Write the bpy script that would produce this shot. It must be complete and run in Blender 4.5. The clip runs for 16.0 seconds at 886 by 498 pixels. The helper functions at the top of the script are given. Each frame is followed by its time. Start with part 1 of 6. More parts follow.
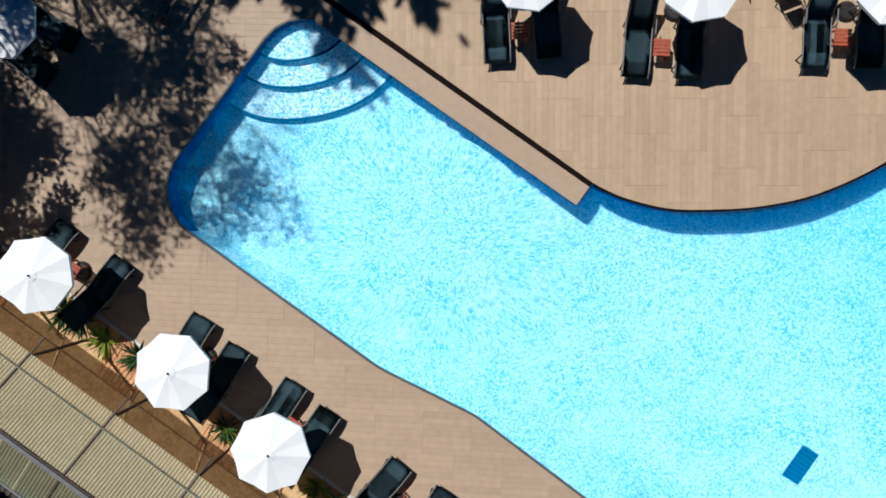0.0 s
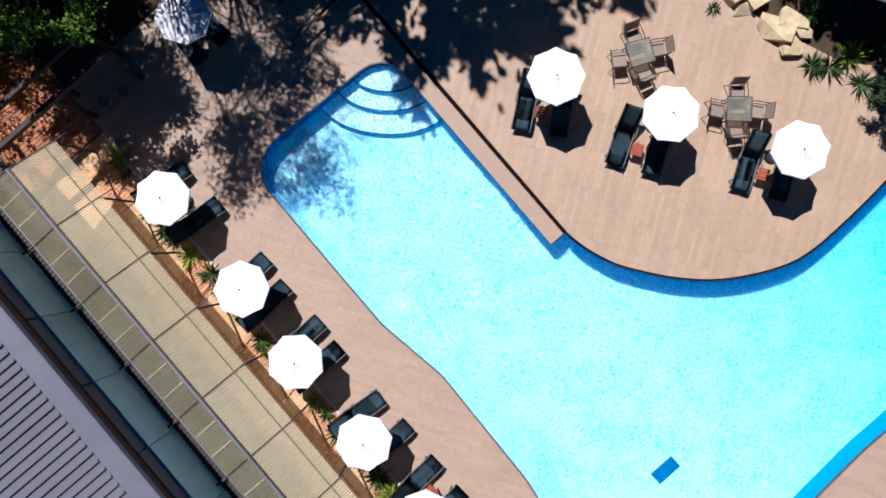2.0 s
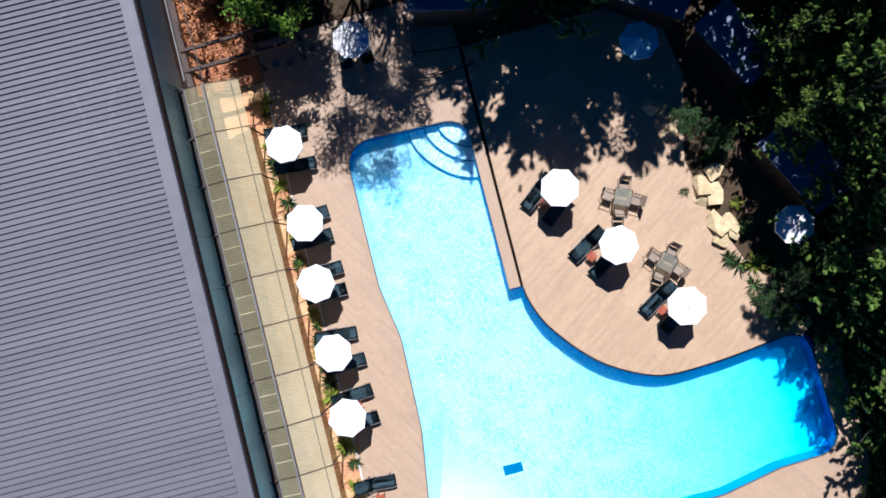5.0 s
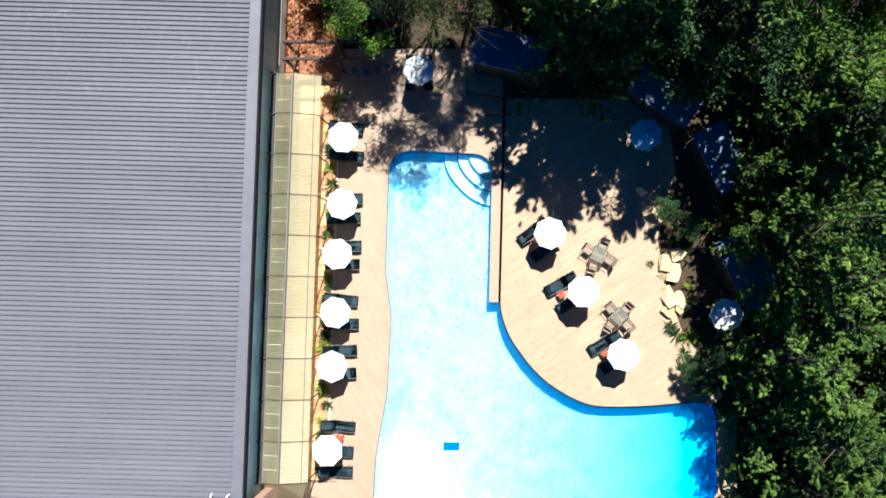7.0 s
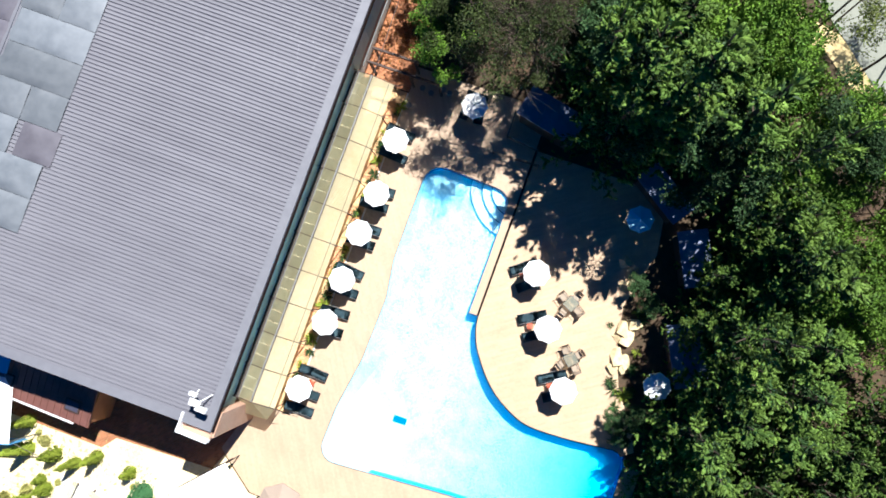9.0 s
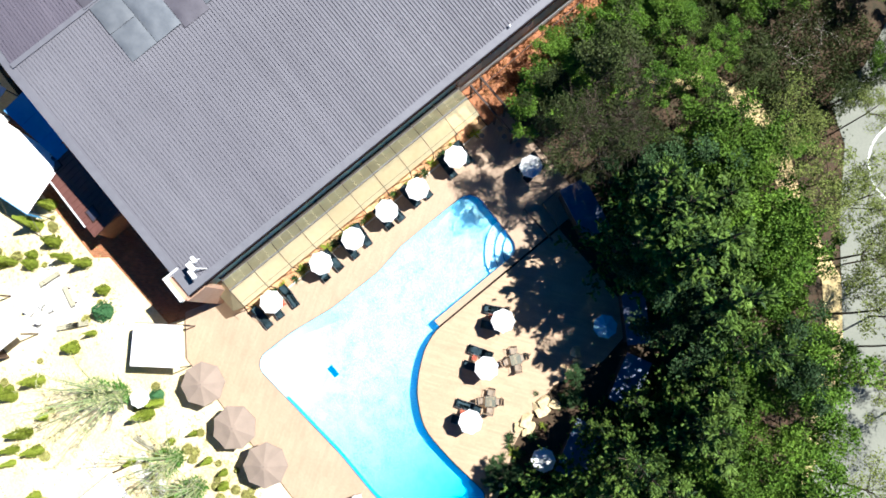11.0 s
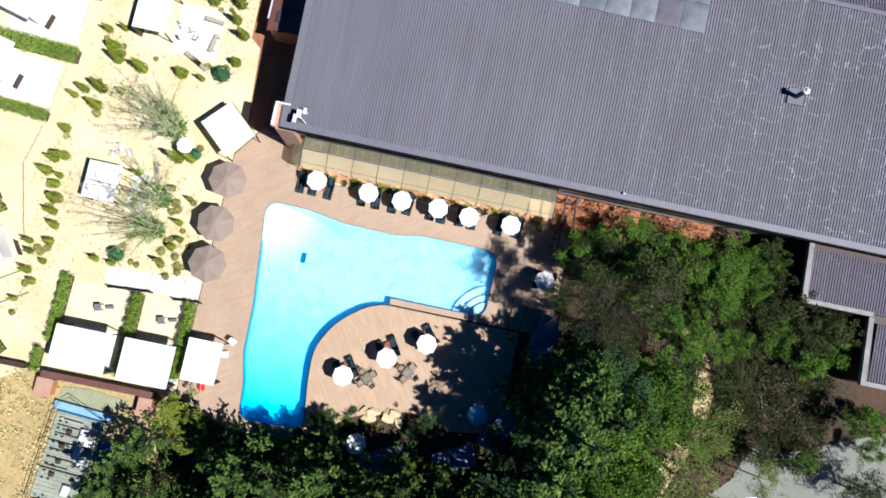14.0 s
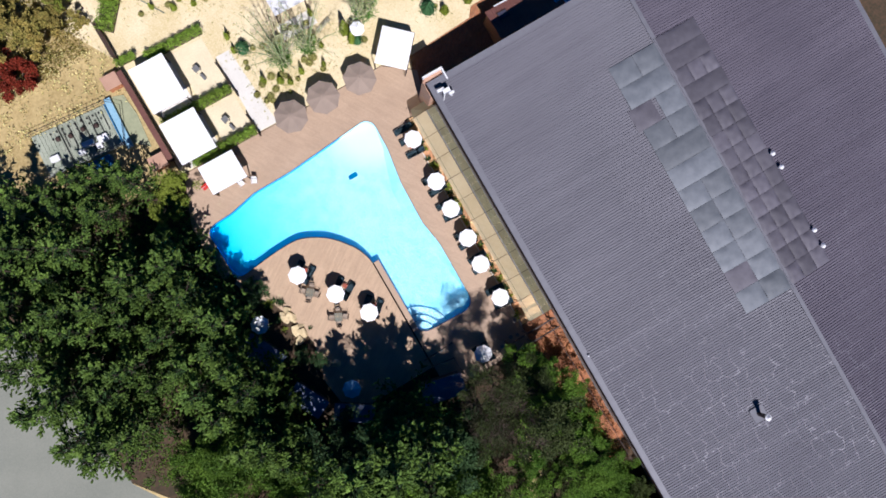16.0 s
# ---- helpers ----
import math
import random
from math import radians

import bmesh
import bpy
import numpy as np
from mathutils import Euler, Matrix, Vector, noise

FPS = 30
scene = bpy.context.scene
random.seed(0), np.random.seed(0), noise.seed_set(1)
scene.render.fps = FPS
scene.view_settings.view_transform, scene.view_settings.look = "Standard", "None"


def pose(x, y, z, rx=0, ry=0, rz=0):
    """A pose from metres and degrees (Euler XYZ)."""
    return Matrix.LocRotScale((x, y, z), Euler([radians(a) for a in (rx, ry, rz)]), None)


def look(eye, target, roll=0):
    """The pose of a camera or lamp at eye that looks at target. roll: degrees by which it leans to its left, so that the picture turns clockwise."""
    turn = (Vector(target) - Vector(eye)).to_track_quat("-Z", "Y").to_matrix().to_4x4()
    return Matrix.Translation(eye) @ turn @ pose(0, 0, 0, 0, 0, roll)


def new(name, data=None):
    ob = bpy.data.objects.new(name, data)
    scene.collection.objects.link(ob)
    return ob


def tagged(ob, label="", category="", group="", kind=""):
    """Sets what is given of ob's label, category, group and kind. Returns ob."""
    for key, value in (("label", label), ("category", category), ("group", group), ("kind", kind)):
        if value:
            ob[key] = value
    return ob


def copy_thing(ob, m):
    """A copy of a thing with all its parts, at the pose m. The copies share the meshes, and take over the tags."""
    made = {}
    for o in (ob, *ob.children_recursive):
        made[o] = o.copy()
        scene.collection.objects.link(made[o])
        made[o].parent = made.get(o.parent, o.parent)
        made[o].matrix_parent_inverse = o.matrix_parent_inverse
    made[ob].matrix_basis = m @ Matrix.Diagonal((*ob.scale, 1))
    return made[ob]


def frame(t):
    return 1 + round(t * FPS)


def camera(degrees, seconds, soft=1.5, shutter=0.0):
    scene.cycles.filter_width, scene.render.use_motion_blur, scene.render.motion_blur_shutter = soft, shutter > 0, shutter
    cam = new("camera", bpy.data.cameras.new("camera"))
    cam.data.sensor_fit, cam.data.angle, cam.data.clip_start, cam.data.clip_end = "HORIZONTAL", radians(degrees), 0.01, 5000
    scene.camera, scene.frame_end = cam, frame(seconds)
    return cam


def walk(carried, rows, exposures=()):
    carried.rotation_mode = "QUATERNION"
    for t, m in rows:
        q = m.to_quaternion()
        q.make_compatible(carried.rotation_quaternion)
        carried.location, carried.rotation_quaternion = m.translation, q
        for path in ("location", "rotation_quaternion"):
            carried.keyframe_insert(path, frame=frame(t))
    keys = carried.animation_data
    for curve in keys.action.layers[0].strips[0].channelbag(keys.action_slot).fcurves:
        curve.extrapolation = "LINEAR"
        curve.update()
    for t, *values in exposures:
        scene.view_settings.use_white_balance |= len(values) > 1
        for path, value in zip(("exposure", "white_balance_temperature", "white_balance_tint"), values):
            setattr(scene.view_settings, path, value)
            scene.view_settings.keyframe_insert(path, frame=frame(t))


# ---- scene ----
import itertools
from mathutils.geometry import tessellate_polygon

cam = camera(66.0, 16.0, 1.7)
PATH = [
    (0, -1.991, 1.713, 17.107, -1.73, 2.79, -54.76),
    (0.5, -2.135, 1.786, 18.708, -1.12, 2.41, -50.53),
    (1, -2.234, 1.838, 20.212, -0.81, 2.14, -47.50),
    (1.5, -2.252, 1.831, 21.771, -0.47, 2.20, -44.30),
    (2, -2.130, 1.772, 23.450, -0.41, 2.45, -40.64),
    (2.5, -1.916, 1.726, 25.122, -0.29, 2.79, -36.69),
    (3, -1.674, 1.701, 26.783, -0.12, 3.12, -32.15),
    (3.5, -1.409, 1.644, 28.565, 0.15, 3.43, -27.13),
    (4, -1.175, 1.584, 30.191, 0.44, 3.66, -23.14),
    (6.5, 0.194, 1.389, 38.789, 2.24, 4.49, -1.75),
    (7, 0.410, 1.441, 40.527, 2.46, 4.60, 1.54),
    (7.5, 0.651, 1.517, 42.320, 2.74, 4.66, 5.44),
    (8, 0.935, 1.552, 44.051, 3.04, 4.77, 9.00),
    (8.5, 1.215, 1.538, 45.738, 3.63, 4.72, 14.28),
    (9, 1.404, 1.509, 47.310, 4.25, 4.50, 19.96),
    (11.5, 1.714, 1.625, 55.221, 6.63, 0.98, 58.16),
    (12, 1.723, 1.722, 56.803, 6.72, 0.30, 65.52),
    (12.5, 1.656, 1.854, 58.304, 6.65, -0.39, 73.60),
    (13, 1.546, 2.027, 59.818, 6.46, -1.06, 81.70),
    (13.5, 1.401, 2.153, 61.377, 6.13, -1.89, 91.90),
    (14, 1.221, 2.074, 62.927, 5.68, -2.78, 101.62),
    (14.5, 1.016, 1.836, 64.644, 5.01, -3.64, 112.32),
    (15, 0.653, 1.449, 66.224, 3.91, -4.48, 124.09),
    (15.5, 0.156, 0.951, 67.807, 2.54, -4.97, 137.15),
    (16, -0.419, 0.359, 69.353, 1.02, -5.03, 149.88),
]
EXPOSURE = [(0.0, -0.2, 5180, 9), (1.2, 0.06, 5060, 16), (4.0, 0.23, 5050, 22), (6.5, 0.88, 5180, 7), (9.0, 1.22, 5250, 9), (11.5, 1.04, 5280, 9),
            (12.5, 0.88, 5100, 11), (13.5, 0.62, 5080, 13), (14.5, 0.37, 5180, 15), (16.0, 0.18, 5180, 19)]
walk(cam, [(t, pose(x, y, z, rx, ry, rz)) for t, x, y, z, rx, ry, rz in PATH], EXPOSURE)

# ---- light: a high sun from the north and a clear sky ----
SUN = Vector((0.185, 0.655, 1.0))
world = bpy.data.worlds.new("sky")
scene.world = world
world.use_nodes = True
sky = world.node_tree.nodes.new("ShaderNodeTexSky")
sky.sky_type, sky.sun_disc = "NISHITA", False
sky.ozone_density, sky.dust_density, sky.altitude, sky.air_density = 10.0, 0.0, 3000, 0.3
sky.sun_elevation, sky.sun_rotation = radians(55.8), radians(15.8)
world.node_tree.nodes["Background"].inputs["Strength"].default_value = 0.074
deep_sky = world.node_tree.nodes.new("ShaderNodeHueSaturation")
deep_sky.inputs["Saturation"].default_value = 2.2
world.node_tree.links.new(sky.outputs["Color"], deep_sky.inputs["Color"])
world.node_tree.links.new(deep_sky.outputs["Color"], world.node_tree.nodes["Background"].inputs["Color"])
sun = new("sun", bpy.data.lights.new("sun", "SUN"))
sun.data.energy, sun.data.angle, sun.data.color = 5.3, radians(0.53), (1.0, 0.872, 0.695)
sun.matrix_world = look(SUN * 80, (0, 0, 0))

RNG = random.Random(7)
NRG = np.random.default_rng(11)


# ---- materials ----
def mat(name, a, b=None, rough=0.7, metal=0.0, fine=8.0, coarse=0.7, bump=0.15, vary=0.0, island=0.0, stretch=(1, 1, 1), spec=0.5):
    """A surface of two colours mixed by a fine and a coarse noise, with a relief of the fine one; vary: by thing, island: by loose piece."""
    m = bpy.data.materials.new(name)
    m.use_nodes = True
    n, link = m.node_tree.nodes, m.node_tree.links.new
    p = n["Principled BSDF"]
    p.inputs["Roughness"].default_value, p.inputs["Metallic"].default_value = rough, metal
    p.inputs["Specular IOR Level"].default_value = spec
    b = b or tuple(c * 0.72 for c in a)
    place = n.new("ShaderNodeNewGeometry")
    scaled = n.new("ShaderNodeVectorMath")
    scaled.operation = "MULTIPLY"
    scaled.inputs[1].default_value = stretch
    link(place.outputs["Position"], scaled.inputs[0])
    f1, f2 = n.new("ShaderNodeTexNoise"), n.new("ShaderNodeTexNoise")
    f1.inputs["Scale"].default_value, f1.inputs["Detail"].default_value = fine, 5
    f2.inputs["Scale"].default_value, f2.inputs["Detail"].default_value = coarse, 4
    link(scaled.outputs[0], f1.inputs["Vector"])
    link(place.outputs["Position"], f2.inputs["Vector"])
    add = n.new("ShaderNodeMath")
    add.operation = "ADD"
    link(f1.outputs["Fac"], add.inputs[0])
    link(f2.outputs["Fac"], add.inputs[1])
    ramp = n.new("ShaderNodeMapRange")
    ramp.inputs["From Min"].default_value, ramp.inputs["From Max"].default_value = 0.72, 1.28
    link(add.outputs[0], ramp.inputs["Value"])
    mix = n.new("ShaderNodeMix")
    mix.data_type = "RGBA"
    mix.inputs["A"].default_value, mix.inputs["B"].default_value = (*a, 1), (*b, 1)
    link(ramp.outputs["Result"], mix.inputs["Factor"])
    out = mix.outputs["Result"]
    for amount, source in ((vary, "thing"), (island, "island")):
        if not amount:
            continue
        if source == "thing":
            rand = n.new("ShaderNodeObjectInfo").outputs["Random"]
        else:
            rand = place.outputs["Random Per Island"]
        shift = n.new("ShaderNodeMapRange")
        shift.inputs["To Min"].default_value, shift.inputs["To Max"].default_value = 1 - amount, 1 + amount
        link(rand, shift.inputs["Value"])
        hsv = n.new("ShaderNodeHueSaturation")
        link(shift.outputs["Result"], hsv.inputs["Value"])
        link(out, hsv.inputs["Color"])
        out = hsv.outputs["Color"]
    link(out, p.inputs["Base Color"])
    if bump:
        relief = n.new("ShaderNodeBump")
        relief.inputs["Strength"].default_value, relief.inputs["Distance"].default_value = bump, 0.03
        link(f1.outputs["Fac"], relief.inputs["Height"])
        link(relief.outputs["Normal"], p.inputs["Normal"])
    return m


def leafy(name, a, b, island=0.35):
    m = mat(name, a, b, rough=0.55, fine=3.0, coarse=0.35, bump=0.0, island=island, vary=0.24)
    n, link = m.node_tree.nodes, m.node_tree.links.new
    p = n["Principled BSDF"]
    p.inputs["Specular IOR Level"].default_value = 0.12
    light = n.new("ShaderNodeBsdfTranslucent")
    source = p.inputs["Base Color"].links[0].from_socket
    link(source, light.inputs["Color"])
    blend = n.new("ShaderNodeMixShader")
    blend.inputs["Fac"].default_value = 0.1
    link(p.outputs["BSDF"], blend.inputs[1])
    link(light.outputs["BSDF"], blend.inputs[2])
    link(blend.outputs["Shader"], n["Material Output"].inputs["Surface"])
    return m


def glassy(name, colour, rough=0.0, ior=1.33, bump=0.0, scale=3.0):
    m = bpy.data.materials.new(name)
    m.use_nodes = True
    n, link = m.node_tree.nodes, m.node_tree.links.new
    p = n["Principled BSDF"]
    p.inputs["Base Color"].default_value = (*colour, 1)
    p.inputs["Transmission Weight"].default_value, p.inputs["Roughness"].default_value, p.inputs["IOR"].default_value = 1.0, rough, ior
    if bump:
        place, noisy, relief = n.new("ShaderNodeNewGeometry"), n.new("ShaderNodeTexNoise"), n.new("ShaderNodeBump")
        noisy.inputs["Scale"].default_value, noisy.inputs["Detail"].default_value = scale, 3
        relief.inputs["Strength"].default_value, relief.inputs["Distance"].default_value = bump, 0.02
        link(place.outputs["Position"], noisy.inputs["Vector"])
        link(noisy.outputs["Fac"], relief.inputs["Height"])
        link(relief.outputs["Normal"], p.inputs["Normal"])
    return m


def mosaic(name, a, b, c, deep=None, pale=None, glint=None):
    """Small pool tiles: cells of two blues with dark specks and painted glints, tinted bluer to the east for water
    depth, whitened like glare in the south-west corner.
    """
    m = mat(name, a, b, rough=0.35, fine=16, coarse=0.5, bump=0.0)
    n, link = m.node_tree.nodes, m.node_tree.links.new
    p = n["Principled BSDF"]
    p.inputs["Specular IOR Level"].default_value = 0.05
    under = p.inputs["Base Color"].links[0].from_socket
    place, cells = n.new("ShaderNodeNewGeometry"), n.new("ShaderNodeTexVoronoi")
    cells.inputs["Scale"].default_value = 25
    link(place.outputs["Position"], cells.inputs["Vector"])
    step = n.new("ShaderNodeMapRange")
    step.inputs["From Min"].default_value, step.inputs["From Max"].default_value = 0.62, 0.72
    split = n.new("ShaderNodeSeparateColor")
    link(cells.outputs["Color"], split.inputs[0])
    link(split.outputs[0], step.inputs["Value"])
    mix = n.new("ShaderNodeMix")
    mix.data_type = "RGBA"
    link(step.outputs["Result"], mix.inputs["Factor"])
    link(under, mix.inputs["A"])
    mix.inputs["B"].default_value = (*c, 1)
    out = mix.outputs["Result"]
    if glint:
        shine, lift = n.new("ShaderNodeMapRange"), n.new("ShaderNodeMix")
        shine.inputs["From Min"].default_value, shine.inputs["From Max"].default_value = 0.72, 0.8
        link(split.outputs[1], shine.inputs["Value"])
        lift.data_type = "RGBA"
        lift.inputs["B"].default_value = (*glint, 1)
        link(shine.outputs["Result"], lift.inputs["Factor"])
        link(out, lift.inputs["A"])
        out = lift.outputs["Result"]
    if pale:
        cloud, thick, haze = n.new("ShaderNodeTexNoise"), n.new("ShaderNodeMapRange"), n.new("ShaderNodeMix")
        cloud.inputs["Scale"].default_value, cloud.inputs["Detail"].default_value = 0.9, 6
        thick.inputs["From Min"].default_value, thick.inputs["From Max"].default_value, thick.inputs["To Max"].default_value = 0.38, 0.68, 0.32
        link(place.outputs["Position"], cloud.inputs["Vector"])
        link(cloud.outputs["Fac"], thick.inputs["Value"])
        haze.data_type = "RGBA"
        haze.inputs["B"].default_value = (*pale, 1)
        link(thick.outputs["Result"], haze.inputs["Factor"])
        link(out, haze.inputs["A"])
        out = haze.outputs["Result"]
    # Water's absorption with depth, put into the tile colour as blue eastward.
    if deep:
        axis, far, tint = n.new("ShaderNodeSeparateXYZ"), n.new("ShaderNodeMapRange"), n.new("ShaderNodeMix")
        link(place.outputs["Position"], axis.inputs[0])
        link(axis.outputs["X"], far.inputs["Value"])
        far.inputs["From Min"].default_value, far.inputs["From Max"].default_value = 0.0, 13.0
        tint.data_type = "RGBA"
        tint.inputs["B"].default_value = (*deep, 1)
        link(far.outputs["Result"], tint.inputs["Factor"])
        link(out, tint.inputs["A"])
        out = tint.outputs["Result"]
    # Blown-out glare painted as paler tile round the south-west corner.
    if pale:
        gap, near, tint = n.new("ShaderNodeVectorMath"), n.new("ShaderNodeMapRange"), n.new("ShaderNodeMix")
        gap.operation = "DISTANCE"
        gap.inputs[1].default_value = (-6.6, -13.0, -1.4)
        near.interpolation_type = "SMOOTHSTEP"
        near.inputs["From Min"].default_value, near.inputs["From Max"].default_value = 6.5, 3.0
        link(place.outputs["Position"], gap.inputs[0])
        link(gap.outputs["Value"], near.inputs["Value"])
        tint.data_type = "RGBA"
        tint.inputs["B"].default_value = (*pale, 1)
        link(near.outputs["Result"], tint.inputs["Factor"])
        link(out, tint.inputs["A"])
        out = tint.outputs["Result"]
    link(out, p.inputs["Base Color"])
    return m


DECK = mat("deck_boards", (0.505, 0.362, 0.228), (0.44, 0.308, 0.19), rough=0.65, fine=5, coarse=0.6, bump=0.1, vary=0.07, island=0.07)
DECK_W = mat("deck_boards_west", (0.485, 0.352, 0.235), (0.42, 0.30, 0.198), rough=0.65, fine=5, coarse=0.5, bump=0.1, vary=0.045, island=0.045)
DECK_GAP = mat("deck_joint", (0.42, 0.295, 0.19), (0.37, 0.26, 0.165), rough=0.8)
FASCIA = mat("deck_fascia", (0.014, 0.009, 0.008), rough=0.9, spec=0.03)
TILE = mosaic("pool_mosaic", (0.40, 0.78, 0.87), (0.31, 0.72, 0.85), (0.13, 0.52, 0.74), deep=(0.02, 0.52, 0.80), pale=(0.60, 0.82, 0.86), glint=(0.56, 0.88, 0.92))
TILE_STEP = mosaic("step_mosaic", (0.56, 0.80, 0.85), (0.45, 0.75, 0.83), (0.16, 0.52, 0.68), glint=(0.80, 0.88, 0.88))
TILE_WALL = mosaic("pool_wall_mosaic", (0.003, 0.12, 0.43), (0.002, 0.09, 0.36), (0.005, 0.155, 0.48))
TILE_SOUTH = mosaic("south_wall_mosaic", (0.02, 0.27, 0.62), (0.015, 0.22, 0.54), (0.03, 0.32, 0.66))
NOSING = mat("step_nosing", (0.01, 0.10, 0.20), (0.008, 0.07, 0.16), rough=0.6, spec=0.03)
GRATE = mat("drain_grate", (0.008, 0.13, 0.26), (0.006, 0.10, 0.20), rough=0.6, spec=0.03)
WATER = glassy("pool_water", (0.90, 0.98, 1.0), ior=1.12, bump=0.4, scale=2.6)


def ringed(m, centre, wave_length, inner, outer):
    """Rings of fine ripples round one spot of the water."""
    n, link = m.node_tree.nodes, m.node_tree.links.new
    relief = next(k for k in n if k.type == "BUMP")
    under = relief.inputs["Height"].links[0].from_socket
    place, gap, sine = n.new("ShaderNodeNewGeometry"), n.new("ShaderNodeVectorMath"), n.new("ShaderNodeMath")
    gap.operation = "DISTANCE"
    gap.inputs[1].default_value = centre
    link(place.outputs["Position"], gap.inputs[0])
    turn = n.new("ShaderNodeMath")
    turn.operation = "MULTIPLY"
    turn.inputs[1].default_value = math.tau / wave_length
    link(gap.outputs["Value"], turn.inputs[0])
    sine.operation = "SINE"
    link(turn.outputs[0], sine.inputs[0])
    rise, fall, band, high, add = n.new("ShaderNodeMapRange"), n.new("ShaderNodeMapRange"), n.new("ShaderNodeMath"), n.new("ShaderNodeMath"), n.new("ShaderNodeMath")
    rise.inputs["From Min"].default_value, rise.inputs["From Max"].default_value = inner, inner + 0.5
    fall.inputs["From Min"].default_value, fall.inputs["From Max"].default_value = outer, outer - 0.7
    for k in (rise, fall):
        link(gap.outputs["Value"], k.inputs["Value"])
    band.operation = high.operation = "MULTIPLY"
    link(rise.outputs["Result"], band.inputs[0])
    link(fall.outputs["Result"], band.inputs[1])
    link(band.outputs[0], high.inputs[0])
    link(sine.outputs[0], high.inputs[1])
    add.operation = "MULTIPLY_ADD"
    add.inputs[1].default_value = 2.5
    link(high.outputs[0], add.inputs[0])
    link(under, add.inputs[2])
    link(add.outputs[0], relief.inputs["Height"])


def clouded(m, colour, share):
    """The water itself throws back a little blue light."""
    n, link = m.node_tree.nodes, m.node_tree.links.new
    body, blend = n.new("ShaderNodeBsdfDiffuse"), n.new("ShaderNodeMixShader")
    body.inputs["Color"].default_value = (*colour, 1)
    relief = next(k for k in n if k.type == "BUMP")
    link(relief.outputs["Normal"], body.inputs["Normal"])
    blend.inputs["Fac"].default_value = share
    link(n["Principled BSDF"].outputs["BSDF"], blend.inputs[1])
    link(body.outputs["BSDF"], blend.inputs[2])
    link(blend.outputs["Shader"], n["Material Output"].inputs["Surface"])


clouded(WATER, (0.0, 0.36, 0.88), 0.15)
ringed(WATER, (-2.9, 2.5, -0.14), 0.17, 1.6, 3.6)
COPING = mat("coping_stone", (0.12, 0.105, 0.10), (0.09, 0.08, 0.075), rough=0.6)
CANVAS = mat("white_canvas", (0.93, 0.93, 0.92), (0.90, 0.90, 0.89), rough=0.8, fine=40, coarse=1.5, bump=0.05, vary=0.02)
TAUPE = mat("taupe_canvas", (0.31, 0.24, 0.185), (0.255, 0.20, 0.155), rough=0.85, fine=30, coarse=1.2, bump=0.05, vary=0.06)
POLE = mat("grey_pole", (0.25, 0.25, 0.25), rough=0.4, metal=0.7)
SLING = mat("dark_sling", (0.06, 0.10, 0.12), (0.04, 0.068, 0.083), rough=0.75, fine=60, coarse=2, vary=0.2, spec=0.15)
ALU = mat("pale_tube", (0.22, 0.22, 0.215), rough=0.6, metal=0.2, spec=0.2)
DARKTUBE = mat("dark_tube", (0.03, 0.026, 0.024), rough=0.45)
TERRA = mat("terracotta_plastic", (0.42, 0.09, 0.04), (0.34, 0.07, 0.03), rough=0.5)
RED = mat("red_plastic", (0.55, 0.03, 0.02), (0.46, 0.025, 0.018), rough=0.4)
MESH = mat("taupe_mesh", (0.33, 0.26, 0.19), (0.25, 0.195, 0.14), rough=0.7, fine=50, vary=0.1)
GLASS_TOP = mat("frosted_glass_top", (0.30, 0.32, 0.27), (0.24, 0.26, 0.22), rough=0.2, fine=4, vary=0.1)
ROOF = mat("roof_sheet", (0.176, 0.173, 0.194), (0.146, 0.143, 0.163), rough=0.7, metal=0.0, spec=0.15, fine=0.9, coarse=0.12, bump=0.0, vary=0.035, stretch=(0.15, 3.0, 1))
# A darker tone of the roof sheet, for the west slope and the wing.
ROOF_WEST = mat("darker_roof_sheet", (0.135, 0.122, 0.15), (0.105, 0.095, 0.12), rough=0.7, fine=0.9, coarse=0.12, bump=0.0, vary=0.04, stretch=(0.15, 3.0, 1), spec=0.15)
ROOF_TRIM = mat("roof_flashing", (0.17, 0.17, 0.19), (0.14, 0.14, 0.16), rough=0.6, metal=0.1, fine=2, coarse=0.3)
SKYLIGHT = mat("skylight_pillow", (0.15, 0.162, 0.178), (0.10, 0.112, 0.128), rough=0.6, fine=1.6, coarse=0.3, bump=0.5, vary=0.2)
SKYLIGHT_DARK = mat("dark_skylight_pillow", (0.115, 0.108, 0.128), (0.08, 0.074, 0.09), rough=0.65, fine=1.6, coarse=0.3, bump=0.5, vary=0.25)
WALL = mat("render_wall", (0.42, 0.40, 0.37), rough=0.85)
TEAL = mat("teal_cladding", (0.38, 0.66, 0.66), (0.29, 0.53, 0.54), rough=0.35, fine=2, coarse=0.4, bump=0.02, vary=0.12)
BRICK = mat("orange_brick", (0.46, 0.20, 0.085), (0.34, 0.13, 0.055), rough=0.85, fine=14, coarse=1.0, vary=0.22, island=0.22)
MORTAR = mat("mortar", (0.40, 0.29, 0.18), (0.30, 0.21, 0.13), rough=0.9)
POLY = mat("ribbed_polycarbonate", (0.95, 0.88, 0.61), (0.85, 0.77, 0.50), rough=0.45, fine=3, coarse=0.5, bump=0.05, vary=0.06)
POLY_DIM = mat("olive_polycarbonate", (0.52, 0.52, 0.34), (0.40, 0.41, 0.26), rough=0.35, fine=3, coarse=0.5, bump=0.05, vary=0.12)
GRATING = mat("dark_grating_bar", (0.075, 0.07, 0.055), (0.05, 0.046, 0.036), rough=0.7)
RUST = mat("brown_steel", (0.06, 0.035, 0.025), (0.04, 0.022, 0.016), rough=0.6)
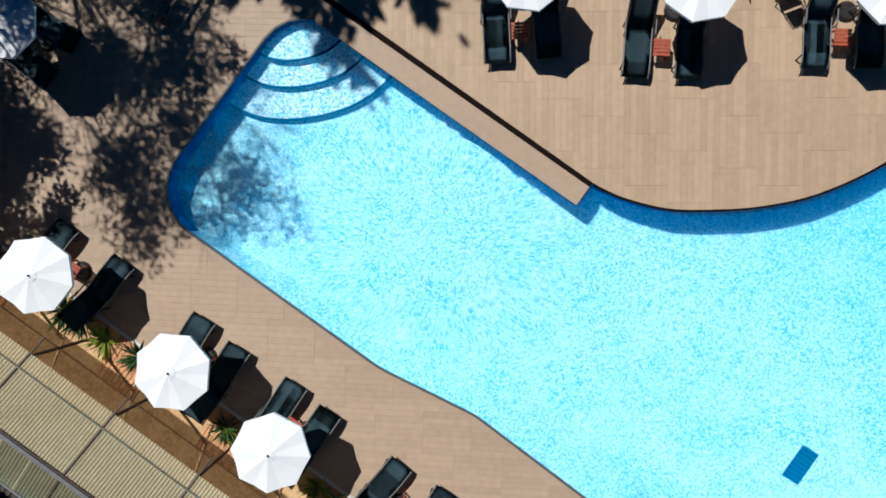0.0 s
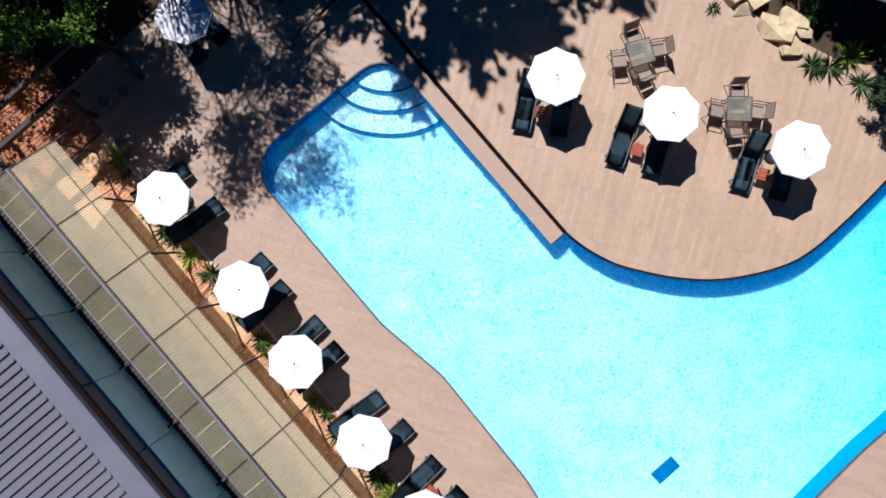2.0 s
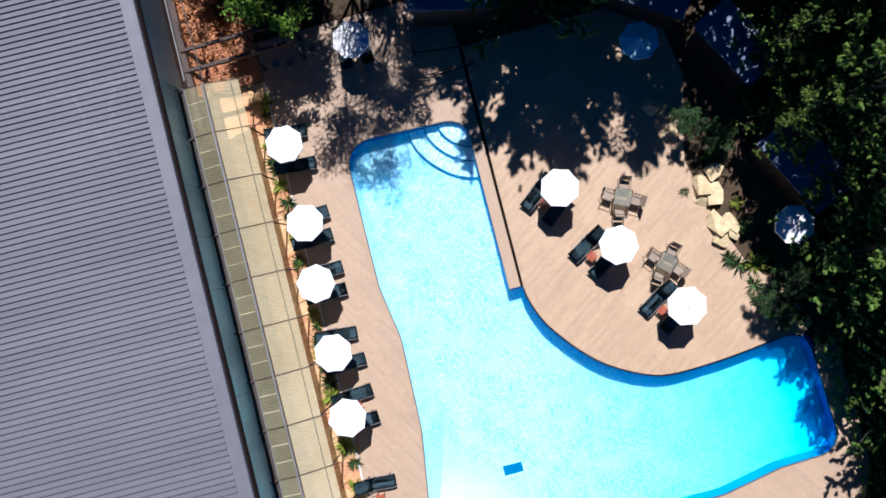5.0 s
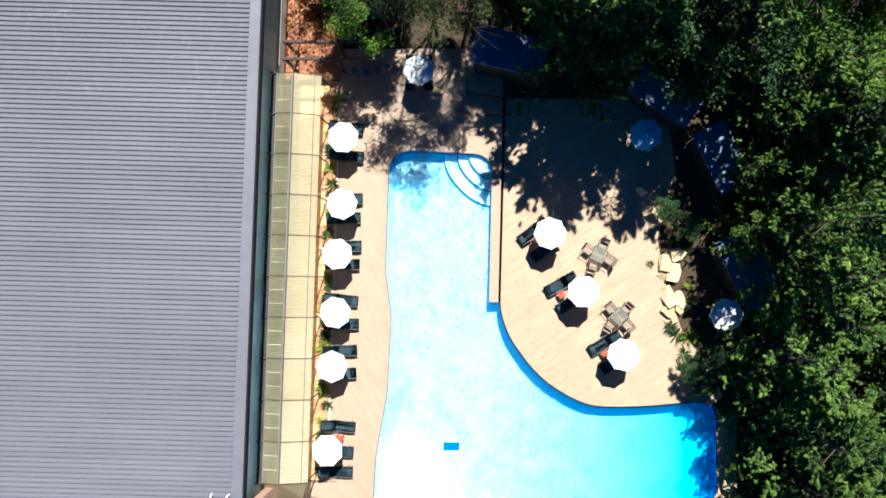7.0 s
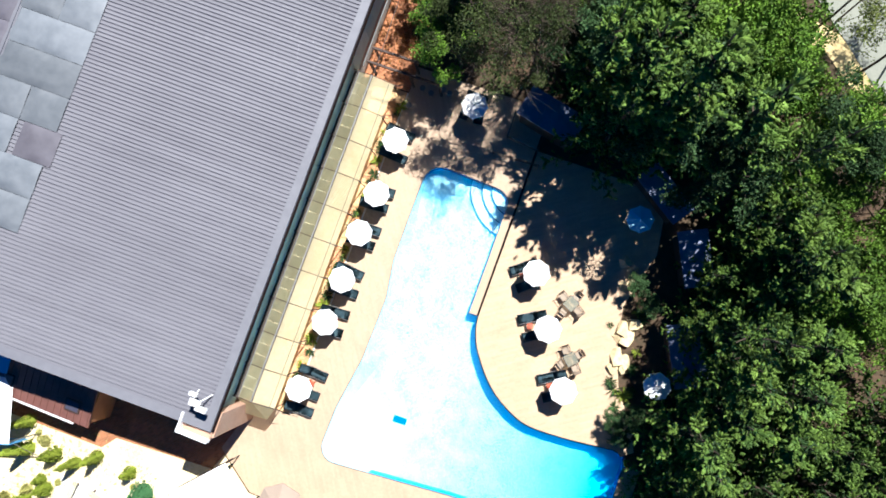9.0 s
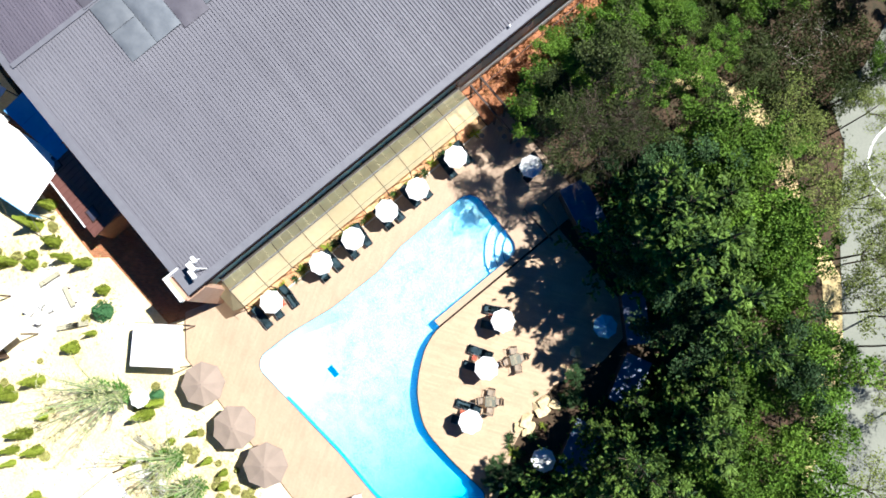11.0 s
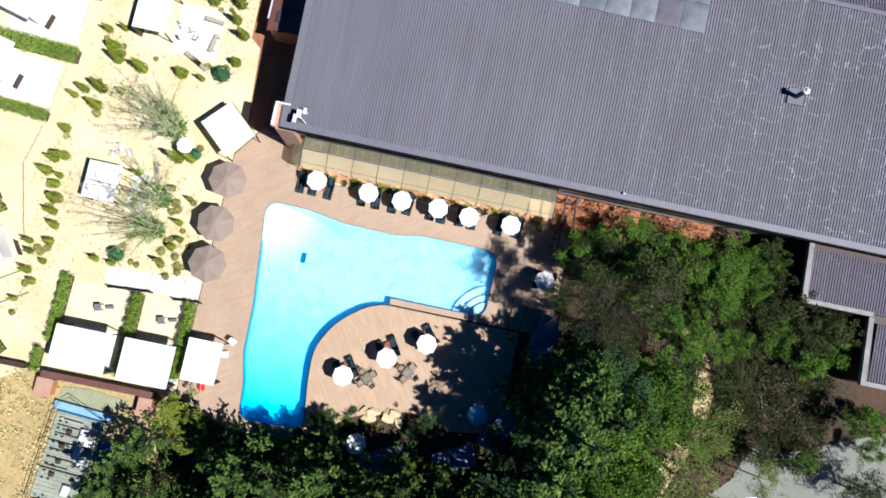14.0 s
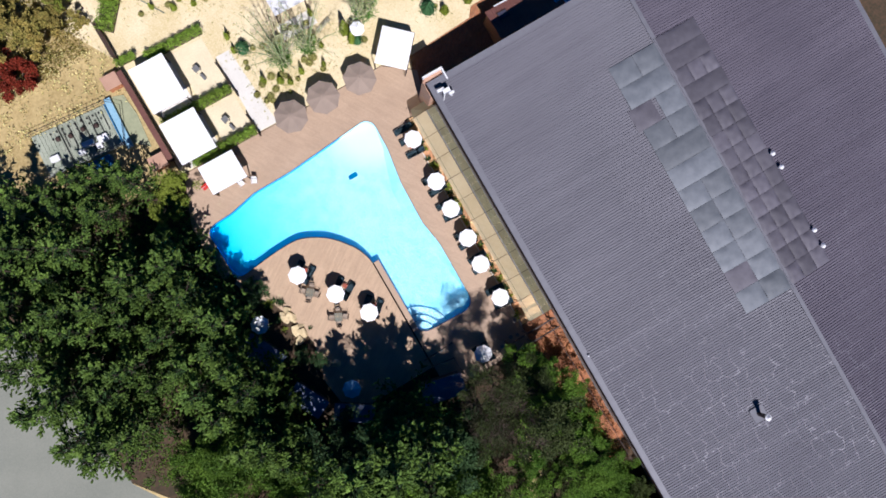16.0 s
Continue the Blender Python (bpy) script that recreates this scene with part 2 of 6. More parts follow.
BROWN_ROOF = mat("brown_roof_sheet", (0.20, 0.09, 0.07), (0.155, 0.07, 0.055), rough=0.5, metal=0.2, fine=3)
GRAVEL = mat("pale_gravel", (0.785, 0.675, 0.44), (0.60, 0.49, 0.25), rough=0.95, fine=7, coarse=0.28, bump=0.35)
SAND = mat("trodden_sand", (0.64, 0.51, 0.25), (0.46, 0.35, 0.15), rough=0.95, fine=5, coarse=0.5, bump=0.3)
CONCRETE = mat("weathered_concrete", (0.34, 0.33, 0.31), (0.22, 0.215, 0.19), rough=0.9, fine=5, coarse=0.7)
SALMON = mat("pale_salmon_brick", (0.50, 0.31, 0.21), (0.42, 0.25, 0.165), rough=0.85, fine=9, coarse=1.0)
SLATE = mat("slate_roof_sheet", (0.17, 0.20, 0.30), (0.11, 0.13, 0.21), rough=0.45, fine=3, coarse=0.6)
# Blue that stands in for shade at the marquees.
BLUE_SHADE = mat("blue_shade_sheet", (0.17, 0.46, 0.80), (0.13, 0.39, 0.72), rough=0.45, fine=3, coarse=0.6)
PAVING = mat("pale_paving", (0.70, 0.67, 0.60), (0.62, 0.59, 0.52), rough=0.9, fine=6, coarse=0.4, vary=0.05)
PATIO = mat("sandy_paving", (0.78, 0.68, 0.46), (0.66, 0.57, 0.37), rough=0.9, fine=6, coarse=0.5)
SOIL = mat("wood_floor_soil", (0.095, 0.055, 0.03), (0.035, 0.03, 0.014), rough=0.95, fine=3.5, coarse=0.18, bump=0.5)
DRY = mat("dry_earth", (0.54, 0.42, 0.19), (0.33, 0.245, 0.095), rough=0.95, fine=4, coarse=0.3, bump=0.3)
PAD = mat("pale_orange_brick", (0.66, 0.34, 0.15), (0.52, 0.24, 0.10), rough=0.85, fine=14, coarse=1.0, vary=0.2, island=0.2)
PALE_MORTAR = mat("pale_mortar", (0.62, 0.52, 0.36), rough=0.9)
BED = mat("orange_bark_bed", (0.74, 0.49, 0.25), (0.50, 0.29, 0.13), rough=0.95, fine=12, coarse=1.5, bump=0.5)
COURT = mat("court_asphalt", (0.25, 0.255, 0.205), (0.19, 0.20, 0.16), rough=0.85, fine=10, coarse=0.25)
LINE = mat("white_line_paint", (0.75, 0.75, 0.72), rough=0.7)
WHITE = mat("white_paint", (0.78, 0.78, 0.77), (0.72, 0.72, 0.71), rough=0.55, fine=4)
ROCK = mat("pale_rock", (0.72, 0.58, 0.33), (0.46, 0.36, 0.19), rough=0.9, fine=5, coarse=1.3, bump=0.6, vary=0.12)
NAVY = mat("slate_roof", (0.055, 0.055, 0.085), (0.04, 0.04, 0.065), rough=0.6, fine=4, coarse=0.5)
BLUE = mat("blue_pipe", (0.04, 0.17, 0.33), (0.03, 0.13, 0.27), rough=0.4)
GREENISH = mat("weathered_boards", (0.20, 0.22, 0.17), (0.13, 0.15, 0.11), rough=0.8, fine=5, vary=0.1)
BARK = mat("bark", (0.085, 0.06, 0.04), (0.05, 0.035, 0.025), rough=0.9, fine=12, stretch=(1, 1, 0.2))
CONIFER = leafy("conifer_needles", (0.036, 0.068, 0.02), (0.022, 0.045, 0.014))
SKY_TINT_CANVAS = mat("sky_tint_canvas", (0.46, 0.80, 0.97), (0.40, 0.75, 0.94), rough=0.8, fine=30, coarse=1.5, bump=0.05)
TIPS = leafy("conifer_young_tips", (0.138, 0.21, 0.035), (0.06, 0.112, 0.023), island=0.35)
BROADLEAF = leafy("broad_leaves", (0.15, 0.25, 0.026), (0.055, 0.12, 0.014))
DULL = leafy("thin_leaves", (0.068, 0.09, 0.025), (0.03, 0.042, 0.013))
PALELEAF = leafy("olive_leaves", (0.20, 0.235, 0.055), (0.12, 0.15, 0.035))
DARKLEAF = leafy("dark_leaves", (0.058, 0.105, 0.036), (0.03, 0.06, 0.022))
TWIGLEAF = leafy("dry_twig_leaves", (0.50, 0.49, 0.24), (0.34, 0.38, 0.14))
FRESHLEAF = leafy("fresh_green_leaves", (0.20, 0.36, 0.07), (0.10, 0.24, 0.05))
DRYGRASS = leafy("dry_grass", (0.60, 0.54, 0.24), (0.48, 0.46, 0.17))
SHRUB = leafy("shrub_leaves", (0.30, 0.36, 0.045), (0.17, 0.22, 0.024))
PALESHRUB = leafy("pale_shrub_leaves", (0.44, 0.42, 0.15), (0.30, 0.30, 0.08))
TEALSHRUB = leafy("blue_green_shrub_leaves", (0.08, 0.19, 0.08), (0.05, 0.13, 0.05))
AUTUMN = leafy("autumn_leaves", (0.36, 0.27, 0.07), (0.20, 0.20, 0.045))
REDLEAF = leafy("red_leaves", (0.25, 0.04, 0.02), (0.15, 0.025, 0.012))
LITTER = leafy("fallen_leaves", (0.40, 0.18, 0.055), (0.16, 0.08, 0.03))
PALMLEAF = leafy("fan_leaves", (0.05, 0.10, 0.03), (0.03, 0.06, 0.02))


def see_through(m, share, spread=0.0):
    """Lets a share of the light straight through a thin panel and spreads another share below it."""
    n, link = m.node_tree.nodes, m.node_tree.links.new
    clear, soft, blend, mixed = n.new("ShaderNodeBsdfTransparent"), n.new("ShaderNodeBsdfTranslucent"), n.new("ShaderNodeMixShader"), n.new("ShaderNodeMixShader")
    clear.inputs["Color"].default_value = soft.inputs["Color"].default_value = (1.0, 0.94, 0.83, 1)
    mixed.inputs["Fac"].default_value, blend.inputs["Fac"].default_value = spread, share
    link(n["Principled BSDF"].outputs["BSDF"], mixed.inputs[1])
    link(soft.outputs["BSDF"], mixed.inputs[2])
    link(mixed.outputs["Shader"], blend.inputs[1])
    link(clear.outputs["BSDF"], blend.inputs[2])
    link(blend.outputs["Shader"], n["Material Output"].inputs["Surface"])


def scuffed(m, pale, strength):
    """Faint pale wavering lines where the roof sheets lap, worn and broken up, stronger in the north."""
    n, link = m.node_tree.nodes, m.node_tree.links.new
    p = n["Principled BSDF"]
    source = p.inputs["Base Color"].links[0].from_socket
    place, waver, shift, laps = n.new("ShaderNodeNewGeometry"), n.new("ShaderNodeTexNoise"), n.new("ShaderNodeVectorMath"), n.new("ShaderNodeTexBrick")
    waver.inputs["Scale"].default_value, waver.inputs["Detail"].default_value = 0.9, 3
    link(place.outputs["Position"], waver.inputs["Vector"])
    shift.operation = "MULTIPLY_ADD"
    shift.inputs[1].default_value = (1.8, 1.8, 0)
    link(waver.outputs["Color"], shift.inputs[0])
    link(place.outputs["Position"], shift.inputs[2])
    link(shift.outputs["Vector"], laps.inputs["Vector"])
    laps.inputs["Color1"].default_value = laps.inputs["Color2"].default_value = (0, 0, 0, 1)
    laps.inputs["Mortar"].default_value = (1, 1, 1, 1)
    laps.inputs["Scale"].default_value, laps.inputs["Mortar Size"].default_value, laps.inputs["Mortar Smooth"].default_value = 1.0, 0.05, 0.8
    laps.inputs["Brick Width"].default_value, laps.inputs["Row Height"].default_value = 1.35, 1.9
    patch, keep, axis, north, both, share, mix = (n.new(k) for k in ("ShaderNodeTexNoise", "ShaderNodeMapRange", "ShaderNodeSeparateXYZ", "ShaderNodeMapRange", "ShaderNodeMath", "ShaderNodeMath", "ShaderNodeMix"))
    patch.inputs["Scale"].default_value, patch.inputs["Detail"].default_value = 0.3, 5
    keep.inputs["From Min"].default_value, keep.inputs["From Max"].default_value = 0.36, 0.66
    link(place.outputs["Position"], patch.inputs["Vector"])
    link(patch.outputs["Fac"], keep.inputs["Value"])
    link(place.outputs["Position"], axis.inputs["Vector"])
    north.inputs["From Min"].default_value, north.inputs["From Max"].default_value, north.inputs["To Min"].default_value, north.inputs["To Max"].default_value = 6.0, 36.0, 0.0, strength
    link(axis.outputs["Y"], north.inputs["Value"])
    both.operation = share.operation = "MULTIPLY"
    link(laps.outputs["Color"], both.inputs[0])
    link(keep.outputs["Result"], both.inputs[1])
    link(both.outputs[0], share.inputs[0])
    link(north.outputs["Result"], share.inputs[1])
    mix.data_type = "RGBA"
    mix.inputs["B"].default_value = (*pale, 1)
    link(share.outputs[0], mix.inputs["Factor"])
    link(source, mix.inputs["A"])
    link(mix.outputs["Result"], p.inputs["Base Color"])


scuffed(ROOF, (0.42, 0.42, 0.44), 1.0)
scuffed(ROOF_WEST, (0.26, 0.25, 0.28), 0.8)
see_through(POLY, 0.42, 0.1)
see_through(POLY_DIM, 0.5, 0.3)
see_through(GLASS_TOP, 0.55)


# ---- building blocks ----
def part(name, bm, material, parent=None, label=""):
    """Link a bmesh (or a ready mesh) as one mesh object under a thing or a part."""
    if isinstance(bm, bmesh.types.BMesh):
        me = bpy.data.meshes.new(name)
        bm.normal_update()
        bm.to_mesh(me)
        bm.free()
    else:
        me = bm
    if material and not me.materials:
        me.materials.append(material)
    ob = new(name, me)
    ob.parent = parent
    if label:
        tagged(ob, label)
    return ob


def thing(name, label, category, group="", kind="", at=None):
    ob = tagged(new(name), label, category, group, kind)
    if at is not None:
        ob.matrix_basis = at
    return ob


def box(bm, x0, x1, y0, y1, z0, z1, bevel=0.0, turn=None):
    made = bmesh.ops.create_cube(bm, size=1)["verts"]
    m = Matrix.Translation(((x0 + x1) / 2, (y0 + y1) / 2, (z0 + z1) / 2)) @ Matrix.Diagonal((x1 - x0, y1 - y0, z1 - z0, 1))
    bmesh.ops.transform(bm, matrix=(turn or Matrix()) @ m, verts=made)
    if bevel:
        edges = list({e for v in made for e in v.link_edges})
        bmesh.ops.bevel(bm, geom=edges, offset=bevel, segments=1, affect="EDGES")
    return bm


def boxed(*a, **k):
    return box(bmesh.new(), *a, **k)


def tube(bm, path, r, sides=6, r_end=None):
    """A round bar along a path of points."""
    path = [Vector(p) for p in path]
    rings = []
    for i, p in enumerate(path):
        d = (path[min(i + 1, len(path) - 1)] - path[max(i - 1, 0)]).normalized()
        u = d.orthogonal().normalized()
        v = d.cross(u)
        rad = r if r_end is None else r + (r_end - r) * i / (len(path) - 1)
        rings.append([bm.verts.new(p + (u * math.cos(k * math.tau / sides) + v * math.sin(k * math.tau / sides)) * rad) for k in range(sides)])
    for a, b in zip(rings, rings[1:]):
        for k in range(sides):
            bm.faces.new((a[k], a[(k + 1) % sides], b[(k + 1) % sides], b[k]))
    bm.faces.new(rings[0][::-1])
    bm.faces.new(rings[-1])
    return bm


def tubed(*a, **k):
    return tube(bmesh.new(), *a, **k)


def slab(outline, z0, z1, holes=()):
    """A flat slab of any outline, with holes through it."""
    loops = [[Vector((x, y, 0)) for x, y in ring] for ring in (outline, *holes)]
    flat = [p for ring in loops for p in ring]
    bm = bmesh.new()
    top = [bm.verts.new((p.x, p.y, z1)) for p in flat]
    low = [bm.verts.new((p.x, p.y, z0)) for p in flat]
    for a, b, c in tessellate_polygon(loops):
        if (flat[b] - flat[a]).cross(flat[c] - flat[a]).z < 0:
            b, c = c, b
        try:
            bm.faces.new((top[a], top[b], top[c]))
            bm.faces.new((low[c], low[b], low[a]))
        except ValueError:
            pass
    start = 0
    for ring in loops:
        n = len(ring)
        for k in range(n):
            a, b = start + k, start + (k + 1) % n
            bm.faces.new((top[a], low[a], low[b], top[b]))
        start += n
    bmesh.ops.recalc_face_normals(bm, faces=bm.faces)
    return bm


def rounded(corners, step=0.35):
    """The outline of a polygon whose corners (x, y, radius) are rounded off."""
    out, n = [], len(corners)
    for i in range(n):
        p, r = Vector(corners[i][:2]), corners[i][2]
        a, b = Vector(corners[i - 1][:2]) - p, Vector(corners[(i + 1) % n][:2]) - p
        if r == 0:
            out.append(tuple(p))
            continue
        a.normalize(), b.normalize()
        half = a.angle(b) / 2
        cut = r / math.tan(half)
        middle = p + (a + b).normalized() * (r / math.sin(half))
        u, v = p + a * cut - middle, p + b * cut - middle
        swing = u.angle_signed(v)
        steps = max(2, int(abs(swing) * r / step))
        for k in range(steps + 1):
            turned = Matrix.Rotation(-swing * k / steps, 2) @ u
            out.append(tuple(middle + turned))
    return out


def inside(p, ring):
    x, y, hit = p[0], p[1], False
    for (x0, y0), (x1, y1) in zip(ring, ring[1:] + ring[:1]):
        if (y0 > y) != (y1 > y) and x < (x1 - x0) * (y - y0) / (y1 - y0) + x0:
            hit = not hit
    return hit


def clipped(ring, quad):
    """The part of a ring that lies in a convex quad (counterclockwise)."""
    out = list(ring)
    for (ax, ay), (bx, by) in zip(quad, quad[1:] + quad[:1]):
        side = [(bx - ax) * (y - ay) - (by - ay) * (x - ax) for x, y in out]
        kept = []
        for i in range(len(out)):
            (x0, y0), s0, (x1, y1), s1 = out[i - 1], side[i - 1], out[i], side[i]
            if (s0 >= 0) != (s1 >= 0):
                f = s0 / (s0 - s1)
                kept.append((x0 + (x1 - x0) * f, y0 + (y1 - y0) * f))
            if s1 >= 0:
                kept.append((x1, y1))
        out = kept
        if len(out) < 3:
            return []
    return out


def pieces(parent, name, ring, turn, long, wide, gap, z0, z1, material, near, label, holes=()):
    """Boards or bricks over a region, each with its own edges: those in the stretch near are parts, the others one mesh."""
    c, s = math.cos(radians(turn)), math.sin(radians(turn))
    local = [(x * c + y * s, -x * s + y * c) for x, y in ring]
    us, vs = [p[0] for p in local], [p[1] for p in local]
    shared, verts, faces, count = bpy.data.meshes.new(name), [], [], 0
    h = z1 - z0
    a, b = (long - gap) / 2, (wide - gap) / 2
    e = min(0.006, gap)
    corners = [(-a, -b), (a, -b), (a, b), (-a, b)]
    shared.from_pydata([(x, y, 0) for x, y in corners] + [(x, y, h - e) for x, y in corners] + [(x - math.copysign(e, x), y - math.copysign(e, y), h) for x, y in corners], [], [(8, 9, 10, 11)] + [(k, (k + 1) % 4, 4 + (k + 1) % 4, 4 + k) for k in range(4)] + [(4 + k, 4 + (k + 1) % 4, 8 + (k + 1) % 4, 8 + k) for k in range(4)])
    shared.materials.append(material)
    for j in range(int(min(vs) // wide), int(max(vs) // wide) + 1):
        shift = ((j // 7) % 3) * long / 3 if long > 0.6 else (j % 2) * long / 2
        for i in range(int((min(us) - shift) // long), int((max(us) - shift) // long) + 1):
            u, v = (i + 0.5) * long + shift, (j + 0.5) * wide
            quad = [(u + x, v + y) for x, y in corners]
            centre = (u * c - v * s, u * s + v * c)
            flags = [inside(q, local) for q in quad]
            world_quad = [(x * c - y * s, x * s + y * c) for x, y in quad]
            if any(inside(q, hole) for hole in holes for q in world_quad):
                continue
            if all(flags):
                if near(*centre) and count < 300:
                    count += 1
                    ob = new(name, shared)
                    ob.parent, ob.matrix_basis = parent, pose(*centre, z0, 0, 0, turn)
                    continue
                shape = quad
            elif any(flags) or inside((u, v), local):
                shape = clipped(local, quad)
                if len(shape) < 3:
                    continue
            else:
                continue
            k, n = len(verts), len(shape)
            shape = [(x * c - y * s, x * s + y * c) for x, y in shape]
            verts += [(x, y, z1) for x, y in shape] + [(x, y, z0) for x, y in shape]
            faces.append(tuple(range(k, k + n)))
            faces += [(k + (m + 1) % n, k + m, k + n + m, k + n + (m + 1) % n) for m in range(n)]
    if verts:
        me = bpy.data.meshes.new(name + "_field")
        me.from_pydata(verts, [], faces)
        ob = part(name + "_field", me, material, parent)
        tagged(ob, label, kind="stuff")


def leaf_mesh(name, at, way, long, wide, material, up=0.4):
    """Many small bent leaves: at, way (n x 3), long, wide (n)."""
    n = len(at)
    way = way / (np.linalg.norm(way, axis=1, keepdims=True) + 1e-9)
    tilt = NRG.normal(size=(n, 3)) * 0.6 + np.array([0, 0, up])
    side = np.cross(way, tilt)
    side /= np.linalg.norm(side, axis=1, keepdims=True) + 1e-9
    bend = np.cross(side, way)
    long, wide = np.asarray(long)[:, None], np.asarray(wide)[:, None]
    v = np.stack([at - way * long / 2, at + side * wide / 2 + bend * wide * 0.25, at + way * long / 2, at - side * wide / 2 + bend * wide * 0.25], 1).reshape(-1, 3)
    f = np.arange(4 * n).reshape(n, 4)
    me = bpy.data.meshes.new(name)
    me.from_pydata(v.tolist(), [], f.tolist())
    me.materials.append(material)
    return me

# ---- the pool ----
def spline(points, steps=5):
    """A smooth line through a few points."""
    out = []
    for k in range(len(points) - 1):
        a, b, c, d = (Vector(points[min(max(k + m, 0), len(points) - 1)]) for m in (-1, 0, 1, 2))
        for q in range(steps):
            f = q / steps
            out.append(tuple(0.5 * ((2 * b) + (c - a) * f + (2 * a - 5 * b + 4 * c - d) * f * f + (3 * b - a - 3 * c + d) * f ** 3)))
    return out + [tuple(points[-1])]


BEND = spline([(0.58, 0.0), (0.61, -0.3), (0.74, -0.9), (1.12, -1.87), (1.72, -2.77), (2.45, -3.67), (3.5, -4.62), (5.0, -5.46), (6.4, -5.82), (8.85, -5.72), (11.0, -5.45)])
POOL_CORNERS = [(-0.04, 0.0, 0), *((x, y, 0) for x, y in BEND), (13.0, -5.2, 0.9), (13.15, -11.1, 1.0),
                (10.2, -11.3, 3), (7.3, -11.95, 2.5), (3.2, -12.05, 10), (-6.65, -13.05, 1.1), (-6.55, -9.3, 4), (-5.98, -5.6, 4), (-5.86, -1.0, 2.0), (-6.3, 1.7, 3), (-6.3, 9.05, 1.3), (0.05, 8.78, 1.25)]
POOL = []
for p, q in zip(*(lambda ring: (ring, ring[1:] + ring[:1]))(rounded(POOL_CORNERS))):
    steps = max(1, int(math.hypot(q[0] - p[0], q[1] - p[1]) / 0.6))
    POOL += [(p[0] + (q[0] - p[0]) * k / steps, p[1] + (q[1] - p[1]) * k / steps) for k in range(steps)]
WATERLINE, FLOOR_Z, SHALLOW_Z = -0.14, -1.08, -0.80


def bottom(y):
    """The floor is shallow in the north and slopes down to the deep end."""
    return SHALLOW_Z + (FLOOR_Z - SHALLOW_Z) * min(1.0, max(0.0, (2.5 - y) / 5.0))


bm = bmesh.new()
for y0, y1 in ((2.5, 20.0), (-2.5, 2.5), (-20.0, -2.5)):
    ring = clipped(POOL, [(-20.0, y0), (20.0, y0), (20.0, y1), (-20.0, y1)])
    for tri in tessellate_polygon([[Vector((x, y, 0)) for x, y in ring]]):
        pts = [ring[i] for i in tri]
        if (pts[1][0] - pts[0][0]) * (pts[2][1] - pts[0][1]) - (pts[1][1] - pts[0][1]) * (pts[2][0] - pts[0][0]) < 0:
            pts = pts[::-1]
        bm.faces.new([bm.verts.new((x, y, bottom(y))) for x, y in pts])
bmesh.ops.remove_doubles(bm, verts=bm.verts, dist=1e-4)
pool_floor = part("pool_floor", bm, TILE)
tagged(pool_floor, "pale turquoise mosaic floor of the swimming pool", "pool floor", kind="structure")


def offset(ring, d):
    """The ring moved outwards (counterclockwise rings) by d."""
    area = sum(x0 * y1 - x1 * y0 for (x0, y0), (x1, y1) in zip(ring, ring[1:] + ring[:1]))
    out, n, sign = [], len(ring), 1 if area > 0 else -1
    for k in range(n):
        a, p, b = Vector(ring[k - 1]), Vector(ring[k]), Vector(ring[(k + 1) % n])
        u, v = (p - a), (b - p)
        n1, n2 = Vector((u.y, -u.x)).normalized(), Vector((v.y, -v.x)).normalized()
        m = (n1 + n2) / max(0.6, 1 + n1.dot(n2))
        out.append(tuple(p + m * d * sign))
    return out


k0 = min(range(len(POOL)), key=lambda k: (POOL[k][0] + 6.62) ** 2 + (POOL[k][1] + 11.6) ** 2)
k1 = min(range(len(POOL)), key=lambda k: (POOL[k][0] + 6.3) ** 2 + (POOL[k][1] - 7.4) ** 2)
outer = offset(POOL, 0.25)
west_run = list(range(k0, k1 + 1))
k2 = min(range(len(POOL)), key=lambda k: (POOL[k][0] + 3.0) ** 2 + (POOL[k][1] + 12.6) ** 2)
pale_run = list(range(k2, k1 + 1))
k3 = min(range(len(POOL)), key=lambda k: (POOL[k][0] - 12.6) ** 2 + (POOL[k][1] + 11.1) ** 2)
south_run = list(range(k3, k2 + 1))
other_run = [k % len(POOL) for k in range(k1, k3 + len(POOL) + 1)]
# Light is in these colours: sunlit south and south-west lighter, shaded runs deep blue.
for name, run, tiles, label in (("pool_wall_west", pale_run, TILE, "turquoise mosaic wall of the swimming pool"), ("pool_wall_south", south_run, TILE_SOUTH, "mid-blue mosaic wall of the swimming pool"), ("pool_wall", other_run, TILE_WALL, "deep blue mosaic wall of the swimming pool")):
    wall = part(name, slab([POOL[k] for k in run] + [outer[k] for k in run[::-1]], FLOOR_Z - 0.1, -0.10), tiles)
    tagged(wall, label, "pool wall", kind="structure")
# the floor rises in a slope towards the west side
ramp, last = bmesh.new(), None
slope_in = [offset(POOL, -1.15 * min(1.0, 0.02 + 3.0 * min(n, len(west_run) - 1 - n) / len(west_run)))[k] for n, k in enumerate(west_run)]
for k, (x, y) in zip(west_run, slope_in):
    pair = ramp.verts.new((*offset(POOL, 0.01)[k], WATERLINE - 0.03)), ramp.verts.new((x, y, bottom(y) - 0.004))
    if last:
        ramp.faces.new((last[0], last[1], pair[1], pair[0]))
    last = pair
bmesh.ops.recalc_face_normals(ramp, faces=ramp.faces)
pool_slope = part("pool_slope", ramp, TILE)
tagged(pool_slope, "sloping turquoise mosaic edge of the pool floor", "pool floor", kind="structure")
c0 = min(range(len(POOL)), key=lambda k: (POOL[k][0] - 13.0) ** 2 + (POOL[k][1] + 6.2) ** 2)
c1 = min(range(len(POOL)), key=lambda k: (POOL[k][0] - 0.05) ** 2 + (POOL[k][1] - 7.6) ** 2)
coping_run = [k % len(POOL) for k in range(c0, c1 + 1)]
lip, back = offset(POOL, -0.012), offset(POOL, 0.035)
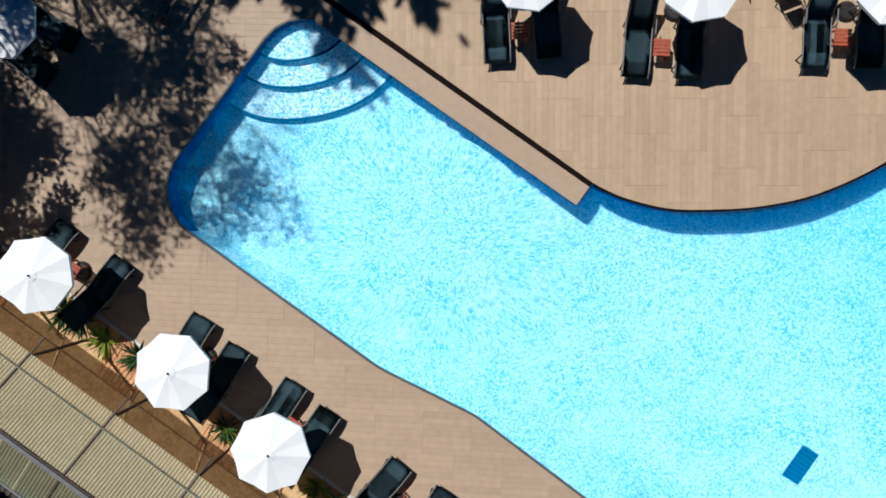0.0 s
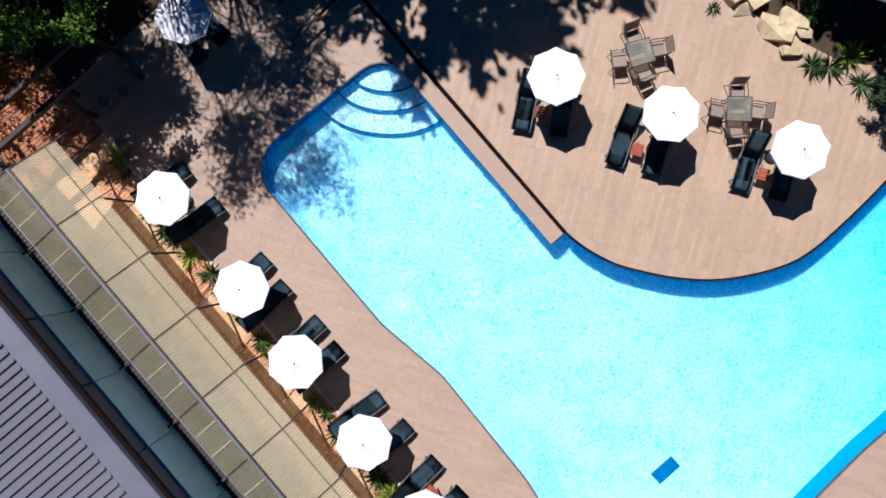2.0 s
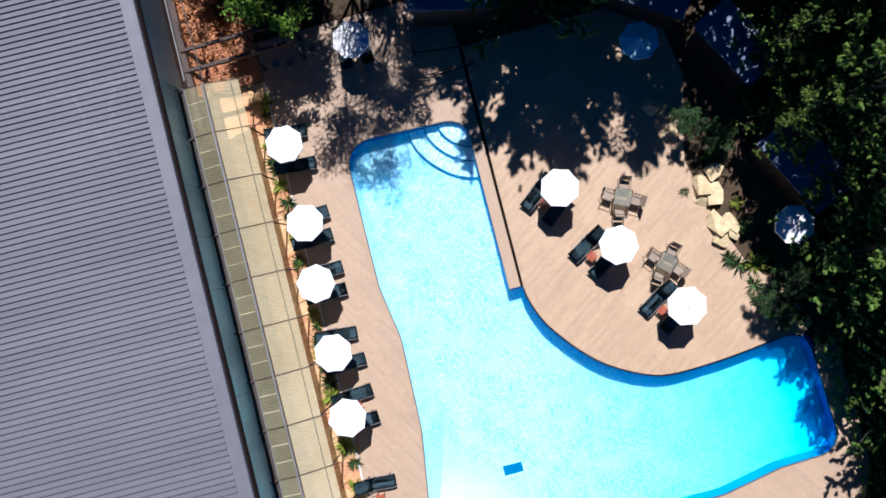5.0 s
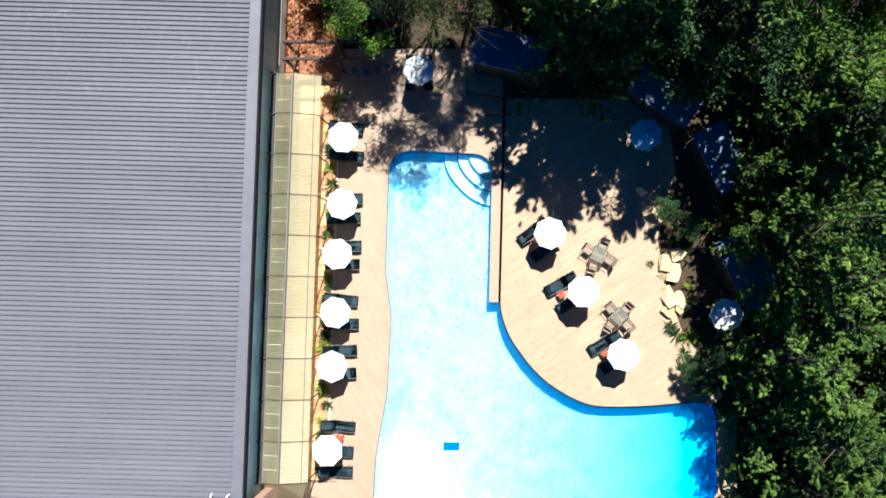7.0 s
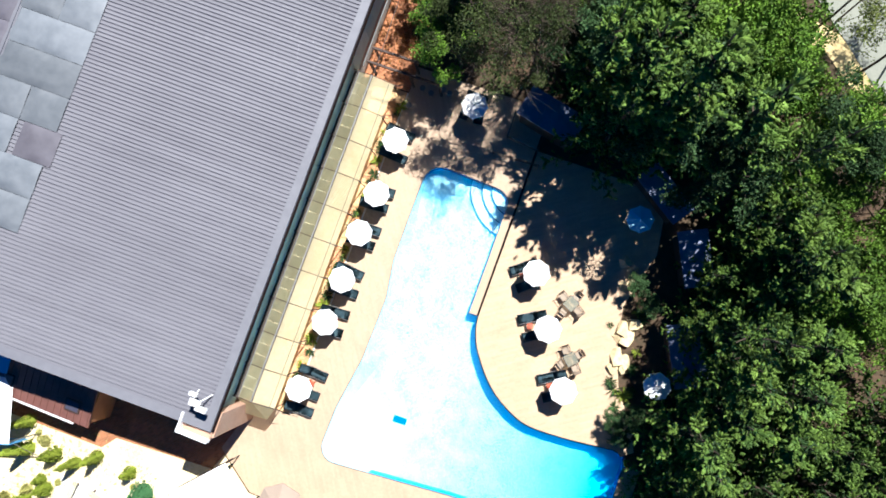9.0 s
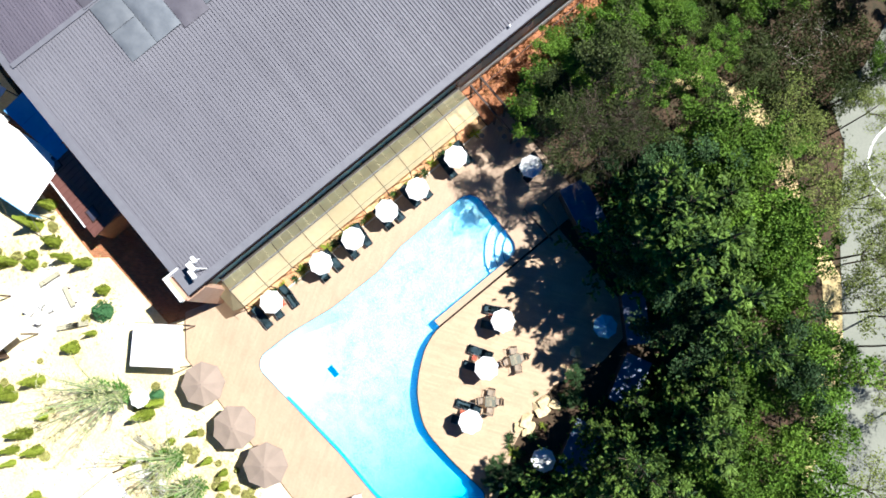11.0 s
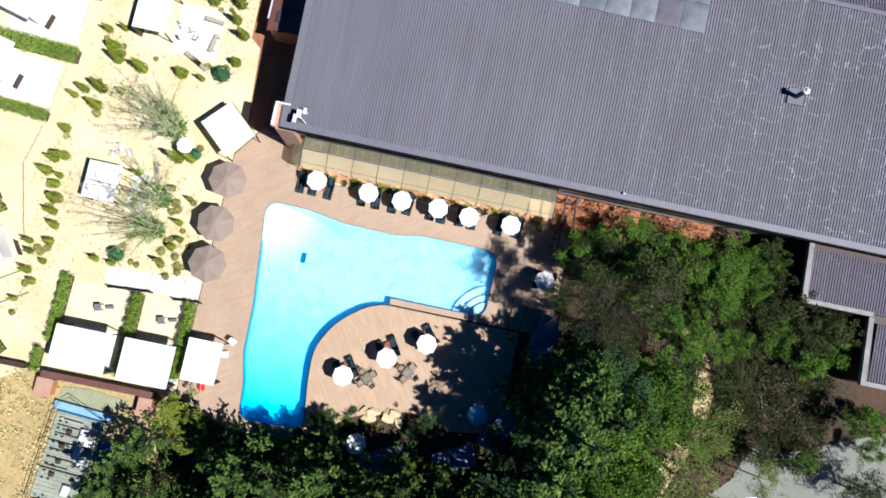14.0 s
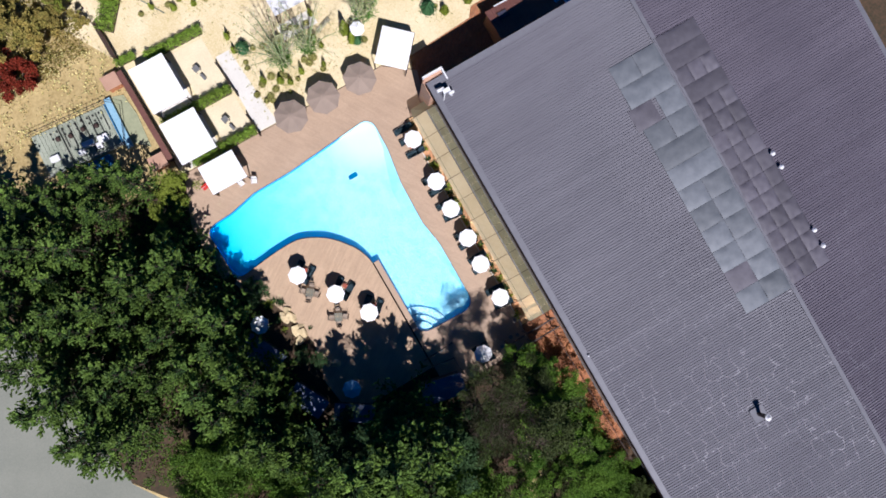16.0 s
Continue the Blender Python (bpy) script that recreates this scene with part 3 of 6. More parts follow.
coping = part("coping", slab([lip[k] for k in coping_run] + [back[k] for k in coping_run[::-1]], -0.09, 0.008), COPING)
tagged(coping, "narrow dark coping round the pool", "coping", kind="structure")
bm = bmesh.new()
for tri in tessellate_polygon([[Vector((x, y, 0)) for x, y in POOL]]):
    pts = [POOL[i] for i in tri]
    if (pts[1][0] - pts[0][0]) * (pts[2][1] - pts[0][1]) - (pts[1][1] - pts[0][1]) * (pts[2][0] - pts[0][0]) < 0:
        pts = pts[::-1]
    bm.faces.new([bm.verts.new((*p, WATERLINE)) for p in pts])
bmesh.ops.remove_doubles(bm, verts=bm.verts, dist=1e-4)
water = part("water", bm, WATER)
water.visible_shadow = False
tagged(water, "clear turquoise pool water with faint ripples", "water", kind="structure")

# three curved steps in the corner, with dark nosings
steps = thing("pool_steps", "curved pale mosaic steps with dark blue nosings in the pool corner", "pool steps")


def step_arc(radius):
    """A quarter of a slightly flattened circle round the pool corner."""
    return [(0.05 - radius * (1 - 0.05 * math.sin(2 * a) ** 2) * math.cos(a), 8.9 - radius * (1 - 0.05 * math.sin(2 * a) ** 2) * math.sin(a)) for a in np.linspace(0, math.pi / 2, 28)]


for radius, z in ((3.12, -0.64), (2.28, -0.48), (1.6, -0.31)):
    fan = [(0.0, 8.97)] + [(min(x, 0.0), y) for x, y in step_arc(radius)]
    part("step", slab(fan, SHALLOW_Z - 0.05, z), TILE_STEP, steps)
    part("nosing", slab(step_arc(radius + 0.012) + step_arc(radius - 0.045)[::-1], z - 0.06, z + 0.006), NOSING, steps, "dark blue step nosing")

drain = thing("pool_drain", "dark blue rectangular drain grate on the pool floor", "drain", at=pose(-2.15, -8.75, FLOOR_Z, 0, 0, 2))
part("grate_frame", boxed(-0.48, 0.48, -0.24, 0.24, 0, 0.02), GRATE, drain)
for k in range(8):
    part("bar", boxed(-0.45 + k * 0.115, -0.385 + k * 0.115, -0.21, 0.21, 0.02, 0.035), NOSING, drain)

# ---- ground and decks ----
BIG = 900.0
ground = part("ground", slab([(-BIG, -BIG), (BIG, -BIG), (BIG, BIG), (-BIG, BIG)], -0.6, -0.10, holes=[offset(POOL, 0.2)]), SOIL)
tagged(ground, "dark woodland soil with leaf litter", "ground", kind="structure")

# pool side from the inner corner round the north, west and south
i0 = min(range(len(POOL)), key=lambda k: (POOL[k][0] - 0.0) ** 2 + (POOL[k][1] - 8.1) ** 2)
i1 = min(range(len(POOL)), key=lambda k: (POOL[k][0] - 12.95) ** 2 + (POOL[k][1] + 6.1) ** 2)
EDGE = offset(POOL, 0.02)
rim = []
k = i1
while True:
    rim.append(EDGE[k])
    if k == i0:
        break
    k = (k + 1) % len(POOL)
WEST = rim + [(0.46, 8.6), (0.46, 15.2), (-9.4, 15.2), (-9.4, -11.0), (-12.0, -11.0), (-13.2, -14.8), (-10.2, -16.9), (12.2, -16.9), (14.2, -12.0), (14.2, -6.0)]
deck_west = part("deck_west", slab(WEST, -0.3, -0.006), DECK_GAP)
tagged(deck_west, "pinkish tan board terrace along the pool", "terrace", kind="structure")
j0 = min(range(len(POOL)), key=lambda k: (POOL[k][0] - 0.58) ** 2 + (POOL[k][1]) ** 2)
j1 = min(range(len(POOL)), key=lambda k: (POOL[k][0] - 12.6) ** 2 + (POOL[k][1] + 5.5) ** 2)
curve = [EDGE[k] for k in range(j0, j1 + 1)]
EAST = curve + [(13.4, -5.0), (12.6, -3.2), (11.2, -1.6), (10.2, 1.0), (9.6, 4.0), (10.6, 8.0), (10.0, 12.2), (0.632, 12.2)]
deck_east = part("deck_east", slab(EAST, -0.3, -0.006), DECK_GAP)
tagged(deck_east, "tan board terrace with a curved edge at the pool", "terrace", kind="structure")
ledge = part("ledge", slab([(-0.09, 0.02), (0.46, 0.02), (0.46, 8.6), (-0.09, 8.0)], -0.13, 0.014), DECK_W)
tagged(ledge, "low board ledge between terrace and pool", "ledge", kind="structure")
# Slot between ledge and terrace, its shade put into a near-black colour.
fascia = part("fascia", boxed(0.461, 0.63, 0.02, 12.2, -0.3, -0.03), FASCIA)
tagged(fascia, "near-black strip for the shaded slot beside the ledge", "edging", kind="structure")
fascia_curve = part("fascia_curve", slab([p for p in offset(POOL, 0.015)[j0 + 1:j1 + 1]] + [p for p in offset(POOL, -0.035)[j0 + 1:j1 + 1]][::-1], -0.13, 0.008), FASCIA)
tagged(fascia_curve, "dark brown edging along the curved terrace", "edging", kind="structure")

# garden, planting strip, brick areas
garden = part("garden", slab([(-120, -14.8), (-13.4, -14.8), (-10.3, -17.0), (12.4, -17.0), (12.4, -30.0), (30, -60), (-120, -60)], -0.3, -0.05), GRAVEL)
tagged(garden, "pale sandy gravel of the dry garden", "gravel", kind="structure")
dry = part("dry_earth", slab([(12.5, -17.2), (30, -17.2), (30, -60), (12.5, -30.2)], -0.3, -0.06), DRY)
tagged(dry, "bare dry yellow earth beside the garden", "earth", kind="structure")
bed = part("planting_bed", slab([(-11.9, -10.9), (-9.45, -10.9), (-9.45, 13.2), (-11.9, 13.2)], -0.3, -0.03), BED)
tagged(bed, "orange bark planting bed under the awning edge", "planting bed", kind="structure")
kerb = part("kerb", boxed(-9.5, -9.40, -10.9, 13.2, -0.2, 0.03, bevel=0.01), PAVING)
tagged(kerb, "pale stone kerb of the planting bed", "kerb", kind="structure")
brick_north = part("brick_path_north", slab([(-13.4, 13.3), (-9.45, 13.3), (-9.45, 21.0), (-11.2, 28.0), (-13.4, 29.0)], -0.3, -0.045), MORTAR)
tagged(brick_north, "orange brick path beside the hall", "brick path", kind="structure")
brick_south = part("brick_path_south", slab([(-36.0, -18.3), (-21.4, -17.9), (-20.6, -16.9), (-13.3, -16.4), (-12.4, -14.0), (-12.4, -11.6), (-36.0, -11.6)], -0.3, -0.035), MORTAR)
tagged(brick_south, "brick paving along the end of the hall", "brick path", kind="structure")
court = part("court", slab([(2.0, 50.0), (4.0, 45.0), (6.2, 39.5), (6.6, 35.4), (9.9, 33.9), (14.3, 29.2), (17.6, 26.3), (22.4, 22.0), (31.5, 7.0), (33, -12), (45, -26), (110, -26), (110, 90), (8.0, 60)], -0.3, -0.05), COURT)
tagged(court, "grey-green asphalt sports court", "court", kind="structure")
def ribbon(points, wide):
    """A band of even width along a line of points."""
    left, right = [], []
    for k, p in enumerate(points):
        d = (Vector(points[min(k + 1, len(points) - 1)]) - Vector(points[max(k - 1, 0)])).normalized()
        w = wide * RNG.uniform(0.75, 1.2) / 2
        left.append((p[0] - d.y * w, p[1] + d.x * w))
        right.append((p[0] + d.y * w, p[1] - d.x * w))
    return left + right[::-1]


path_ne = part("sand_path", slab(ribbon([(-5.0, 22.8), (-3.9, 24.6), (-2.8, 27.2), (-1.5, 28.5), (-0.1, 29.3), (2.8, 30.3), (5.5, 30.0), (8.0, 28.9), (9.9, 28.1), (14.1, 26.3), (17.0, 25.8), (20.5, 23.0), (27, 14.6), (34.6, 4.5)], 1.9), -0.3, -0.055), SAND)
tagged(path_ne, "pale sandy path through the trees", "path", kind="structure")
line = thing("court_line", "white painted lines on the sports court", "court marking")
arc = [(14.7 + 3.8 * math.cos(a), 37.0 + 3.8 * math.sin(a)) for a in np.linspace(math.pi, math.pi * 1.55, 20)]
arc_in = [(14.7 + 3.62 * math.cos(a), 37.0 + 3.62 * math.sin(a)) for a in np.linspace(math.pi, math.pi * 1.55, 20)]
part("arc", slab(arc + arc_in[::-1], -0.06, -0.044), LINE, line)
part("stripe", boxed(10.9, 11.08, 37.0, 39.8, -0.06, -0.044), LINE, line)
part("stripe", boxed(18.6, 23.5, 35.9, 36.05, -0.06, -0.044), LINE, line)
part("stripe", boxed(18.6, 18.75, 35.9, 41, -0.06, -0.044), LINE, line)

# ---- the hall ----
EAVE_X, RIDGE_X, WEST_X, Y0, Y1 = -12.05, -32.2, -53.3, -11.8, 62.0
EAVE_Z, RIDGE_Z = 7.0, 8.7
hall = thing("hall", "long low hall with a grey ribbed metal roof", "building", kind="structure")
part("wall_east", boxed(-13.2, -12.95, Y0 + 0.5, Y1 - 0.5, 0, 6.8), WALL, hall)
part("wall_south", boxed(WEST_X + 0.6, -12.5, Y0 + 0.35, Y0 + 0.6, 0, 6.8), WALL, hall)
part("wall_west", boxed(WEST_X + 0.3, WEST_X + 0.6, Y0 + 0.5, Y1 - 0.5, 0, 6.8), WALL, hall)
part("wall_north", boxed(WEST_X + 0.6, -12.5, Y1 - 0.6, Y1 - 0.35, 0, 6.8), WALL, hall)
# Eave shade on the upper wall is built as dark panels and a band.
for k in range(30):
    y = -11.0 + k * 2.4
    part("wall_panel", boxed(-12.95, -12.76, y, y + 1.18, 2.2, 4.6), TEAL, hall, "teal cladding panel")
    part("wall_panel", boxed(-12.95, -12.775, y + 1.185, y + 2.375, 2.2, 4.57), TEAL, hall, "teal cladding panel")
    part("window", boxed(-12.95, -12.83, y + 0.03, y + 2.345, 4.63, 6.2), NAVY, hall, "dark panel standing in for eave shade on the wall")
part("wall_band", boxed(-12.95, -12.8, Y0 + 0.5, Y1 - 0.5, 6.23, 6.68), NAVY, hall, "dark band standing in for shade under the eave")
deck_bm = bmesh.new()
pts = [(EAVE_X, EAVE_Z), (RIDGE_X, RIDGE_Z), (WEST_X, EAVE_Z)]
top = [[deck_bm.verts.new((x, y, z - 0.06)) for x, z in pts] for y in (Y0, Y1)]
low = [[deck_bm.verts.new((x, y, z - 0.30)) for x, z in pts] for y in (Y0, Y1)]
for a in range(2):
    deck_bm.faces.new((top[0][a], top[1][a], top[1][a + 1], top[0][a + 1]))
    deck_bm.faces.new((low[0][a + 1], low[1][a + 1], low[1][a], low[0][a]))
for e in range(2):
    deck_bm.faces.new((top[e][0], top[e][1], top[e][2], low[e][2], low[e][1], low[e][0]))
for a in (0, 2):
    deck_bm.faces.new((top[0][a], top[1][a], low[1][a], low[0][a]))
bmesh.ops.recalc_face_normals(deck_bm, faces=deck_bm.faces)
part("roof_deck", deck_bm, ROOF_TRIM, hall)


def sheet_mesh(span, rise, look_of=ROOF):
    """One roof sheet, a metre wide, with four standing ribs, from the eave up to the ridge."""
    bm = bmesh.new()
    inner = 0.55 / span
    for k in range(4):
        y = k * 0.25
        prof = [(y, 0.0), (y + 0.185, 0.0), (y + 0.195, 0.062), (y + 0.24, 0.062), (y + 0.25, 0.0)]
        rows = []
        for f in (inner, 1.0):
            rows.append([bm.verts.new((-span * f, yy, rise * f + h)) for yy, h in prof])
        for a in range(4):
            bm.faces.new((rows[0][a], rows[0][a + 1], rows[1][a + 1], rows[1][a]))
        bm.faces.new([rows[0][k] for k in (4, 3, 2, 1)])
    bmesh.ops.remove_doubles(bm, verts=bm.verts, dist=1e-5)
    me = bpy.data.meshes.new("roof_sheet")
    bm.normal_update()
    bm.to_mesh(me)
    bm.free()
    me.materials.append(look_of)
    return me


east_span, west_span = EAVE_X - RIDGE_X, RIDGE_X - WEST_X
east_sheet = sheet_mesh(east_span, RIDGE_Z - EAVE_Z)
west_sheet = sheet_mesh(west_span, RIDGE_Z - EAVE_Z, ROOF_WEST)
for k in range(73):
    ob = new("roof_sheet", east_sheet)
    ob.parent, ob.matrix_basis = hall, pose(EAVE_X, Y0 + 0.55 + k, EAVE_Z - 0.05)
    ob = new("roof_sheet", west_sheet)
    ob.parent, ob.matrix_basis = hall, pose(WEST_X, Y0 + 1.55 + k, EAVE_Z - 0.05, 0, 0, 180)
part("ridge_cap", boxed(RIDGE_X - 0.2, RIDGE_X + 0.2, Y0 + 0.5, Y1 - 0.5, RIDGE_Z + 0.02, RIDGE_Z + 0.06), ROOF_TRIM, hall)
part("eave_flashing", boxed(EAVE_X - 0.05, EAVE_X + 0.03, Y0, Y1, EAVE_Z - 0.32, EAVE_Z + 0.0), ROOF_TRIM, hall)
part("gutter", boxed(EAVE_X + 0.034, EAVE_X + 0.16, Y0, Y1, EAVE_Z - 0.30, EAVE_Z - 0.16, bevel=0.02), FASCIA, hall, "dark gutter under the roof edge")
part("end_flashing", boxed(EAVE_X - 21.3, EAVE_X, Y0 - 0.02, Y0 + 0.04, EAVE_Z - 0.35, EAVE_Z - 0.07), ROOF_TRIM, hall)
part("corner_pier", boxed(-13.9, -12.0, -12.35, -11.0, 0, 6.7), SALMON, hall, "pale brick pier at the corner of the hall")
part("pier_cap", boxed(-14.0, -13.86, -12.45, -11.2, 6.7, 7.25), WHITE, hall, "white coping on the brick corner")
part("pier_cap", boxed(-13.86, -11.95, -12.45, -12.3, 6.7, 7.25), WHITE, hall, "white coping on the brick corner")
part("pier_face", boxed(-12.3, -11.85, -12.2, -10.6, 0, 6.6, bevel=0.02), SALMON, hall, "pale brick face below the white coping")

# pillow-like skylight panels on both sides of the ridge
skylight = thing("skylight", "long skylight of pale quilted plastic panels on the roof", "skylight")
PILLOW = bmesh.new()
bmesh.ops.create_grid(PILLOW, x_segments=8, y_segments=8, size=0.5)
for v in PILLOW.verts:
    fx, fy = abs(v.co.x) * 2, abs(v.co.y) * 2
    v.co.z = 0.17 * (1 - fx ** 4) * (1 - fy ** 4) + 0.03 * math.sin(9 * v.co.x + 4) * math.sin(7 * v.co.y)
for f in PILLOW.faces:
    f.smooth = True
pillow = bpy.data.meshes.new("panel")
PILLOW.to_mesh(pillow)
PILLOW.free()
pillow_dark = pillow.copy()
pillow.materials.append(SKYLIGHT)
pillow_dark.materials.append(SKYLIGHT_DARK)
slope_e, slope_w = math.degrees(math.atan2(RIDGE_Z - EAVE_Z, east_span)), math.degrees(math.atan2(RIDGE_Z - EAVE_Z, west_span))
for side, columns, rows, far, y0, y1 in ((1, 2, 12, 4.95, -4.6, 21.6), (-1, 3, 15, 4.55, -4.9, 21.4)):
    slope = slope_e if side > 0 else slope_w
    wide, long = far / columns, (y1 - y0) / rows
    for r in range(rows):
        joined = side > 0 and r in (1, 4, 5) or side < 0 and r in (0, 1, 3)
        for c in range(1 if joined else columns):
            w = far if joined else wide
            out = 0.08 + w * (c + 0.5) + (0.4 if side > 0 and r == 2 and c == 1 else 0.0)
            # West panels and two eastern ones take the darker tone.
            ob = new("panel", pillow_dark if side < 0 or r in (2, 10) and c == 1 else pillow)
            ob.parent = skylight
            ob.matrix_basis = pose(RIDGE_X + side * out, y0 + (r + 0.5) * long, RIDGE_Z - out * math.tan(radians(slope)) + 0.05, RNG.uniform(-1, 1), side * slope + RNG.uniform(-1, 1), 0) @ Matrix.Diagonal((w - 0.02, long - 0.02, RNG.uniform(0.5, 1.1), 1))
part("skylight_frame", boxed(RIDGE_X - 0.07, RIDGE_X + 0.07, -4.9, 21.7, RIDGE_Z + 0.06, RIDGE_Z + 0.12), ROOF_TRIM, skylight)


def roof_z(x):
    return RIDGE_Z - (RIDGE_Z - EAVE_Z) * (abs(x - RIDGE_X) / (east_span if x > RIDGE_X else west_span))


def roof_vent(x, y, size=1.0):
    t = thing("roof_vent", "small white vent on the grey metal roof", "roof vent", "vents on the roof", at=pose(x, y, roof_z(x) - 0.05) @ Matrix.Scale(size, 4))
    part("pipe", tubed([(0, 0, 0), (0, 0, 0.5)], 0.12, 10), WHITE, t)
    part("cowl", tubed([(0, 0, 0.5), (0, 0, 0.62), (0, 0, 0.7)], 0.24, 10, 0.05), WHITE, t)
    return t


for x, y in ((-36.85, 9.85), (-36.95, 11.35), (-36.75, 18.05), (-36.75, 19.75)):
    roof_vent(x, y)
roof_vent(-12.5, 17.55, 0.45)
flue = thing("flue", "dark leaning flue pipe with a white cap on the roof", "flue", at=pose(-23.6, 30.35, roof_z(-23.6) - 0.05))
part("pipe", tubed([(0, 0, 0), (0, 0, 1.7)], 0.2, 10), RUST, flue)
part("cap", tubed([(0, 0, 1.7), (0, 0, 1.8), (0, 0, 1.95)], 0.32, 10, 0.08), WHITE, flue)
part("base_plate", boxed(-0.7, 0.7, -0.7, 0.7, 0.05, 0.13), ROOF_TRIM, flue)

mast = thing("lamp_bracket", "white steel floodlight bracket on the roof corner", "floodlight", at=pose(-13.1, -10.15, roof_z(-13.1) - 0.02))
for a, b in (((-0.45, -0.4, 0), (-0.2, -0.1, 1.1)), ((0.45, -0.4, 0), (0.2, -0.1, 1.1)), ((-0.45, 0.5, 0), (-0.2, 0.1, 1.1)), ((0.45, 0.5, 0), (0.2, 0.1, 1.1))):
    part("leg", tubed([a, b], 0.045), WHITE, mast)
part("top_frame", boxed(-0.35, 0.35, -0.2, 0.2, 1.1, 1.18), WHITE, mast)
part("lamp", boxed(0.05, 0.75, -0.45, -0.2, 0.75, 1.05, bevel=0.03), WHITE, mast, "white floodlight head")
part("lamp", boxed(-0.6, -0.1, 0.25, 0.5, 0.75, 1.05, bevel=0.03), WHITE, mast, "white floodlight head")
part("lamp_box", boxed(-0.3, 0.3, -0.5, -0.3, 0.1, 0.5), RUST, mast)

# lower wing at the north-east
wing = thing("wing", "lower grey-roofed wing with grey concrete parapets", "building", kind="structure")
part("wall", boxed(-12.4, -7.2, 35.5, 62, 0, 4.7), RUST, wing)
part("wall", boxed(-7.2, -1.2, 42.2, 62, 0, 4.2), RUST, wing)
part("parapet", boxed(-12.4, -6.9, 35.1, 35.55, 4.7, 5.1), CONCRETE, wing, "weathered grey concrete parapet")
part("parapet", boxed(-7.3, -6.9, 35.55, 41.6, 4.7, 5.1), CONCRETE, wing, "weathered grey concrete parapet")
part("parapet", boxed(-6.9, -0.9, 41.6, 42.05, 4.2, 4.6), CONCRETE, wing, "weathered grey concrete parapet")
part("parapet", boxed(-1.3, -0.9, 42.05, 60, 4.2, 4.6), CONCRETE, wing, "weathered grey concrete parapet")
rib = sheet_mesh(5.0, -0.25, ROOF_WEST)
for k in range(24):
    ob = new("roof_sheet", rib)
    ob.parent, ob.matrix_basis = wing, pose(-12.3, 35.5 + k, 4.95, 0, 0, 0) @ Matrix.Diagonal((-1, 1, 1, 1))
    if k > 6:
        ob = new("roof_sheet", rib)
        ob.parent, ob.matrix_basis = wing, pose(-7.1, 35.5 + k, 4.5, 0, 0, 0) @ Matrix.Diagonal((-1.2, 1, 1, 1))

# low annex roof at the south end
annex = thing("annex", "low annex with a dark brown ribbed roof and two skylights", "annex", kind="structure")
part("wall", boxed(-28.8, -21.6, -15.7, -12.1, 0, 2.6), BRICK, annex)
tilt = Matrix.Translation((-25.2, -14.0, 3.0)) @ Matrix.Rotation(radians(11), 4, "X")
part("roof", boxed(-3.7, 3.7, -2.0, 2.0, -0.06, 0.06, turn=tilt), BROWN_ROOF, annex)
for k in range(15):
    part("rib", boxed(-3.6 + k * 0.51, -3.56 + k * 0.51, -2.0, 2.0, 0.06, 0.11, turn=tilt), BROWN_ROOF, annex)
for x in (-2.8, 2.3):
    w = part("roof_window", boxed(x - 0.55, x + 0.55, -1.3, -0.45, 0.05, 0.16, turn=tilt), RUST, annex, "dark roof window")
    part("pane", boxed(x - 0.45, x + 0.45, -1.2, -0.55, 0.155, 0.17, turn=tilt), NAVY, w)
part("gutter", boxed(-3.7, 2.6, -2.16, -2.02, -0.08, 0.06, turn=tilt), WHITE, annex, "white gutter")

# ---- the awning along the hall ----
awning = thing("awning", "long ribbed polycarbonate awning on a dark steel frame", "awning")
AX = ((-12.42, 2.98), (-11.47, 3.06), (-9.95, 2.5))


def awning_panel(name, a, b, y0, y1, material, ribs):
    bm = bmesh.new()
    (xa, za), (xb, zb) = a, b
    rows = []
    n = max(2, int((y1 - y0) / 0.077)) if ribs else 1
    for k in range(n * 2 + 1):
        y = y0 + (y1 - y0) * k / (n * 2)
        lift = 0.026 if k % 2 else 0.0
        rows.append((bm.verts.new((xa, y, za + lift)), bm.verts.new((xb, y, zb + lift))))
    for r, s in zip(rows, rows[1:]):
        bm.faces.new((r[0], r[1], s[1], s[0]))
    bmesh.ops.solidify(bm, geom=bm.faces[:], thickness=0.012)
    return part(name, bm, material, awning)


BAY, AY0 = 2.31, -10.3
for k in range(10):
    y = AY0 + k * BAY
    awning_panel("roof_panel", AX[1], AX[2], y + 0.02, y + BAY - 0.02, POLY, True)
    # Side panels take a darker, greener tone than the roof panels.
    for m in range(3):
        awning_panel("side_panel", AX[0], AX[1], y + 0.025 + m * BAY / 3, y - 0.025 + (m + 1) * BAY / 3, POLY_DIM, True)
        part("mullion", tubed([(AX[0][0], y + m * BAY / 3, AX[0][1] + 0.005), (AX[1][0], y + m * BAY / 3, AX[1][1] + 0.005)], 0.018), POLY, awning)
    part("grating", boxed(-12.75, -12.46, y, y + BAY - 0.03, 2.90, 2.92), RUST, awning, "dark grating beside the wall")
    for m in range(15):
        part("grating_bar", boxed(-12.75, -12.46, y + m * 0.154, y + 0.07 + m * 0.154, 2.921, 2.945), GRATING, awning)
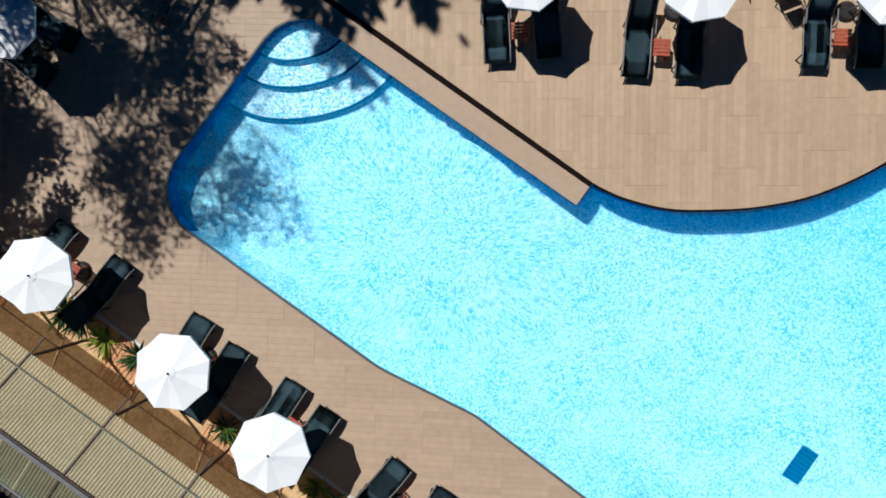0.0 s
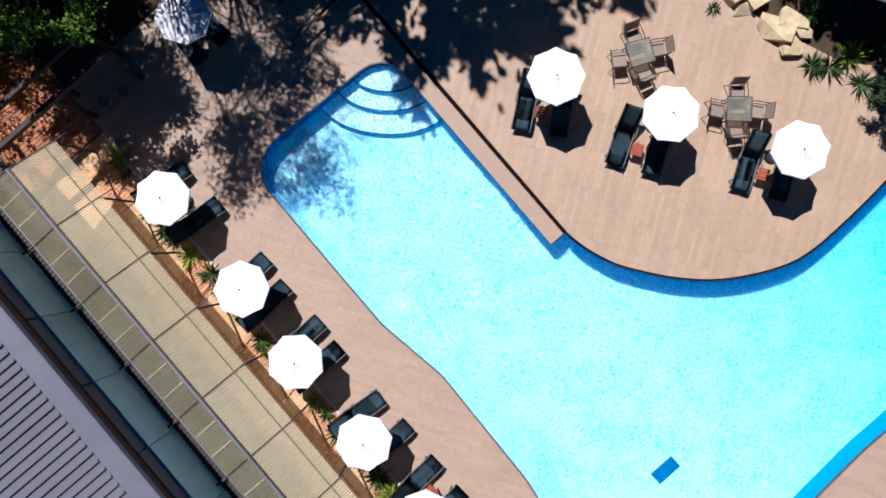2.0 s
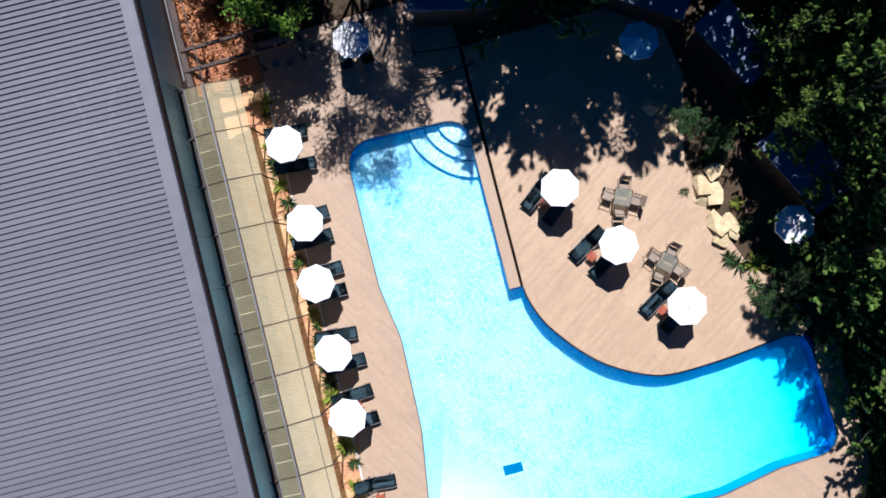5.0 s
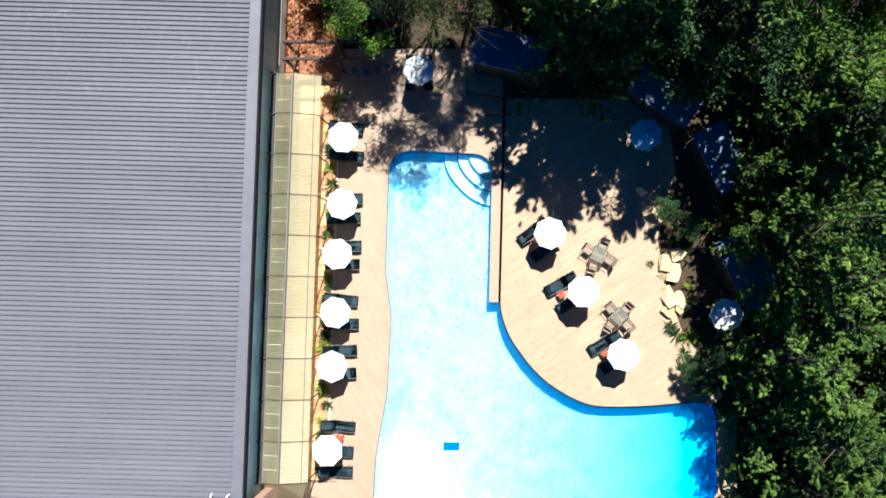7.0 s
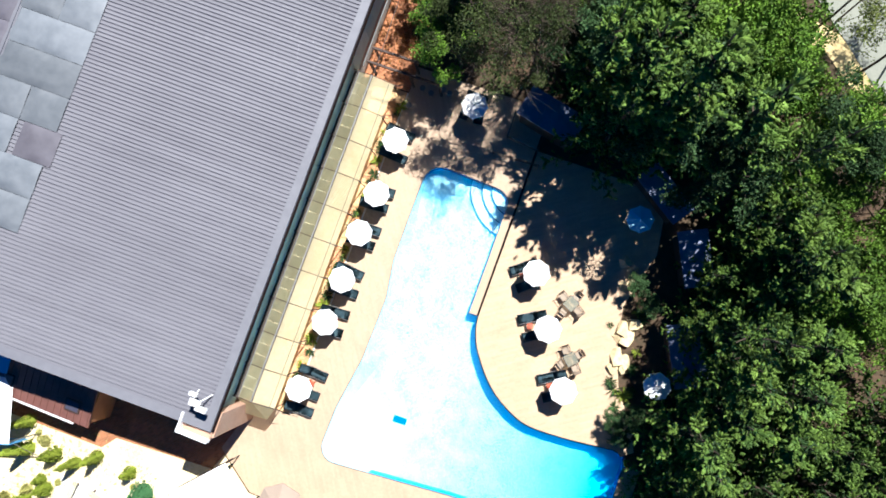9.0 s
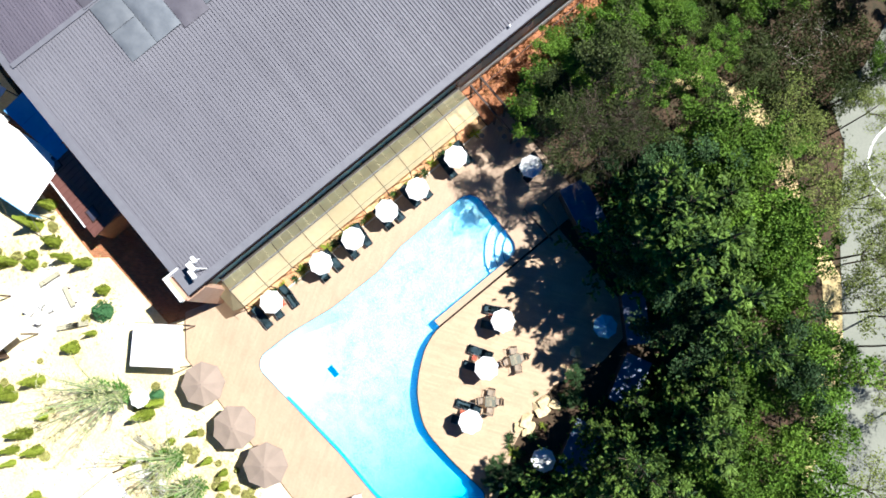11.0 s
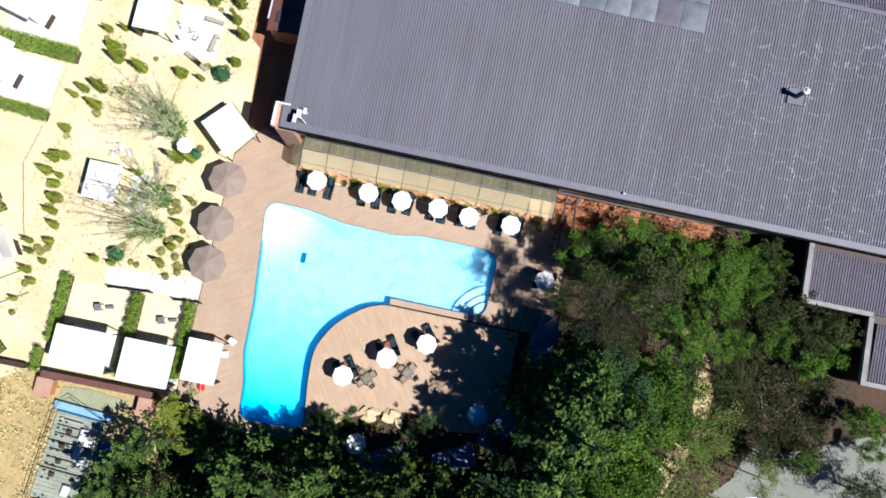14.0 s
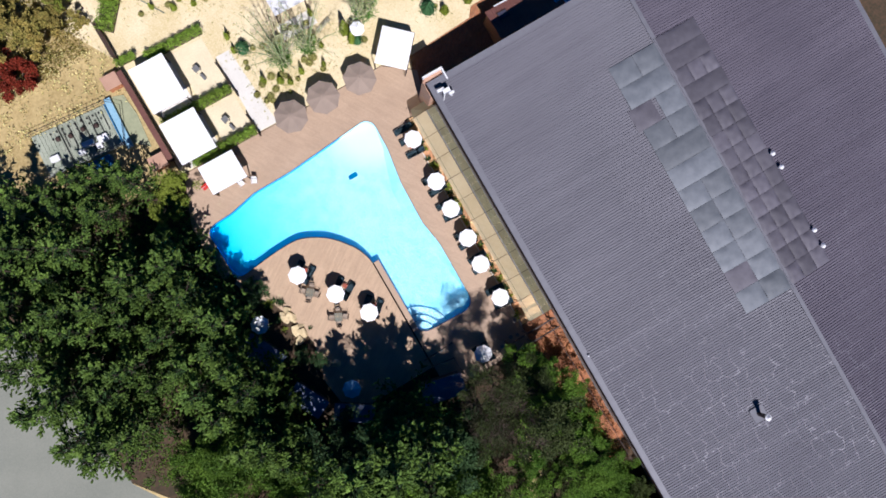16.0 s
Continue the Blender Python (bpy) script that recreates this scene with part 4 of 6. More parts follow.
for k in range(11):
    y = AY0 + k * BAY
    part("rafter", tubed([(AX[0][0], y, AX[0][1] + 0.02), (AX[1][0], y, AX[1][1] + 0.03), (AX[2][0], y, AX[2][1] + 0.03)], 0.022), RUST, awning)
    part("post", tubed([(AX[2][0] - 0.1, y, -0.05), (AX[2][0] - 0.1, y, 2.5)], 0.04), RUST, awning)
    part("bracket", tubed([(-12.78, y, 3.12), (-12.42, y, 3.06), (-12.36, y - 0.02, 2.9)], 0.04), RUST, awning)
    part("tie", tubed([(AX[2][0], y, 2.5), (AX[2][0] + 0.42, y, 2.36)], 0.022), RUST, awning)
for x, z in AX[1:2]:
    part("purlin", tubed([(x + 0.07, AY0, z + 0.03), (x + 0.07, AY0 + 10 * BAY, z + 0.03)], 0.022), RUST, awning)
part("purlin", tubed([(-10.28, AY0, 2.68), (-10.28, AY0 + 10 * BAY, 2.68)], 0.02), GREENISH, awning)
part("ridge_strip", boxed(-11.52, -11.43, AY0, AY0 + 10 * BAY, 3.10, 3.125), ALU, awning, "grey metal ridge strip")
hip = bmesh.new()
a, b, c, d, e = (hip.verts.new(p) for p in ((-12.42, AY0, 2.98), (-11.47, AY0, 3.06), (-9.95, AY0, 2.5), (-10.3, AY0 - 0.95, 2.1), (-11.9, AY0 - 1.1, 2.0)))
hip.faces.new((a, b, e)), hip.faces.new((b, d, e)), hip.faces.new((b, c, d))
bmesh.ops.solidify(hip, geom=hip.faces[:], thickness=0.012)
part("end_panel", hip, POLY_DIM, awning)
part("rail", tubed([(-12.40, AY0, 3.0), (-12.40, AY0 + 10 * BAY, 3.0)], 0.032), ALU, awning, "pale tube along the wall side")
part("downpipe", tubed([(-12.5, 13.4, 2.4), (-12.45, 26, 2.5)], 0.04), ALU, awning, "pale drain pipe along the hall")
part("downpipe", tubed([(-11.45, 13.0, 2.9), (-11.9, 30, 2.9)], 0.03), RUST, awning)

# pergola over the brick path
pergola = thing("pergola", "dark brown timber pergola across the brick path", "pergola")
for y in (13.75, 14.75):
    part("beam", boxed(-12.3, -6.9, y - 0.07, y + 0.07, 2.45, 2.65), RUST, pergola)
    for x in (-12.1, -9.2, -7.1):
        part("post", boxed(x - 0.07, x + 0.07, y - 0.07, y + 0.07, -0.05, 2.45), RUST, pergola)

# ---- parasols ----
def parasol(radius, top, rim_z, cloth, label, name="parasol"):
    t = thing(name, label, "parasol")
    bm = bmesh.new()
    rings = []
    for f, z in ((0.16, top), (0.55, rim_z + (top - rim_z) * 0.47), (1.0, rim_z)):
        rings.append([bm.verts.new((radius * f * c * math.cos(k * math.tau / 16), radius * f * c * math.sin(k * math.tau / 16), z - s))
                      for k in range(16) for c, s in (((1.0, 0.0) if k % 2 == 0 else (0.9239 * (0.985 if f > 0.9 else 1.0), 0.03 * f)),)])
    rings.append([bm.verts.new((v.co.x, v.co.y, v.co.z - 0.09)) for v in rings[-1]])
    for a, b in zip(rings, rings[1:]):
        for k in range(16):
            bm.faces.new((a[k], b[k], b[(k + 1) % 16], a[(k + 1) % 16]))
    bm.faces.new(rings[0])
    canopy = part("canopy", bm, cloth, t)
    cap = bmesh.new()
    bmesh.ops.create_cone(cap, cap_ends=False, segments=8, radius1=radius * 0.17, radius2=0.02, depth=0.04, matrix=Matrix.Translation((0, 0, top + 0.022)))
    part("cap", cap, cloth, canopy)
    part("pole", tubed([(0, 0, 0), (0, 0, top + 0.04)], 0.022, 8), POLE, t)
    part("finial", tubed([(0, 0, top + 0.04), (0, 0, top + 0.07), (0, 0, top + 0.1)], 0.03, 8, 0.012), DARKTUBE, t)
    part("base", tubed([(0, 0, 0), (0, 0, 0.05), (0, 0, 0.09)], 0.27, 14, 0.2), DARKTUBE, t)
    for k in range(8):
        a = k * math.tau / 8
        c, s = math.cos(a), math.sin(a)
        part("rib", tubed([(0.1 * c, 0.1 * s, top - 0.05), (radius * 0.97 * c, radius * 0.97 * s, rim_z - 0.03)], 0.01, 4), POLE, t)
    return t


WHITE_LABEL = "open white octagonal parasol beside sun loungers on the terrace"
first = parasol(0.92, 2.14, 1.98, CANVAS, WHITE_LABEL)
first.matrix_basis = pose(3.27, 4.04, 0, 0, 0, 5)
first["group"] = "white parasols round the pool"
for x, y, turn in ((5.13, 0.82, 22), (7.43, -2.56, 12), (-8.75, 9.36, 20), (-8.67, 5.42, 8), (-8.91, 2.61, 30), (-8.85, -0.74, 15), (-8.97, -3.9, 2), (-9.07, -8.65, 25), (-4.4, 13.4, 10), (12.88, -0.25, 5)):
    copy_thing(first, pose(x, y, 0, RNG.uniform(-2, 2), RNG.uniform(-2, 2), turn))
# White parasol in shade; the sky's blue tint is put into its cloth colour.
shaded = parasol(0.92, 2.2, 1.98, SKY_TINT_CANVAS, "open white octagonal parasol in tree shade, blue skylight in its colour")
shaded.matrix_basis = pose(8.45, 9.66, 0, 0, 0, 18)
big = parasol(1.68, 2.75, 2.3, TAUPE, "large open taupe octagonal parasol at the terrace edge")
big.matrix_basis = pose(-7.42, -16.3, 0, 0, 0, 12)
big["group"] = "taupe parasols along the terrace edge"
for x, y, turn in ((-3.38, -16.4, 28), (0.25, -16.28, 5)):
    copy_thing(big, pose(x, y, 0, 0, 0, turn))
lone = parasol(0.75, 2.4, 2.15, CANVAS, "round white parasol standing in the gravel garden")
lone.matrix_basis = pose(-9.68, -20.75, -0.05)


# ---- sun loungers, along +x from foot to head ----
def lounger():
    t = thing("sun_lounger", "dark sling sun lounger with a pale tube frame and raised backrest", "sun lounger", "sun loungers on the terrace")
    prof = [(0.0, 0.26), (0.12, 0.33), (0.35, 0.36), (0.7, 0.33), (1.05, 0.31), (1.2, 0.33), (1.5, 0.52), (1.8, 0.71), (1.93, 0.77), (1.99, 0.74)]

    def strip(lo, hi, w, lift=0.0):
        bm = bmesh.new()
        rows = []
        for x, z in prof[lo:hi]:
            rows.append([bm.verts.new((x, y, z + lift - (0.025 if abs(y) < 0.05 else 0))) for y in (-w, -w / 2, 0, w / 2, w)])
        for a, b in zip(rows, rows[1:]):
            for k in range(4):
                bm.faces.new((a[k], b[k], b[k + 1], a[k + 1]))
        bmesh.ops.solidify(bm, geom=bm.faces[:], thickness=0.015)
        for f in bm.faces:
            f.smooth = True
        return bm

    part("seat_sling", strip(0, 6, 0.30), SLING, t)
    part("back_sling", strip(5, 10, 0.30), SLING, t)
    for y in (-0.32, 0.32):
        part("side_rail", tubed([(x, y, z - 0.01) for x, z in prof[:6]], 0.019), ALU, t)
        part("back_rail", tubed([(x, y, z - 0.01) for x, z in prof[5:]], 0.019), DARKTUBE, t)
        part("arm", tubed([(0.95, y * 1.12, 0.32), (1.0, y * 1.12, 0.5), (1.35, y * 1.12, 0.52)], 0.018), ALU, t)
        for x in (0.3, 1.35):
            part("leg", tubed([(x, y, 0.33), (x - 0.06, y, 0.0)], 0.02), DARKTUBE, t)
    return t


def side_table():
    t = thing("side_table", "small terracotta plastic side table between loungers", "side table", "side tables")
    for k in range(5):
        part("slat", boxed(-0.2 + k * 0.083, -0.13 + k * 0.083, -0.2, 0.2, 0.38, 0.41, bevel=0.005), TERRA, t)
    for x in (-0.17, 0.17):
        for y in (-0.17, 0.17):
            part("leg", boxed(x - 0.02, x + 0.02, y - 0.02, y + 0.02, 0, 0.38), TERRA, t)
    return t


base_lounger, base_table = lounger(), side_table()
spots = []
for fx, fy, ang in ((1.60, 3.62, 38), (3.2, 0.70, 31), (5.78, -2.66, 32.5)):
    c, s = math.cos(radians(ang)), math.sin(radians(ang))
    spots.append((fx, fy, ang))
    spots.append((fx + 1.26 * s + 0.05 * c, fy - 1.26 * c + 0.05 * s, ang + 2))
    copy_thing(base_table, pose(fx + 0.56 * s + 0.72 * c, fy - 0.56 * c + 0.72 * s, 0, 0, 0, ang))
for y in (8.5, 10.2, 6.0, 4.85, 3.15, 2.05, -0.17, -1.5, -3.05, -4.4, -7.6, -9.05, -10.2):
    spots.append((-7.83 + RNG.uniform(-0.06, 0.06), y, 180 + RNG.uniform(-5, 5)))
for y in (5.4, 2.6, -0.85, -3.7, -8.3):
    copy_thing(base_table, pose(-8.7, y, 0, 0, 0, RNG.uniform(-8, 8)))
base_lounger.matrix_basis = pose(*spots[0][:2], 0, 0, 0, spots[0][2])
base_table.matrix_basis = pose(-8.75, 9.45, 0, 0, 0, 4)
for x, y, ang in spots[1:]:
    copy_thing(base_lounger, pose(x, y, 0, 0, 0, ang))
copy_thing(base_lounger, pose(-4.0, 12.6, 0, 0, 0, 95))
copy_thing(base_lounger, pose(-5.1, 12.6, 0, 0, 0, 88))


# ---- tables and chairs ----
def patio_table():
    t = thing("patio_table", "square glass-topped patio table with dark metal legs", "table", "patio tables")
    part("tabletop", boxed(-0.39, 0.39, -0.39, 0.39, 0.70, 0.72, bevel=0.006), GLASS_TOP, t)
    for a, b in (((-0.40, -0.40), (0.40, -0.40)), ((0.40, -0.40), (0.40, 0.40)), ((0.40, 0.40), (-0.40, 0.40)), ((-0.40, 0.40), (-0.40, -0.40))):
        part("rim", tubed([(*a, 0.71), (*b, 0.71)], 0.017), DARKTUBE, t)
    for x in (-0.35, 0.35):
        for y in (-0.35, 0.35):
            part("leg", tubed([(x, y, 0.7), (x * 1.02, y * 1.02, 0)], 0.018), DARKTUBE, t)
    return t


def chair(mesh=MESH, frame_look=DARKTUBE, label="patio armchair with taupe mesh seat and dark tube frame", group="chairs round the patio tables"):
    """Faces +x."""
    t = thing("patio_chair", label, "chair", group)
    part("seat", boxed(-0.22, 0.22, -0.22, 0.22, 0.42, 0.435), mesh, t)
    turn = Matrix.Translation((-0.24, 0, 0.43)) @ Matrix.Rotation(radians(-16), 4, "Y")
    part("backrest", boxed(-0.012, 0.004, -0.22, 0.22, 0.05, 0.48, turn=turn), mesh, t)
    for y in (-0.25, 0.25):
        part("back_post", tubed([(-0.24, y, 0.40), (-0.385, y, 0.92)], 0.014), frame_look, t)
        part("arm", tubed([(-0.31, y * 1.08, 0.64), (0.1, y * 1.12, 0.66), (0.24, y * 1.1, 0.62)], 0.016), frame_look, t)
        part("seat_rail", tubed([(-0.24, y, 0.42), (0.24, y, 0.42)], 0.014), frame_look, t)
        part("leg", tubed([(0.24, y * 1.1, 0.62), (0.27, y * 1.12, 0)], 0.014), frame_look, t)
        part("leg", tubed([(-0.24, y, 0.42), (-0.32, y * 1.1, 0)], 0.014), frame_look, t)
    part("top_rail", tubed([(-0.385, -0.25, 0.92), (-0.385, 0.25, 0.92)], 0.014), frame_look, t)
    return t


table0, chair0 = patio_table(), chair()
table0.matrix_basis = pose(6.18, 2.96, 0, 0, 0, 65)
copy_thing(table0, pose(7.38, -0.56, 0, 0, 0, 47))
placed = []
for tx, ty, rot in ((6.18, 2.96, 65), (7.38, -0.56, 47)):
    for k, (far, swing) in enumerate(((0.6, 4), (0.64, -10), (0.58, 9), (0.66, -6))):
        a = radians(rot + 90 * k)
        placed.append((tx + far * math.cos(a), ty + far * math.sin(a), rot + 90 * k + 180 + swing))
chair0.matrix_basis = pose(*placed[0][:2], 0, 0, 0, placed[0][2])
for x, y, rot in placed[1:]:
    copy_thing(chair0, pose(x, y, 0, 0, 0, rot))


white_chair = chair(WHITE, WHITE, "white plastic garden chair standing outdoors", "white chairs")
white_chair.matrix_basis = pose(6.6, -12.9, 0, 0, 0, 60)
for x, y, turn in ((7.8, -13.3, 100), (-21.0, -24.2, 20), (-20.9, -23.2, 200), (-20.2, -22.8, 250), (-20.0, -23.9, 120), (-8.5, -26.8, 10), (-7.9, -27.4, 190), (-8.2, -26.0, 300)):
    copy_thing(white_chair, pose(x, y, 0, 0, 0, turn))


def stool(x, y):
    t = thing("bar_stool", "round pale stool standing in the tree shade", "stool", "stools in the shade", at=pose(x, y, 0, 0, 0, RNG.uniform(0, 90)))
    part("seat", tubed([(0, 0, 0.44), (0, 0, 0.48)], 0.2, 14), ALU, t)
    for k in range(4):
        a = k * math.tau / 4
        part("leg", tubed([(0.12 * math.cos(a), 0.12 * math.sin(a), 0.44), (0.2 * math.cos(a), 0.2 * math.sin(a), 0)], 0.015), ALU, t)


for x, y in ((-8.5, 13.75), (-7.8, 13.6), (-7.05, 14.1), (-6.55, 14.0), (-9.0, 12.3)):
    stool(x, y)


DEADWOOD = mat("dead_wood", (0.30, 0.27, 0.22), (0.2, 0.17, 0.13), rough=0.9)
DRYTWIG = mat("dry_twig", (0.50, 0.46, 0.33), (0.38, 0.36, 0.24), rough=0.9)
STEM = mat("green_stem", (0.36, 0.45, 0.20), (0.26, 0.33, 0.13), rough=0.7)
HEDGE = leafy("hedge_leaves", (0.30, 0.43, 0.05), (0.16, 0.26, 0.03))
SHEET = mat("pale_green_sheet", (0.36, 0.37, 0.22), (0.27, 0.29, 0.17), rough=0.7, fine=3, coarse=0.8)
TROUGH = mat("pale_blue_trough", (0.30, 0.50, 0.62), (0.22, 0.40, 0.52), rough=0.5, fine=4)
BOARDS = mat("pale_green_boards", (0.36, 0.38, 0.29), (0.24, 0.27, 0.20), rough=0.8, fine=5, vary=0.1)


# ---- foliage ----
GOLD = (1 + 5 ** 0.5) / 2
ICO = np.array([(x, y, 0) for x in (-1, 1) for y in (-GOLD, GOLD)] + [(0, y, z) for y in (-1, 1) for z in (-GOLD, GOLD)] + [(x, 0, z) for z in (-1, 1) for x in (-GOLD, GOLD)]) / 1.902
ICO_FACES = [(i, j, k) if np.dot(np.cross(ICO[j] - ICO[i], ICO[k] - ICO[i]), ICO[i]) > 0 else (i, k, j) for i, j, k in itertools.combinations(range(12), 3)
             if max(np.linalg.norm(ICO[i] - ICO[j]), np.linalg.norm(ICO[j] - ICO[k]), np.linalg.norm(ICO[i] - ICO[k])) < 1.1]


def plumes(name, rng, roots, ways, lengths, material):
    """Feathery sprays: each a chain of uneven drawn-out knobs along its way, with short leaves standing off them."""
    verts, faces, at, way = [], [], [], []
    for root, w, long in zip(roots, ways, lengths):
        side = np.cross(w, rng.normal(0, 1, 3))
        side /= np.linalg.norm(side) + 1e-9
        for q, f in enumerate((0.3, 0.92)):
            size = (0.105, 0.08)[q] * rng.uniform(0.75, 1.25)
            c = root + w * long * f + side * (0.04, -0.04)[q]
            knob = ICO * rng.uniform(0.7, 1.3, (12, 1)) * size
            knob += w * (knob @ w)[:, None] * 1.3
            k = len(verts)
            verts.extend((c + knob).tolist())
            faces.extend((i + k, j + k, m + k) for i, j, m in ICO_FACES)
            spikes = rng.normal(0, 1, (5, 3)) + w * 0.6 + np.array([0, 0, 0.5])
            spikes /= np.linalg.norm(spikes, axis=1, keepdims=True)
            at.extend(c + spikes * size * 1.3)
            way.extend(spikes + w * 0.4)
    me = bpy.data.meshes.new(name)
    leaf = leaf_mesh(name, np.array(at), np.array(way), rng.uniform(0.10, 0.19, len(at)), rng.uniform(0.05, 0.08, len(at)), material, up=0.9)
    k = len(verts)
    verts.extend(tuple(v.co) for v in leaf.vertices)
    faces.extend(tuple(i + k for i in p.vertices) for p in leaf.polygons)
    me.from_pydata(verts, [], faces)
    me.materials.append(material)
    bpy.data.meshes.remove(leaf)
    return me


def conifer(seed, high, radius):
    rng = np.random.default_rng(seed)
    t = thing("conifer", "tall dense green conifer with layered branches and yellowish tips", "tree", "conifers behind the pool")
    part("trunk", tubed([(0, 0, -0.2), (0.1, 0, high * 0.5), (0, 0.05, high)], 0.2, 7, 0.03), BARK, t)
    roots, ways, lengths, in_at, in_way, limbs = [], [], [], [], [], bmesh.new()
    levels = int(high / 1.15)
    up = np.array([0, 0, 1.0])
    for lv in range(levels):
        f = lv / levels
        z = 0.9 + (high - 1.0) * f
        reach = radius * (1 - f) ** 0.75 + 0.2
        count = max(3, int(3.6 * (1 - f) + 2.5))
        for b in range(count):
            a = math.tau * (b + rng.uniform(-0.4, 0.4)) / count + lv * 0.9
            r = reach * rng.uniform(0.5, 1.3)
            out, side = np.array([math.cos(a), math.sin(a), 0]), np.array([-math.sin(a), math.cos(a), 0])
            bow = rng.uniform(0.12, 0.45)

            def spine(s):
                return out * r * s + up * (z + bow * r * s * s)

            tube(limbs, [tuple(spine(0)), tuple(spine(0.5)), tuple(spine(0.95))], 0.035, 3, 0.01)
            for s, w, long in ((0.6, 0, 0.95), (0.42, -1, 0.6), (0.48, 1, 0.6), (0.66, -1, 0.5), (0.72, 1, 0.5), (0.88, -1, 0.36), (0.92, 1, 0.36)):
                if w and rng.uniform() < 0.12:
                    continue
                way = out * (0.9 if w == 0 else 0.7) + side * w * rng.uniform(0.6, 0.9) + up * rng.uniform(0.35, 0.9)
                roots.append(spine(s))
                ways.append(way / np.linalg.norm(way))
                lengths.append(long * (0.7 + 0.2 * r) * rng.uniform(0.75, 1.25))
            # Inner needles carry the crown's shade in their colour, below naturally paler young tips.
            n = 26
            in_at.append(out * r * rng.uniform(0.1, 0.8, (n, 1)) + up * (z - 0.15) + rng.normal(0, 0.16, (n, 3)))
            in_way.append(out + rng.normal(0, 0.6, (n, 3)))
    roots.append(np.array([0, 0.05, high - 0.2]))
    ways.append(up)
    lengths.append(0.5)
    tagged(part("branchwork", limbs, BARK, t), "thin brown branches", kind="stuff")
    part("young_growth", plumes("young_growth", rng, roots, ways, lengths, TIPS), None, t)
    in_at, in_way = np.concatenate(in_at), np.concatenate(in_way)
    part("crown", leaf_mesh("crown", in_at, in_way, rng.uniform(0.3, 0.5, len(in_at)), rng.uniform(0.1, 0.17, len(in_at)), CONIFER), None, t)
    return t


def broad_tree(seed, high, radius, leaf, density=1.0, label="leafy green broadleaf tree", forked=0.35, group="broadleaf trees", fine=1.0, stout=1.0, twigs=3):
    rng = np.random.default_rng(seed)
    t = thing("tree", label, "tree", group)
    fork = high * forked
    part("trunk", tubed([(0, 0, -0.2), (0.08, 0.05, fork * 0.6), (0.0, 0.1, fork)], (0.05 + high * 0.012) * stout, 7, (0.03 + high * 0.008) * stout), BARK, t)
    limbs, tips = bmesh.new(), []
    for b in range(9):
        a, r = math.tau * b / 9 + rng.uniform(-0.3, 0.3), radius * rng.uniform(0.35, 0.9)
        tip = np.array([r * math.cos(a), r * math.sin(a), high * rng.uniform(0.62, 0.98) - 0.25 * r])
        mid = tip * np.array([0.45, 0.45, 0]) + np.array([0, 0, (fork + tip[2]) / 2 + 0.2])
        tube(limbs, [(0, 0.1, fork), tuple(mid), tuple(tip)], (0.03 + high * 0.004) * stout, 5, 0.008)
        tips.append(tip)
        for k in range(twigs):
            twig = tip + rng.normal(0, radius * 0.28, 3)
            tube(limbs, [tuple(mid * 0.4 + tip * 0.6), tuple(twig)], 0.018, 4, 0.006)
            if k < 3:
                tips.append(twig)
            for m in range(twigs - 3):
                tube(limbs, [tuple(tip * 0.5 + twig * 0.5), tuple(twig + rng.normal(0, radius * 0.16, 3))], 0.012, 3, 0.005)
    tagged(part("branchwork", limbs, BARK, t), "thin brown branches", kind="stuff")
    at, way = [], []
    for tip in tips:
        n = int(125 * density * rng.uniform(0.6, 1.3))
        blob = rng.normal(0, 1, (n, 3))
        blob /= np.linalg.norm(blob, axis=1, keepdims=True)
        size = radius * rng.uniform(0.2, 0.36)
        at.append(tip + blob * size * rng.uniform(0.35, 1.0, (n, 1)) * np.array([1, 1, 0.65]))
        way.append(blob * 0.6 + rng.normal(0, 0.6, (n, 3)))
    at, way = np.concatenate(at), np.concatenate(way)
    part("crown", leaf_mesh("crown", at, way, rng.uniform(0.14, 0.28, len(at)) * fine, rng.uniform(0.08, 0.15, len(at)) * fine, leaf, up=1.0), None, t)
    return t


def plant_all(kinds, spots, rng):
    """The first spots take the built trees, the others copies."""
    for k, (x, y, s) in enumerate(spots):
        m = pose(x, y, -0.08, rng.uniform(-3, 3), rng.uniform(-3, 3), rng.uniform(0, 360))
        ob = kinds[k % len(kinds)]
        if k >= len(kinds):
            ob = copy_thing(ob, m)
        wide, tall = s if isinstance(s, tuple) else (s, s)
        ob.matrix_basis = m @ Matrix.Diagonal((wide, wide, tall * rng.uniform(0.92, 1.08), 1))


tree_rng = random.Random(21)
spots = []
for row, x in enumerate((16.3, 19.4, 22.6, 25.9)):
    for k in range(13):
        y = -23.5 + k * 3.0 + (row % 2) * 1.5
        if row == 0 and y < -14:
            continue
        if row > 0 and y < -16.5 - row * 0.7:
            continue
        spots.append((x + tree_rng.uniform(-0.6, 0.6) - (0.7 if y > 6 else 0), y + tree_rng.uniform(-0.7, 0.7), tree_rng.uniform(0.85, 1.12)))
spots = [(x, y, s * (0.72 if y < -11 and x < 23 else 1.0)) for x, y, s in spots]
spots += [(4.6, 15.8, (1.35, 1.55)), (7.6, 16.0, (1.4, 1.6)), (11.0, 15.4, (1.4, 1.65)), (16.4, 11.8, (1.1, 1.2)), (13.5, 13.8, (1.0, 1.5)), (15.6, 9.6, (0.95, 1.15)), (13.6, 4.4, (0.6, 0.75)), (13.4, 7.6, (0.6, 0.8)), (5.8, 18.8, 1.2), (9.2, 18.4, 1.25), (13.0, 17.6, 1.2), (16.4, 14.4, 1.05), (2.7, 16.2, (0.9, 1.3))]
